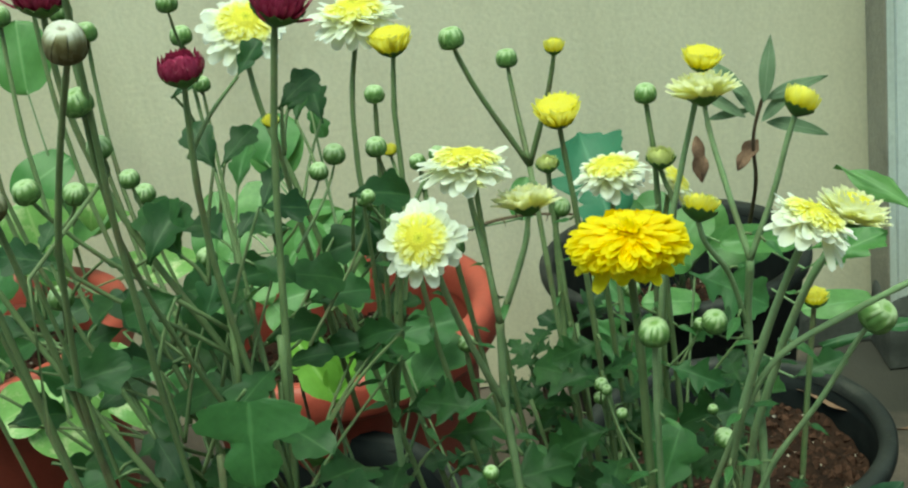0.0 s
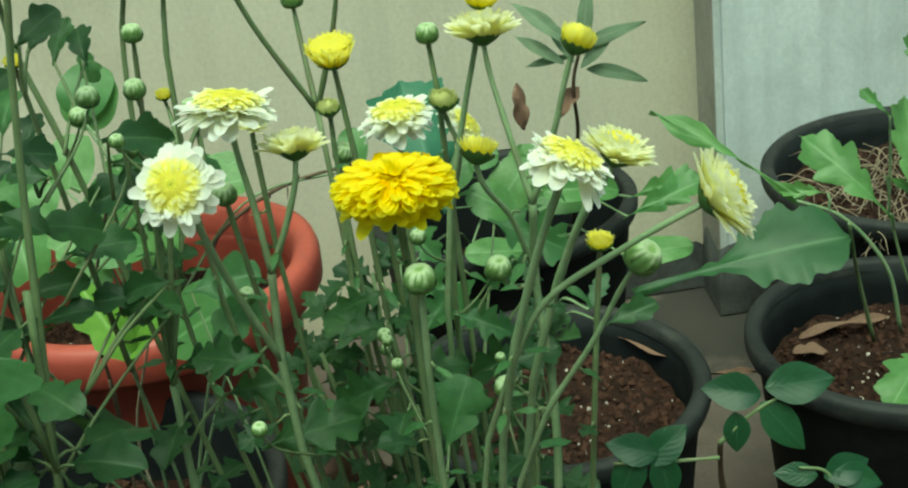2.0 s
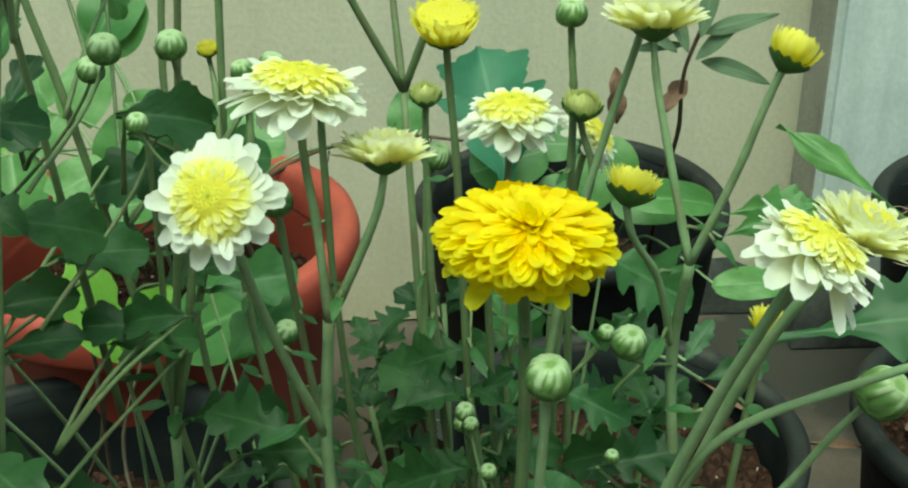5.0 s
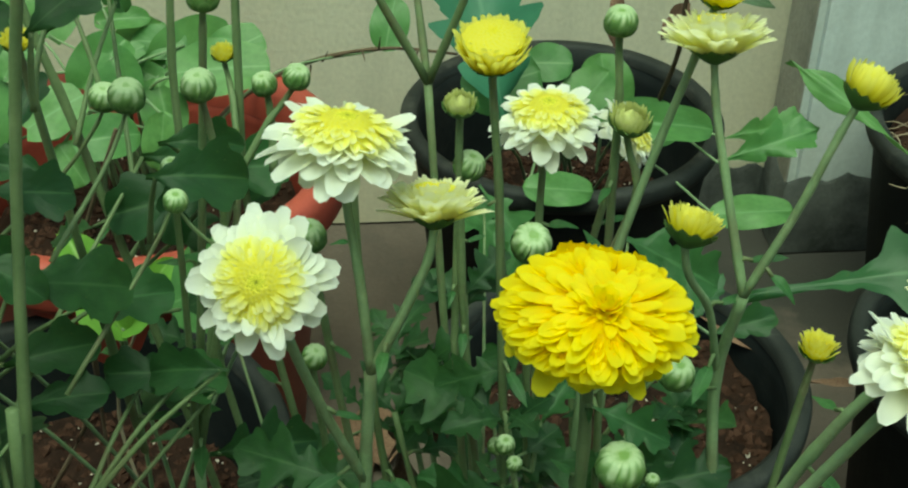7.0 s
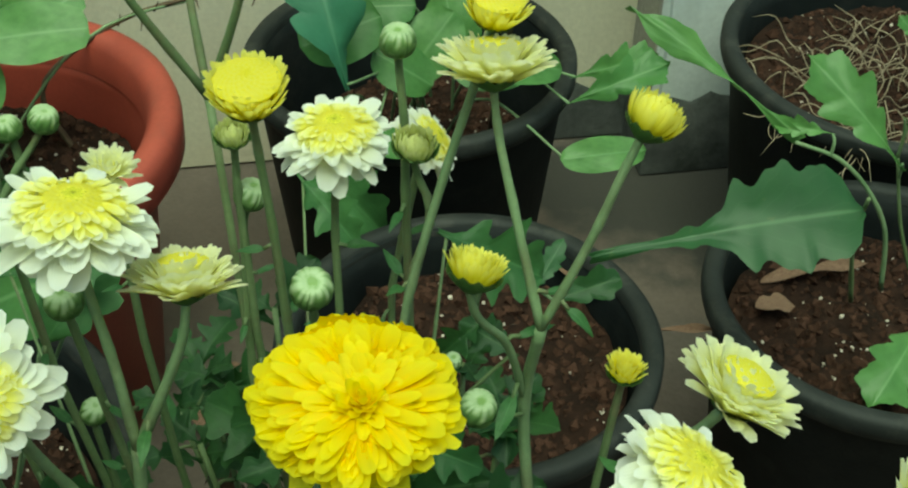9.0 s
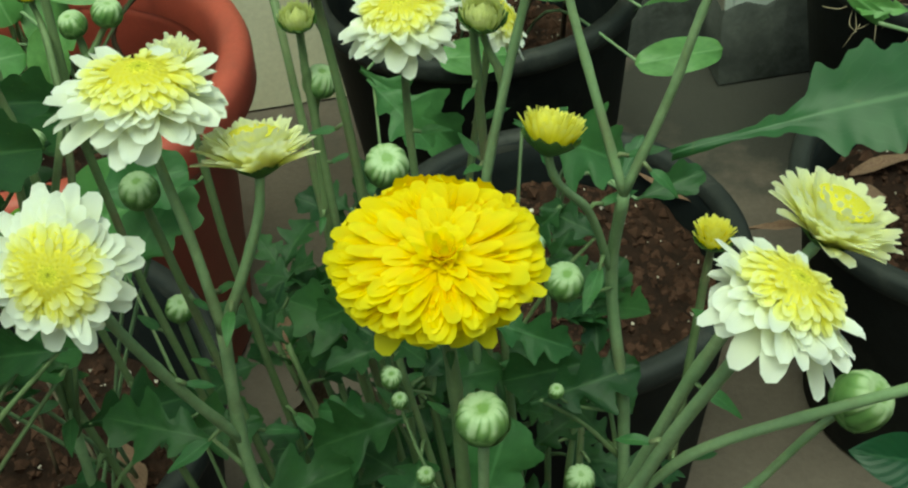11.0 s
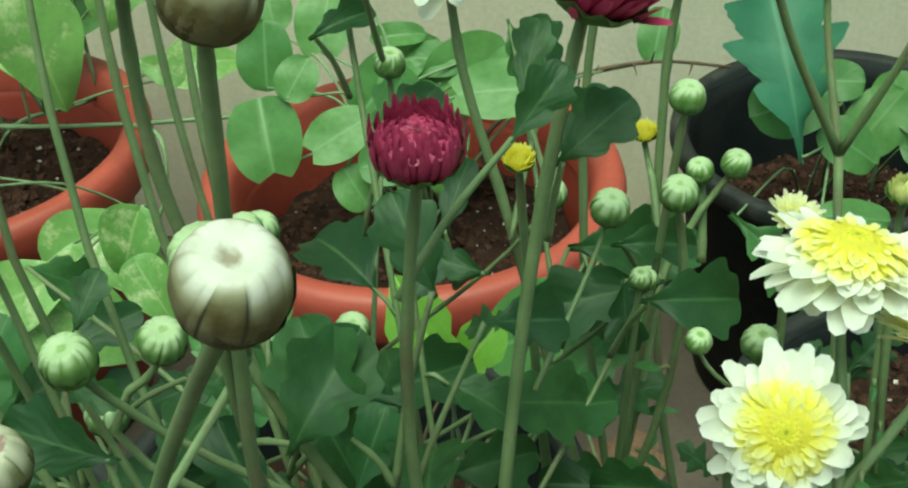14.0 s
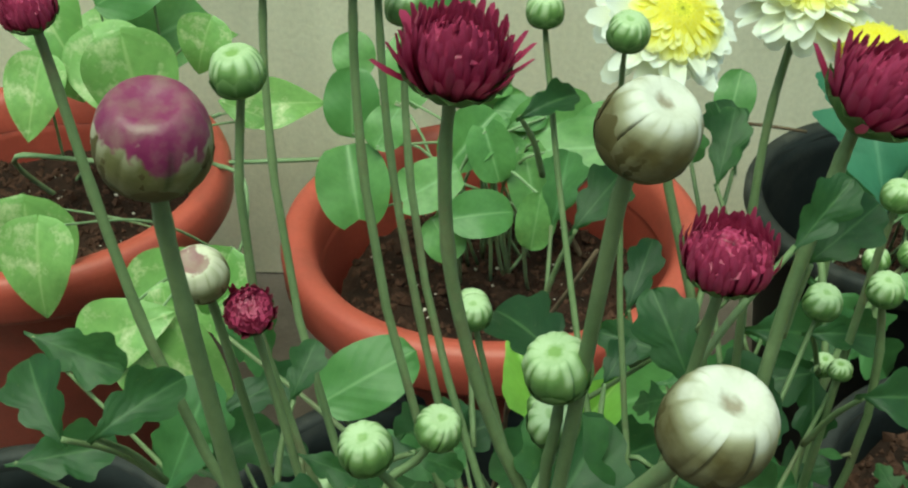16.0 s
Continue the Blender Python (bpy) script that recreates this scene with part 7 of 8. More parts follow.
# plant with twin-lobed round leaves in the red pot
orchid_tree = thing("bauhinia_seedling", (-0.290, 0.708, 0.250), "young plant with pale twin-lobed round leaves in a red pot", "plant", "potted plants")
leaf(orchid_tree, 'twin', (-0.401, 0.642, 0.347), (-0.414, 0.678, 0.401), (0.04, -0.91, 0.95), 0.90)
stem(orchid_tree, ((-0.253, 0.712, 0.250), (-0.320, 0.671, 0.362), (-0.402, 0.644, 0.349)), 0.0016, 0.0011, M_STEMP, 'leaf_stalk')
leaf(orchid_tree, 'round', (-0.388, 0.669, 0.403), (-0.368, 0.691, 0.432), (0.04, -0.91, 0.95), 1.00)
stem(orchid_tree, ((-0.252, 0.725, 0.250), (-0.313, 0.690, 0.396), (-0.387, 0.670, 0.404)), 0.0016, 0.0011, M_STEMP, 'leaf_stalk')
leaf(orchid_tree, 'twin', (-0.359, 0.611, 0.387), (-0.314, 0.629, 0.409), (0.04, -0.91, 0.95), 0.90)
stem(orchid_tree, ((-0.274, 0.685, 0.250), (-0.312, 0.642, 0.386), (-0.357, 0.612, 0.388)), 0.0016, 0.0011, M_STEMP, 'leaf_stalk')
leaf(orchid_tree, 'round', (-0.319, 0.596, 0.380), (-0.267, 0.604, 0.387), (0.04, -0.91, 0.95), 0.80)
stem(orchid_tree, ((-0.252, 0.668, 0.250), (-0.281, 0.626, 0.381), (-0.317, 0.596, 0.380)), 0.0016, 0.0011, M_STEMP, 'leaf_stalk')
leaf(orchid_tree, 'round', (-0.335, 0.609, 0.372), (-0.314, 0.591, 0.343), (0.04, -0.91, 0.95), 1.00)
stem(orchid_tree, ((-0.310, 0.703, 0.250), (-0.321, 0.650, 0.375), (-0.334, 0.608, 0.370)), 0.0016, 0.0011, M_STEMP, 'leaf_stalk')
leaf(orchid_tree, 'twin', (-0.374, 0.781, 0.388), (-0.364, 0.819, 0.442), (0.04, -0.91, 0.95), 0.90)
stem(orchid_tree, ((-0.268, 0.684, 0.250), (-0.315, 0.718, 0.387), (-0.373, 0.783, 0.390)), 0.0016, 0.0011, M_STEMP, 'leaf_stalk')
leaf(orchid_tree, 'twin', (-0.263, 0.731, 0.380), (-0.195, 0.749, 0.400), (0.04, -0.91, 0.95), 0.80)
stem(orchid_tree, ((-0.261, 0.747, 0.250), (-0.261, 0.730, 0.381), (-0.260, 0.732, 0.381)), 0.0016, 0.0011, M_STEMP, 'leaf_stalk')
leaf(orchid_tree, 'round', (-0.425, 0.837, 0.382), (-0.435, 0.863, 0.420), (0.04, -0.91, 0.95), 1.00)
stem(orchid_tree, ((-0.317, 0.716, 0.250), (-0.366, 0.761, 0.383), (-0.426, 0.838, 0.383)), 0.0016, 0.0011, M_STEMP, 'leaf_stalk')
leaf(orchid_tree, 'round', (-0.240, 0.739, 0.397), (-0.290, 0.741, 0.405), (0.04, -0.91, 0.95), 0.80)
stem(orchid_tree, ((-0.329, 0.699, 0.250), (-0.290, 0.707, 0.391), (-0.242, 0.739, 0.398)), 0.0016, 0.0011, M_STEMP, 'leaf_stalk')
leaf(orchid_tree, 'twin', (-0.321, 0.667, 0.393), (-0.286, 0.693, 0.429), (0.04, -0.91, 0.95), 0.80)
stem(orchid_tree, ((-0.326, 0.745, 0.250), (-0.324, 0.700, 0.390), (-0.320, 0.668, 0.394)), 0.0016, 0.0011, M_STEMP, 'leaf_stalk')
leaf(orchid_tree, 'twin', (-0.248, 0.646, 0.357), (-0.259, 0.674, 0.399), (0.04, -0.91, 0.95), 0.80)
stem(orchid_tree, ((-0.295, 0.744, 0.250), (-0.274, 0.690, 0.367), (-0.249, 0.647, 0.358)), 0.0016, 0.0011, M_STEMP, 'leaf_stalk')
leaf(orchid_tree, 'twin', (-0.214, 0.694, 0.402), (-0.168, 0.706, 0.424), (-0.06, -0.89, 0.97), 0.90)
stem(orchid_tree, ((-0.267, 0.737, 0.250), (-0.243, 0.708, 0.395), (-0.213, 0.695, 0.403)), 0.0016, 0.0011, M_STEMP, 'leaf_stalk')
leaf(orchid_tree, 'twin', (-0.294, 0.674, 0.422), (-0.280, 0.646, 0.387), (-0.06, -0.89, 0.97), 0.80)
stem(orchid_tree, ((-0.316, 0.674, 0.250), (-0.306, 0.663, 0.406), (-0.293, 0.672, 0.421)), 0.0016, 0.0011, M_STEMP, 'leaf_stalk')
leaf(orchid_tree, 'round', (-0.057, 0.864, 0.326), (-0.045, 0.896, 0.371), (-0.06, -0.89, 0.97), 0.80)
stem(orchid_tree, ((-0.282, 0.681, 0.250), (-0.180, 0.754, 0.349), (-0.057, 0.865, 0.328)), 0.0016, 0.0011, M_STEMP, 'leaf_stalk')
leaf(orchid_tree, 'round', (-0.307, 0.716, 0.393), (-0.275, 0.724, 0.407), (-0.06, -0.89, 0.97), 0.70)
stem(orchid_tree, ((-0.271, 0.701, 0.250), (-0.287, 0.698, 0.389), (-0.305, 0.716, 0.393)), 0.0016, 0.0011, M_STEMP, 'leaf_stalk')
leaf(orchid_tree, 'round', (-0.321, 0.750, 0.417), (-0.273, 0.750, 0.425), (-0.06, -0.89, 0.97), 0.50)
stem(orchid_tree, ((-0.288, 0.743, 0.250), (-0.302, 0.736, 0.404), (-0.319, 0.750, 0.418)), 0.0016, 0.0011, M_STEMP, 'leaf_stalk')
leaf(orchid_tree, 'round', (-0.287, 0.727, 0.384), (-0.252, 0.713, 0.368), (-0.06, -0.89, 0.97), 0.60)
stem(orchid_tree, ((-0.288, 0.677, 0.250), (-0.287, 0.689, 0.383), (-0.285, 0.727, 0.384)), 0.0016, 0.0011, M_STEMP, 'leaf_stalk')
leaf(orchid_tree, 'round', (-0.364, 0.671, 0.382), (-0.346, 0.649, 0.355), (-0.06, -0.89, 0.97), 0.80)
stem(orchid_tree, ((-0.317, 0.712, 0.250), (-0.338, 0.683, 0.381), (-0.363, 0.670, 0.381)), 0.0016, 0.0011, M_STEMP, 'leaf_stalk')
leaf(orchid_tree, 'round', (-0.353, 0.837, 0.438), (-0.332, 0.863, 0.498), (0.04, -0.98, 0.82), 1.00)
stem(orchid_tree, ((-0.288, 0.719, 0.250), (-0.317, 0.762, 0.418), (-0.352, 0.838, 0.440)), 0.0016, 0.0011, M_STEMP, 'leaf_stalk')
leaf(orchid_tree, 'round', (-0.307, 0.738, 0.360), (-0.263, 0.762, 0.411), (0.04, -0.98, 0.82), 0.90)
stem(orchid_tree, ((-0.298, 0.720, 0.250), (-0.301, 0.718, 0.369), (-0.305, 0.739, 0.362)), 0.0016, 0.0011, M_STEMP, 'leaf_stalk')
leaf(orchid_tree, 'round', (-0.245, 0.610, 0.399), (-0.252, 0.590, 0.354), (0.04, -0.98, 0.82), 0.80)
stem(orchid_tree, ((-0.298, 0.718, 0.250), (-0.274, 0.659, 0.391), (-0.245, 0.609, 0.397)), 0.0016, 0.0011, M_STEMP, 'leaf_stalk')
leaf(orchid_tree, 'round', (-0.360, 0.838, 0.456), (-0.328, 0.862, 0.508), (-0.03, -0.97, 0.85), 1.00)
stem(orchid_tree, ((-0.269, 0.682, 0.250), (-0.309, 0.743, 0.429), (-0.358, 0.839, 0.458)), 0.0016, 0.0011, M_STEMP, 'leaf_stalk')
leaf(orchid_tree, 'round', (-0.418, 0.736, 0.375), (-0.419, 0.764, 0.432), (-0.03, -0.97, 0.85), 0.90)
stem(orchid_tree, ((-0.300, 0.708, 0.250), (-0.353, 0.711, 0.379), (-0.418, 0.737, 0.377)), 0.0016, 0.0011, M_STEMP, 'leaf_stalk')
leaf(orchid_tree, 'twin', (-0.241, 0.662, 0.409), (-0.160, 0.658, 0.419), (-0.09, -0.85, 1.02), 0.70)
stem(orchid_tree, ((-0.275, 0.688, 0.250), (-0.258, 0.666, 0.399), (-0.238, 0.661, 0.409)), 0.0016, 0.0011, M_STEMP, 'leaf_stalk')
lime_shoot = thing("climber_seedling", (-0.250, 0.345, 0.165), "thin seedling with two fresh lime-green leaves", "plant", "potted plants")
leaf(lime_shoot, 'lime', (-0.226, 0.281, 0.427), (-0.262, 0.311, 0.488), (-0.03, -0.97, 0.85), 0.52)
stem(lime_shoot, ((-0.246, 0.355, 0.165), (-0.236, 0.321, 0.322), (-0.227, 0.282, 0.433)), 0.0016, 0.0011, M_STEMP, 'leaf_stalk')
leaf(lime_shoot, 'lime', (-0.232, 0.282, 0.427), (-0.196, 0.300, 0.472), (-0.03, -0.97, 0.85), 0.55)
stem(lime_shoot, ((-0.218, 0.334, 0.165), (-0.226, 0.312, 0.324), (-0.232, 0.283, 0.435)), 0.0016, 0.0011, M_STEMP, 'leaf_stalk')
leaf(lime_shoot, 'mump', (-0.166, 0.290, 0.415), (-0.126, 0.310, 0.461), (-0.03, -0.97, 0.85), 1.10)
stem(lime_shoot, ((-0.239, 0.320, 0.165), (-0.198, 0.310, 0.314), (-0.165, 0.291, 0.417)), 0.0016, 0.0011, M_STEMP, 'leaf_stalk')
leaf(lime_shoot, 'round', (-0.135, 0.343, 0.432), (-0.214, 0.337, 0.412), (-0.09, -0.85, 1.02), 0.80)
stem(lime_shoot, ((-0.250, 0.320, 0.165), (-0.188, 0.339, 0.321), (-0.138, 0.343, 0.431)), 0.0016, 0.0011, M_STEMP, 'leaf_stalk')
leaf(lime_shoot, 'mump', (-0.287, 0.206, 0.510), (-0.334, 0.194, 0.498), (0.05, -0.90, 0.97), 0.80)
stem(lime_shoot, ((-0.217, 0.340, 0.165), (-0.257, 0.272, 0.365), (-0.289, 0.206, 0.510)), 0.0016, 0.0011, M_STEMP, 'leaf_stalk')
leaf(lime_shoot, 'round', (-0.364, 0.240, 0.496), (-0.314, 0.260, 0.520), (0.04, -0.91, 0.95), 0.80)
stem(lime_shoot, ((-0.224, 0.338, 0.165), (-0.300, 0.291, 0.358), (-0.362, 0.241, 0.497)), 0.0016, 0.0011, M_STEMP, 'leaf_stalk')
stem(lime_shoot, ((-0.330, 0.360, 0.200), (-0.274, 0.360, 0.313), (-0.260, 0.330, 0.445), (-0.216, 0.300, 0.561)), 0.0018, 0.0012, M_BROWN)
stem(lime_shoot, ((-0.270, 0.330, 0.200), (-0.270, 0.350, 0.285), (-0.262, 0.330, 0.384)), 0.0014, 0.0010, M_BROWN)
stem(lime_shoot, ((-0.240, 0.330, 0.200), (-0.258, 0.350, 0.301), (-0.220, 0.330, 0.421)), 0.0014, 0.0010, M_STRAW)

# variegated vine in the other red pot
vine = thing("pothos_vine", (-0.745, 0.820, 0.240), "trailing vine with yellow-marbled heart-shaped leaves", "plant", "potted plants")
stem(vine, ((-0.720, 0.800, 0.240), (-0.742, 0.740, 0.342), (-0.665, 0.740, 0.339), (-0.584, 0.760, 0.327), (-0.457, 0.800, 0.311)), 0.0026, 0.0020, M_STEMP)
stem(vine, ((-0.561, 0.760, 0.328), (-0.520, 0.720, 0.334), (-0.519, 0.700, 0.290), (-0.529, 0.690, 0.264)), 0.0022, 0.0016, M_STEMP)
stem(vine, ((-0.740, 0.820, 0.240), (-0.684, 0.800, 0.309), (-0.641, 0.850, 0.299), (-0.578, 0.880, 0.315)), 0.0024, 0.0018, M_STEMP)
leaf(vine, 'pothos', (-0.642, 0.542, 0.402), (-0.640, 0.498, 0.339), (0.04, -0.91, 0.95), 0.90)
stem(vine, ((-0.529, 0.690, 0.264), (-0.580, 0.622, 0.352), (-0.641, 0.540, 0.400)), 0.0014, 0.0010, M_STEMP, 'leaf_stalk')
leaf(vine, 'pothos', (-0.723, 0.802, 0.494), (-0.674, 0.758, 0.426), (0.04, -0.91, 0.95), 0.90)
stem(vine, ((-0.706, 0.808, 0.281), (-0.713, 0.804, 0.416), (-0.722, 0.800, 0.491)), 0.0014, 0.0010, M_STEMP, 'leaf_stalk')
leaf(vine, 'pothos', (-0.645, 0.893, 0.387), (-0.559, 0.907, 0.399), (0.04, -0.91, 0.95), 0.70)
stem(vine, ((-0.622, 0.859, 0.304), (-0.631, 0.874, 0.360), (-0.642, 0.894, 0.387)), 0.0014, 0.0010, M_STEMP, 'leaf_stalk')
leaf(vine, 'pothos', (-0.552, 0.894, 0.313), (-0.475, 0.906, 0.324), (0.04, -0.91, 0.95), 0.80)
stem(vine, ((-0.634, 0.853, 0.301), (-0.596, 0.871, 0.313), (-0.549, 0.895, 0.313)), 0.0014, 0.0010, M_STEMP, 'leaf_stalk')
leaf(vine, 'pothos', (-0.698, 0.742, 0.446), (-0.710, 0.698, 0.383), (0.04, -0.91, 0.95), 0.90)
stem(vine, ((-0.696, 0.740, 0.340), (-0.697, 0.739, 0.408), (-0.698, 0.740, 0.444)), 0.0014, 0.0010, M_STEMP, 'leaf_stalk')
leaf(vine, 'pothos', (-0.548, 0.536, 0.346), (-0.536, 0.504, 0.297), (0.04, -0.91, 0.95), 0.70)
stem(vine, ((-0.529, 0.690, 0.264), (-0.537, 0.619, 0.318), (-0.547, 0.535, 0.344)), 0.0014, 0.0010, M_STEMP, 'leaf_stalk')
leaf(vine, 'pothos', (-0.583, 0.566, 0.309), (-0.507, 0.594, 0.342), (0.05, -0.90, 0.97), 0.80)
stem(vine, ((-0.529, 0.690, 0.264), (-0.552, 0.634, 0.297), (-0.580, 0.567, 0.311)), 0.0014, 0.0010, M_STEMP, 'leaf_stalk')
leaf(vine, 'pothos', (-0.654, 0.765, 0.460), (-0.603, 0.715, 0.385), (0.05, -0.90, 0.97), 0.90)
stem(vine, ((-0.649, 0.744, 0.337), (-0.650, 0.752, 0.415), (-0.652, 0.763, 0.457)), 0.0014, 0.0010, M_STEMP, 'leaf_stalk')
leaf(vine, 'pothos', (-0.528, 0.550, 0.336), (-0.463, 0.530, 0.302), (0.05, -0.90, 0.97), 0.80)
stem(vine, ((-0.529, 0.690, 0.264), (-0.527, 0.626, 0.312), (-0.525, 0.549, 0.334)), 0.0014, 0.0010, M_STEMP, 'leaf_stalk')
leaf(vine, 'pothos', (-0.547, 0.508, 0.318), (-0.492, 0.492, 0.289), (0.05, -0.90, 0.97), 0.80)
stem(vine, ((-0.529, 0.690, 0.264), (-0.536, 0.607, 0.300), (-0.545, 0.508, 0.317)), 0.0014, 0.0010, M_STEMP, 'leaf_stalk')
leaf(vine, 'pothos', (-0.491, 0.514, 0.349), (-0.461, 0.486, 0.306), (0.05, -0.91, 0.96), 0.80)
stem(vine, ((-0.529, 0.690, 0.264), (-0.512, 0.609, 0.319), (-0.490, 0.513, 0.347)), 0.0014, 0.0010, M_STEMP, 'leaf_stalk')
leaf(vine, 'pothos', (-0.713, 0.866, 0.396), (-0.639, 0.894, 0.431), (0.04, -0.91, 0.95), 0.80)
stem(vine, ((-0.666, 0.820, 0.305), (-0.686, 0.840, 0.366), (-0.710, 0.867, 0.398)), 0.0014, 0.0010, M_STEMP, 'leaf_stalk')
leaf(vine, 'round', (-0.670, 0.868, 0.383), (-0.589, 0.892, 0.428), (0.04, -0.98, 0.82), 0.90)
stem(vine, ((-0.645, 0.845, 0.300), (-0.654, 0.855, 0.356), (-0.666, 0.869, 0.384)), 0.0014, 0.0010, M_STEMP, 'leaf_stalk')
leaf(vine, 'round', (-0.638, 0.882, 0.573), (-0.642, 0.918, 0.657), (0.04, -0.98, 0.82), 0.90)
stem(vine, ((-0.622, 0.859, 0.304), (-0.629, 0.869, 0.477), (-0.638, 0.883, 0.576)), 0.0014, 0.0010, M_STEMP, 'leaf_stalk')
leaf(vine, 'round', (-0.675, 0.839, 0.453), (-0.603, 0.861, 0.494), (0.04, -0.98, 0.82), 0.90)
stem(vine, ((-0.662, 0.825, 0.304), (-0.667, 0.831, 0.402), (-0.672, 0.840, 0.455)), 0.0014, 0.0010, M_STEMP, 'leaf_stalk')
leaf(vine, 'pothos', (-0.547, 0.459, 0.361), (-0.475, 0.441, 0.308), (0.04, -0.98, 0.82), 0.90)
stem(vine, ((-0.529, 0.690, 0.264), (-0.536, 0.585, 0.327), (-0.544, 0.459, 0.359)), 0.0014, 0.0010, M_STEMP, 'leaf_stalk')
leaf(vine, 'pothos', (-0.581, 0.443, 0.361), (-0.514, 0.457, 0.385), (0.04, -0.98, 0.82), 0.90)
stem(vine, ((-0.529, 0.690, 0.264), (-0.551, 0.578, 0.329), (-0.579, 0.443, 0.362)), 0.0014, 0.0010, M_STEMP, 'leaf_stalk')
# pale vine leaves hanging over the rim of the far pot
leaf(vine, 'pothos', (-0.605, 0.700, 0.489), (-0.585, 0.670, 0.390), (0.05, -0.95, 0.88), 1.00)
stem(vine, ((-0.666, 0.820, 0.305), (-0.635, 0.760, 0.415), (-0.605, 0.700, 0.489)), 0.0014, 0.0010, M_STEMP, 'leaf_stalk')
leaf(vine, 'pothos', (-0.537, 0.740, 0.487), (-0.554, 0.720, 0.443), (0.05, -0.95, 0.88), 1.10)
stem(vine, ((-0.666, 0.820, 0.305), (-0.602, 0.780, 0.414), (-0.537, 0.740, 0.487)), 0.0014, 0.0010, M_STEMP, 'leaf_stalk')
leaf(vine, 'pothos', (-0.514, 0.800, 0.356), (-0.557, 0.800, 0.375), (0.05, -0.95, 0.88), 0.80)
stem(vine, ((-0.666, 0.820, 0.305), (-0.590, 0.810, 0.336), (-0.514, 0.800, 0.356)), 0.0014, 0.0010, M_STEMP, 'leaf_stalk')
leaf(vine, 'pothos', (-0.677, 0.600, 0.382), (-0.675, 0.570, 0.282), (0.05, -0.95, 0.88), 1.05)
stem(vine, ((-0.529, 0.690, 0.264), (-0.603, 0.645, 0.335), (-0.677, 0.600, 0.382)), 0.0014, 0.0010, M_STEMP, 'leaf_stalk')
leaf(vine, 'pothos', (-0.493, 0.550, 0.372), (-0.514, 0.520, 0.318), (0.05, -0.95, 0.88), 0.90)
stem(vine, ((-0.529, 0.690, 0.264), (-0.511, 0.620, 0.329), (-0.493, 0.550, 0.372)), 0.0014, 0.0010, M_STEMP, 'leaf_stalk')
leaf(vine, 'pothos', (-0.709, 0.800, 0.436), (-0.682, 0.780, 0.379), (0.05, -0.95, 0.88), 1.00)
stem(vine, ((-0.666, 0.820, 0.305), (-0.688, 0.810, 0.384), (-0.709, 0.800, 0.436)), 0.0014, 0.0010, M_STEMP, 'leaf_stalk')

# plants in the pot by the wall
wall_plant = thing("leafy_seedling", (0.135, 0.838, 0.155), "round-leaved seedlings with one big bluish lobed leaf", "plant", "potted plants")
leaf(wall_plant, 'round', (0.148, 0.760, 0.368), (0.157, 0.720, 0.315), (-0.06, -0.89, 0.97), 0.95)
stem(wall_plant, ((0.167, 0.830, 0.155), (0.159, 0.788, 0.336), (0.148, 0.758, 0.366)), 0.0016, 0.0011, M_STEMP, 'leaf_stalk')
leaf(wall_plant, 'round', (0.157, 0.663, 0.347), (0.239, 0.657, 0.348), (-0.06, -0.89, 0.97), 0.45)
stem(wall_plant, ((0.121, 0.844, 0.155), (0.139, 0.752, 0.324), (0.160, 0.663, 0.347)), 0.0016, 0.0011, M_STEMP, 'leaf_stalk')
leaf(wall_plant, 'lettuce', (0.241, 0.654, 0.307), (0.340, 0.666, 0.337), (-0.06, -0.89, 0.97), 0.70)
stem(wall_plant, ((0.163, 0.867, 0.155), (0.200, 0.761, 0.300), (0.245, 0.654, 0.308)), 0.0016, 0.0011, M_STEMP, 'leaf_stalk')
leaf(wall_plant, 'round', (0.228, 0.601, 0.286), (0.304, 0.599, 0.292), (-0.06, -0.89, 0.97), 0.50)
stem(wall_plant, ((0.143, 0.805, 0.155), (0.182, 0.703, 0.286), (0.231, 0.601, 0.286)), 0.0016, 0.0011, M_STEMP, 'leaf_stalk')
leaf(wall_plant, 'blue', (0.045, 0.634, 0.355), (0.020, 0.690, 0.492), (-0.06, -0.89, 0.97), 0.85)
stem(wall_plant, ((0.143, 0.818, 0.155), (0.100, 0.740, 0.300), (0.046, 0.636, 0.358)), 0.0016, 0.0011, M_STEMP, 'leaf_stalk')
leaf(wall_plant, 'round', (0.075, 0.742, 0.370), (0.118, 0.738, 0.371), (-0.06, -0.89, 0.97), 1.00)
stem(wall_plant, ((0.154, 0.870, 0.155), (0.119, 0.802, 0.339), (0.077, 0.742, 0.370)), 0.0016, 0.0011, M_STEMP, 'leaf_stalk')
leaf(wall_plant, 'round', (0.106, 0.709, 0.315), (0.152, 0.731, 0.366), (-0.03, -0.97, 0.85), 0.90)
stem(wall_plant, ((0.136, 0.846, 0.155), (0.124, 0.775, 0.305), (0.108, 0.709, 0.317)), 0.0016, 0.0011, M_STEMP, 'leaf_stalk')
leaf(wall_plant, 'round', (0.148, 0.701, 0.324), (0.220, 0.699, 0.327), (-0.03, -0.97, 0.85), 0.70)
stem(wall_plant, ((0.100, 0.841, 0.155), (0.123, 0.768, 0.310), (0.151, 0.701, 0.324)), 0.0016, 0.0011, M_STEMP, 'leaf_stalk')
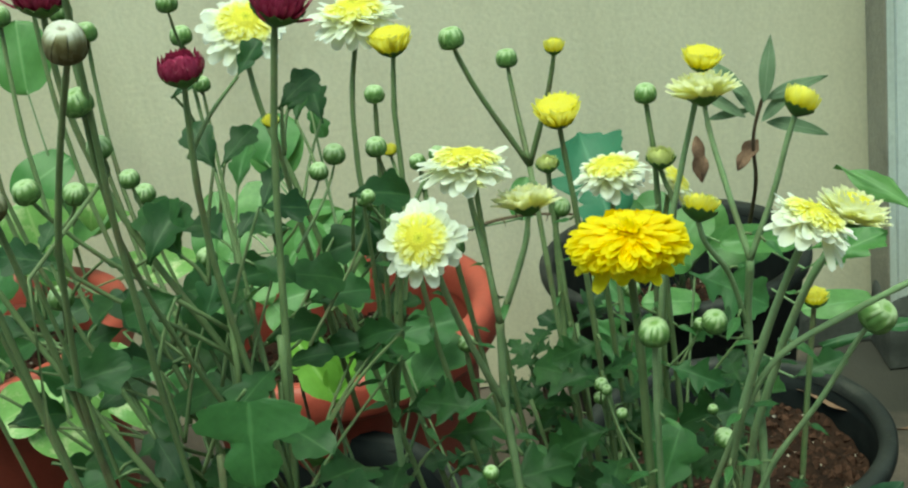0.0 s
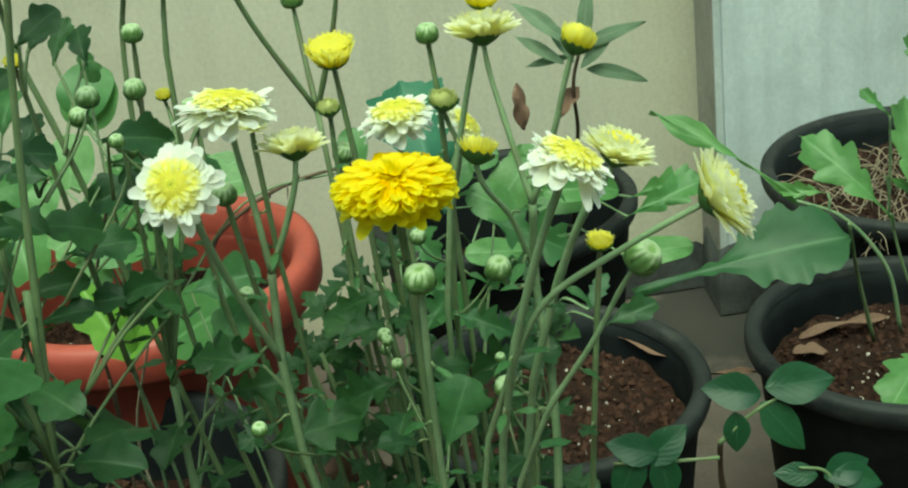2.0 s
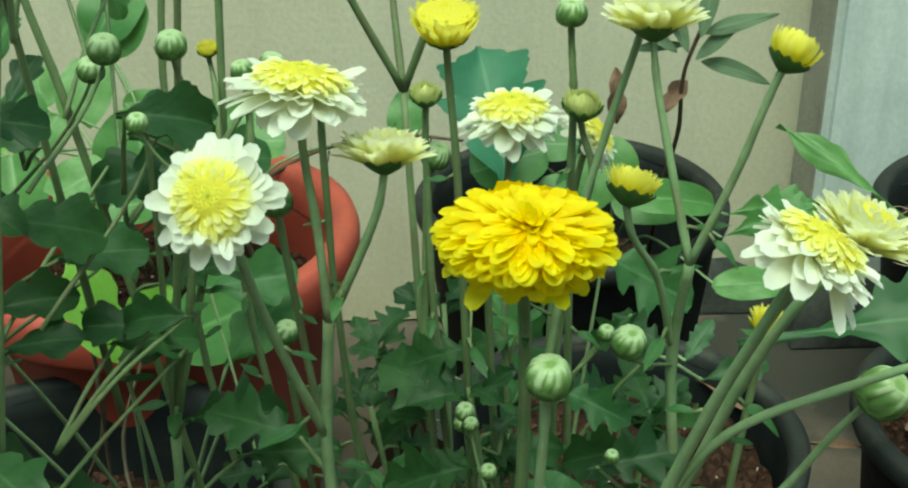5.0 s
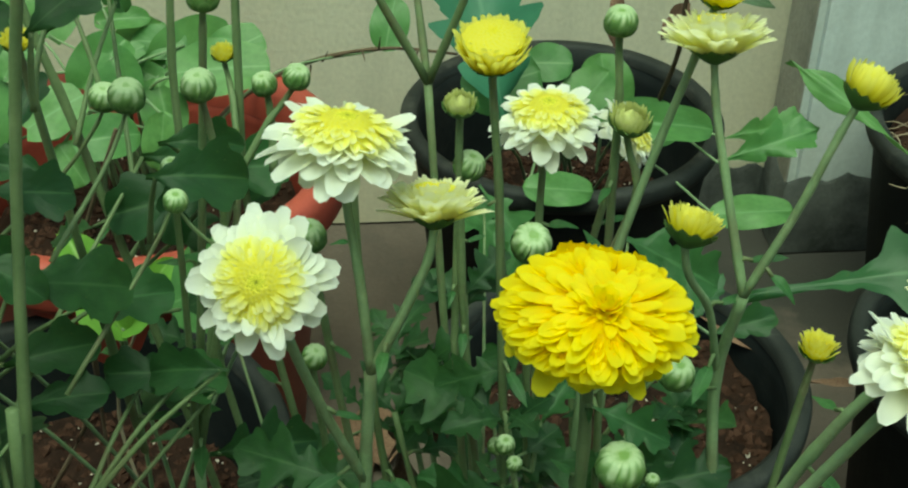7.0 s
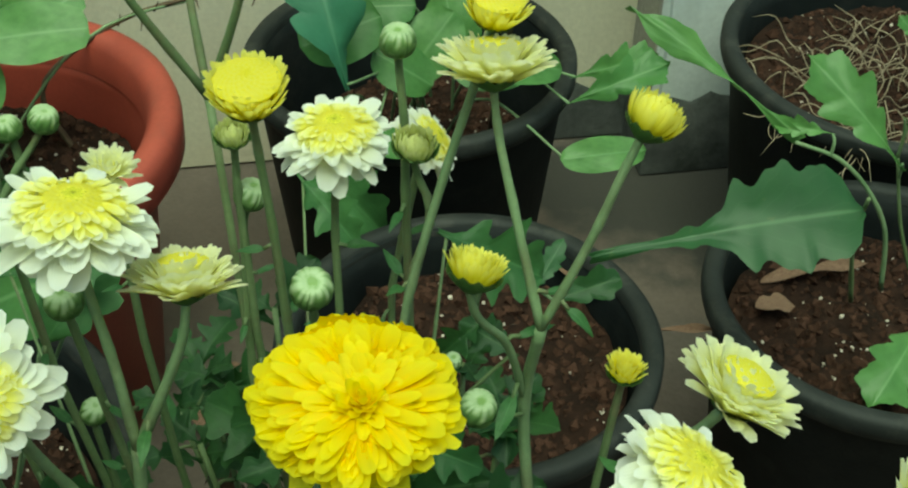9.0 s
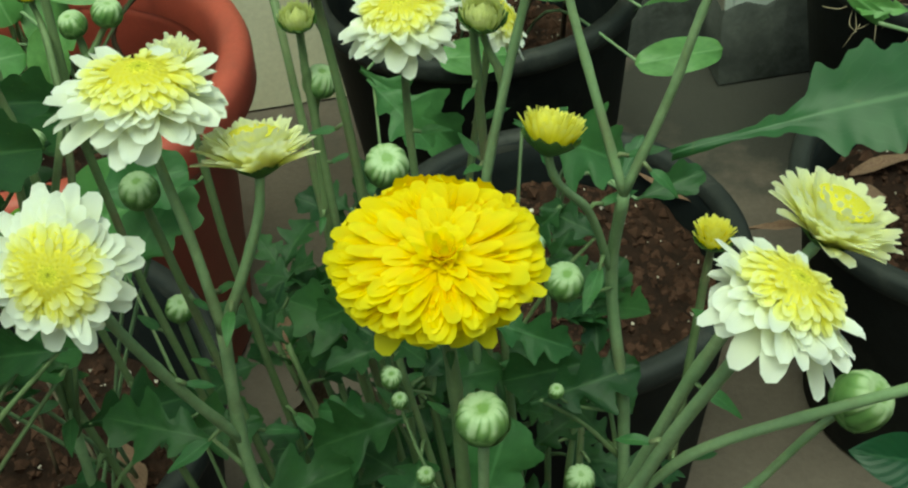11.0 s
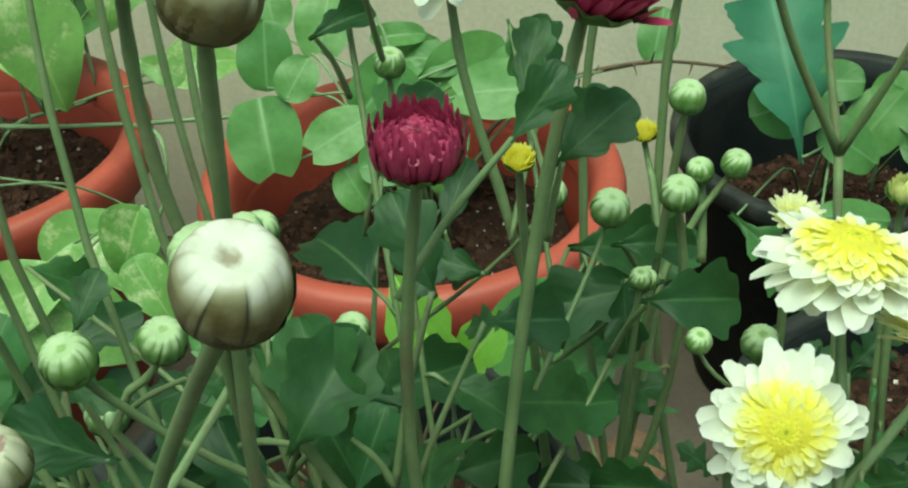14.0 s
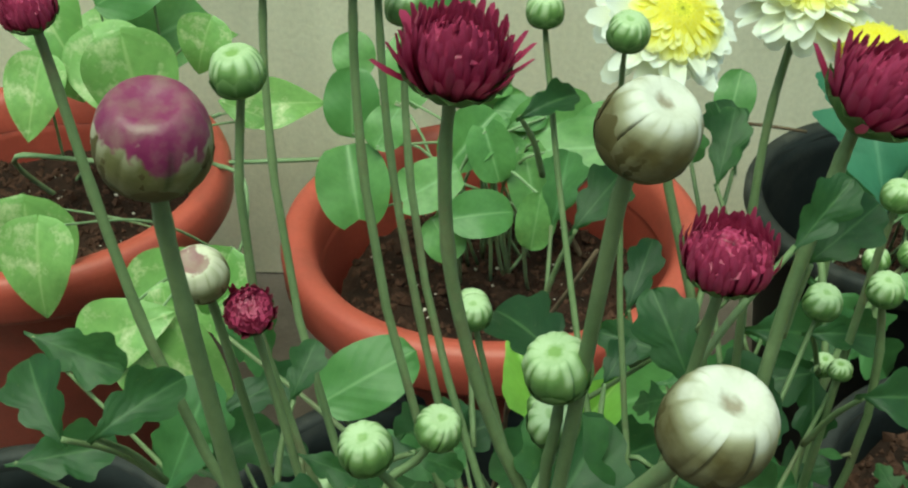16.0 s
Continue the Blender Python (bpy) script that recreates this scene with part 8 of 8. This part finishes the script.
leaf(wall_plant, 'lettuce', (0.251, 0.678, 0.319), (0.334, 0.682, 0.335), (-0.03, -0.97, 0.85), 0.80)
stem(wall_plant, ((0.105, 0.847, 0.155), (0.173, 0.761, 0.307), (0.255, 0.678, 0.320)), 0.0016, 0.0011, M_STEMP, 'leaf_stalk')
leaf(wall_plant, 'round', (0.061, 0.622, 0.308), (0.124, 0.618, 0.305), (-0.03, -0.97, 0.85), 0.60)
stem(wall_plant, ((0.124, 0.859, 0.155), (0.097, 0.742, 0.300), (0.064, 0.622, 0.308)), 0.0016, 0.0011, M_STEMP, 'leaf_stalk')
leaf(wall_plant, 'cut', (-0.006, 0.649, 0.291), (0.070, 0.591, 0.237), (-0.09, -0.85, 1.02), 0.80)
stem(wall_plant, ((0.099, 0.807, 0.155), (0.053, 0.725, 0.288), (-0.003, 0.647, 0.289)), 0.0016, 0.0011, M_STEMP, 'leaf_stalk')
leaf(wall_plant, 'round', (0.012, 0.692, 0.364), (0.083, 0.708, 0.380), (0.03, -0.89, 0.98), 0.90)
stem(wall_plant, ((0.150, 0.839, 0.155), (0.089, 0.763, 0.335), (0.015, 0.693, 0.364)), 0.0016, 0.0011, M_STEMP, 'leaf_stalk')
leaf(wall_plant, 'round', (0.076, 0.709, 0.342), (0.128, 0.691, 0.315), (0.03, -0.89, 0.98), 0.90)
stem(wall_plant, ((0.141, 0.865, 0.155), (0.113, 0.785, 0.321), (0.078, 0.708, 0.341)), 0.0016, 0.0011, M_STEMP, 'leaf_stalk')
lance_plant = thing("shrub_seedling", (0.200, 0.800, 0.155), "slender shrub with greyish narrow leaves, some withered", "plant", "potted plants")
stem(lance_plant, ((0.200, 0.800, 0.155), (0.199, 0.720, 0.336), (0.202, 0.680, 0.411), (0.199, 0.660, 0.474), (0.212, 0.660, 0.516)), 0.0026, 0.0016, M_BROWN)
leaf(lance_plant, 'lance', (0.192, 0.648, 0.517), (0.145, 0.672, 0.565), (-0.03, -0.97, 0.85), 1.10)
leaf(lance_plant, 'lance', (0.208, 0.645, 0.509), (0.225, 0.675, 0.572), (-0.03, -0.97, 0.85), 1.10)
leaf(lance_plant, 'lance', (0.211, 0.657, 0.508), (0.280, 0.663, 0.527), (-0.03, -0.97, 0.85), 1.10)
leaf(lance_plant, 'lance', (0.214, 0.665, 0.480), (0.279, 0.655, 0.466), (-0.03, -0.97, 0.85), 1.10)
leaf(lance_plant, 'lance', (0.189, 0.651, 0.494), (0.142, 0.669, 0.527), (-0.03, -0.97, 0.85), 1.10)
leaf(lance_plant, 'lance', (0.197, 0.659, 0.498), (0.149, 0.661, 0.496), (-0.03, -0.97, 0.85), 1.10)
leaf(lance_plant, 'lance', (0.198, 0.647, 0.495), (0.177, 0.673, 0.545), (-0.03, -0.97, 0.85), 1.10)
leaf(lance_plant, 'lance', (0.206, 0.652, 0.486), (0.252, 0.668, 0.522), (-0.03, -0.97, 0.85), 1.10)
leaf(lance_plant, 'dry', (0.139, 0.671, 0.473), (0.141, 0.649, 0.429), (-0.03, -0.97, 0.85), 0.90)
leaf(lance_plant, 'dry', (0.178, 0.653, 0.435), (0.204, 0.667, 0.466), (-0.03, -0.97, 0.85), 0.90)

# thorny twig against the wall
twig = thing("thorny_twig", (-0.200, 0.720, 0.250), "dark thorny bare twig arching over the pots", "plant", "potted plants")
stem(twig, ((-0.200, 0.720, 0.250), (-0.226, 0.760, 0.296), (-0.176, 0.800, 0.327), (-0.098, 0.820, 0.346), (-0.053, 0.830, 0.345), (0.016, 0.840, 0.332)), 0.0028, 0.0014, M_BROWN)
stem(twig, ((-0.172, 0.815, 0.321), (-0.169, 0.810, 0.315), (-0.168, 0.805, 0.312)), 0.0011, 0.0003, M_BROWN)
stem(twig, ((-0.132, 0.815, 0.336), (-0.133, 0.810, 0.329), (-0.134, 0.805, 0.325)), 0.0011, 0.0003, M_BROWN)
stem(twig, ((-0.120, 0.815, 0.340), (-0.116, 0.810, 0.349), (-0.114, 0.805, 0.356)), 0.0011, 0.0003, M_BROWN)
stem(twig, ((-0.081, 0.815, 0.352), (-0.079, 0.810, 0.347), (-0.078, 0.805, 0.344)), 0.0011, 0.0003, M_BROWN)
stem(twig, ((-0.064, 0.815, 0.352), (-0.063, 0.810, 0.362), (-0.062, 0.805, 0.370)), 0.0011, 0.0003, M_BROWN)
stem(twig, ((-0.025, 0.815, 0.350), (-0.027, 0.810, 0.345), (-0.029, 0.805, 0.343)), 0.0011, 0.0003, M_BROWN)
stem(twig, ((-0.155, 0.815, 0.327), (-0.152, 0.810, 0.337), (-0.150, 0.805, 0.345)), 0.0011, 0.0003, M_BROWN)

# weed in the pot beside the chrysanthemums
thistle = thing("sow_thistle", (0.120, 0.430, 0.200), "weed with small toothed leaves", "plant", "potted plants")
leaf(thistle, 'mum', (0.161, 0.358, 0.348), (0.210, 0.362, 0.361), (-0.09, -0.85, 1.02), 0.70)
stem(thistle, ((0.119, 0.455, 0.200), (0.139, 0.401, 0.342), (0.163, 0.358, 0.348)), 0.0016, 0.0011, M_STEMP, 'leaf_stalk')
leaf(thistle, 'jag', (0.147, 0.351, 0.369), (0.169, 0.369, 0.395), (-0.09, -0.85, 1.02), 1.20)
stem(thistle, ((0.121, 0.464, 0.200), (0.133, 0.403, 0.356), (0.147, 0.351, 0.370)), 0.0016, 0.0011, M_STEMP, 'leaf_stalk')

# seedlings in the bare pot
seedling = thing("toothed_seedling", (0.475, 0.440, 0.233), "seedlings with long light green jagged leaves", "plant", "potted plants")
leaf(seedling, 'oak', (0.196, 0.388, 0.358), (0.382, 0.365, 0.408), (0.0, -0.6, 1.0), 1.0)
stem(seedling, ((0.439, 0.440, 0.236), (0.413, 0.420, 0.326), (0.384, 0.367, 0.406)), 0.0020, 0.0014, M_STEM)
leaf(seedling, 'winged', (0.377, 0.470, 0.385), (0.256, 0.530, 0.481), (0.0, -0.6, 1.0), 0.52)
stem(seedling, ((0.470, 0.450, 0.236), (0.453, 0.450, 0.312), (0.408, 0.460, 0.370), (0.369, 0.460, 0.390)), 0.0020, 0.0015, M_STEMP)
stem(seedling, ((0.500, 0.455, 0.236), (0.476, 0.460, 0.298), (0.463, 0.470, 0.359)), 0.0016, 0.0012, M_STEM)
stem(seedling, ((0.515, 0.450, 0.236), (0.486, 0.455, 0.300), (0.481, 0.460, 0.362)), 0.0017, 0.0013, M_BROWN)
stem(seedling, ((0.478, 0.400, 0.240), (0.481, 0.400, 0.262), (0.469, 0.390, 0.263)), 0.0016, 0.0012, M_STEMP)
leaf(seedling, 'lettuce', (0.457, 0.447, 0.364), (0.390, 0.493, 0.445), (-0.05, -0.96, 0.86), 0.85)
stem(seedling, ((0.467, 0.467, 0.341), (0.461, 0.458, 0.361), (0.454, 0.449, 0.367)), 0.0014, 0.0010, M_STEMP, 'leaf_stalk')
leaf(seedling, 'lettuce', (0.472, 0.435, 0.368), (0.488, 0.485, 0.472), (-0.05, -0.96, 0.86), 0.60)
stem(seedling, ((0.482, 0.459, 0.343), (0.478, 0.448, 0.365), (0.473, 0.437, 0.372)), 0.0014, 0.0010, M_STEMP, 'leaf_stalk')
leaf(seedling, 'lettuce', (0.455, 0.453, 0.464), (0.431, 0.467, 0.490), (-0.05, -0.96, 0.86), 0.60)
stem(seedling, ((0.463, 0.470, 0.359), (0.459, 0.462, 0.429), (0.454, 0.453, 0.465)), 0.0014, 0.0010, M_STEMP, 'leaf_stalk')
leaf(seedling, 'lettuce', (0.486, 0.447, 0.488), (0.482, 0.473, 0.538), (-0.05, -0.96, 0.86), 0.80)
stem(seedling, ((0.481, 0.460, 0.362), (0.483, 0.454, 0.445), (0.486, 0.448, 0.490)), 0.0014, 0.0010, M_STEMP, 'leaf_stalk')
leaf(seedling, 'lettuce', (0.403, 0.466, 0.390), (0.357, 0.474, 0.400), (-0.05, -0.96, 0.86), 0.60)
stem(seedling, ((0.400, 0.460, 0.374), (0.401, 0.462, 0.388), (0.401, 0.466, 0.390)), 0.0014, 0.0010, M_STEMP, 'leaf_stalk')
leaf(seedling, 'lettuce', (0.456, 0.467, 0.400), (0.490, 0.453, 0.378), (-0.05, -0.96, 0.86), 0.60)
stem(seedling, ((0.463, 0.470, 0.359), (0.460, 0.467, 0.388), (0.457, 0.466, 0.399)), 0.0014, 0.0010, M_STEMP, 'leaf_stalk')
leaf(seedling, 'lettuce', (0.477, 0.394, 0.258), (0.411, 0.321, 0.252), (0.0, -0.5, 1.0), 1.0)

# rose bush
rose = thing("rose_bush", (0.305, 0.000, 0.205), "small rose bush with dark green compound leaves", "plant", "potted plants")
stem(rose, ((0.300, 0.000, 0.205), (0.203, 0.027, 0.298), (0.173, 0.027, 0.418), (0.167, 0.005, 0.464)), 0.0022, 0.0016, M_BROWN)
stem(rose, ((0.166, 0.004, 0.462), (0.181, 0.008, 0.472), (0.194, 0.010, 0.479), (0.207, 0.011, 0.484)), 0.0013, 0.0009, M_STEM)
stem(rose, ((0.165, 0.000, 0.455), (0.150, 0.002, 0.455), (0.128, 0.004, 0.456), (0.103, 0.006, 0.458)), 0.0013, 0.0009, M_STEM)
stem(rose, ((0.320, 0.010, 0.205), (0.231, -0.016, 0.431), (0.225, -0.010, 0.441), (0.210, -0.008, 0.445)), 0.0013, 0.0009, M_STEM)
leaf(rose, 'rose', (0.194, 0.013, 0.485), (0.161, 0.019, 0.493), (-0.05, -0.97, 0.85), 1.00)
leaf(rose, 'rose', (0.198, 0.014, 0.489), (0.239, 0.012, 0.490), (-0.05, -0.97, 0.85), 1.00)
leaf(rose, 'rose', (0.194, 0.011, 0.481), (0.216, -0.004, 0.454), (-0.05, -0.97, 0.85), 1.00)
leaf(rose, 'rose', (0.178, 0.010, 0.478), (0.176, 0.000, 0.456), (-0.05, -0.97, 0.85), 1.00)
leaf(rose, 'rose', (0.122, 0.004, 0.456), (0.149, 0.011, 0.474), (-0.05, -0.97, 0.85), 1.00)
leaf(rose, 'rose', (0.119, 0.008, 0.463), (0.101, -0.004, 0.435), (-0.05, -0.97, 0.85), 1.00)
leaf(rose, 'rose', (0.131, 0.005, 0.460), (0.133, -0.007, 0.434), (-0.05, -0.97, 0.85), 1.00)
leaf(rose, 'rose', (0.130, 0.005, 0.460), (0.100, 0.012, 0.469), (-0.05, -0.97, 0.85), 1.00)
leaf(rose, 'rose', (0.220, -0.011, 0.440), (0.195, -0.007, 0.443), (-0.05, -0.97, 0.85), 1.00)
leaf(rose, 'rose', (0.224, -0.012, 0.438), (0.252, -0.010, 0.445), (-0.05, -0.97, 0.85), 1.00)
leaf(rose, 'rose', (0.231, -0.011, 0.441), (0.257, -0.018, 0.431), (-0.05, -0.97, 0.85), 1.00)

# dry leaves lying on the soil, and dry roots
fallen_leaf((0.203, 0.532, 0.222), (0.257, 0.470, 0.222), 0.50, "curled pinkish-brown dry leaf on the soil")
fallen_leaf((0.474, 0.488, 0.223), (0.380, 0.488, 0.223), 0.40, "curled brown dry leaf on the soil")
fallen_leaf((0.362, 0.452, 0.222), (0.398, 0.454, 0.222), 1.40, "crumpled dry leaf on the soil")
fallen_leaf((-0.230, 0.364, 0.174), (-0.214, 0.317, 0.174), 1.00, "brown dry leaf on the soil")
fallen_leaf((-0.121, 0.642, 0.012), (-0.088, 0.568, 0.012), 1.30, "pinkish-brown fallen leaf on the floor")
fallen_leaf((-0.082, 0.661, 0.012), (-0.073, 0.577, 0.012), 1.50, "pinkish-brown fallen leaf on the floor")
fallen_leaf((0.263, 0.438, 0.220), (0.335, 0.432, 0.220), 0.25, "thin dry straw on the soil")
dry_roots((0.575, 0.700), 0.12, 0.248)
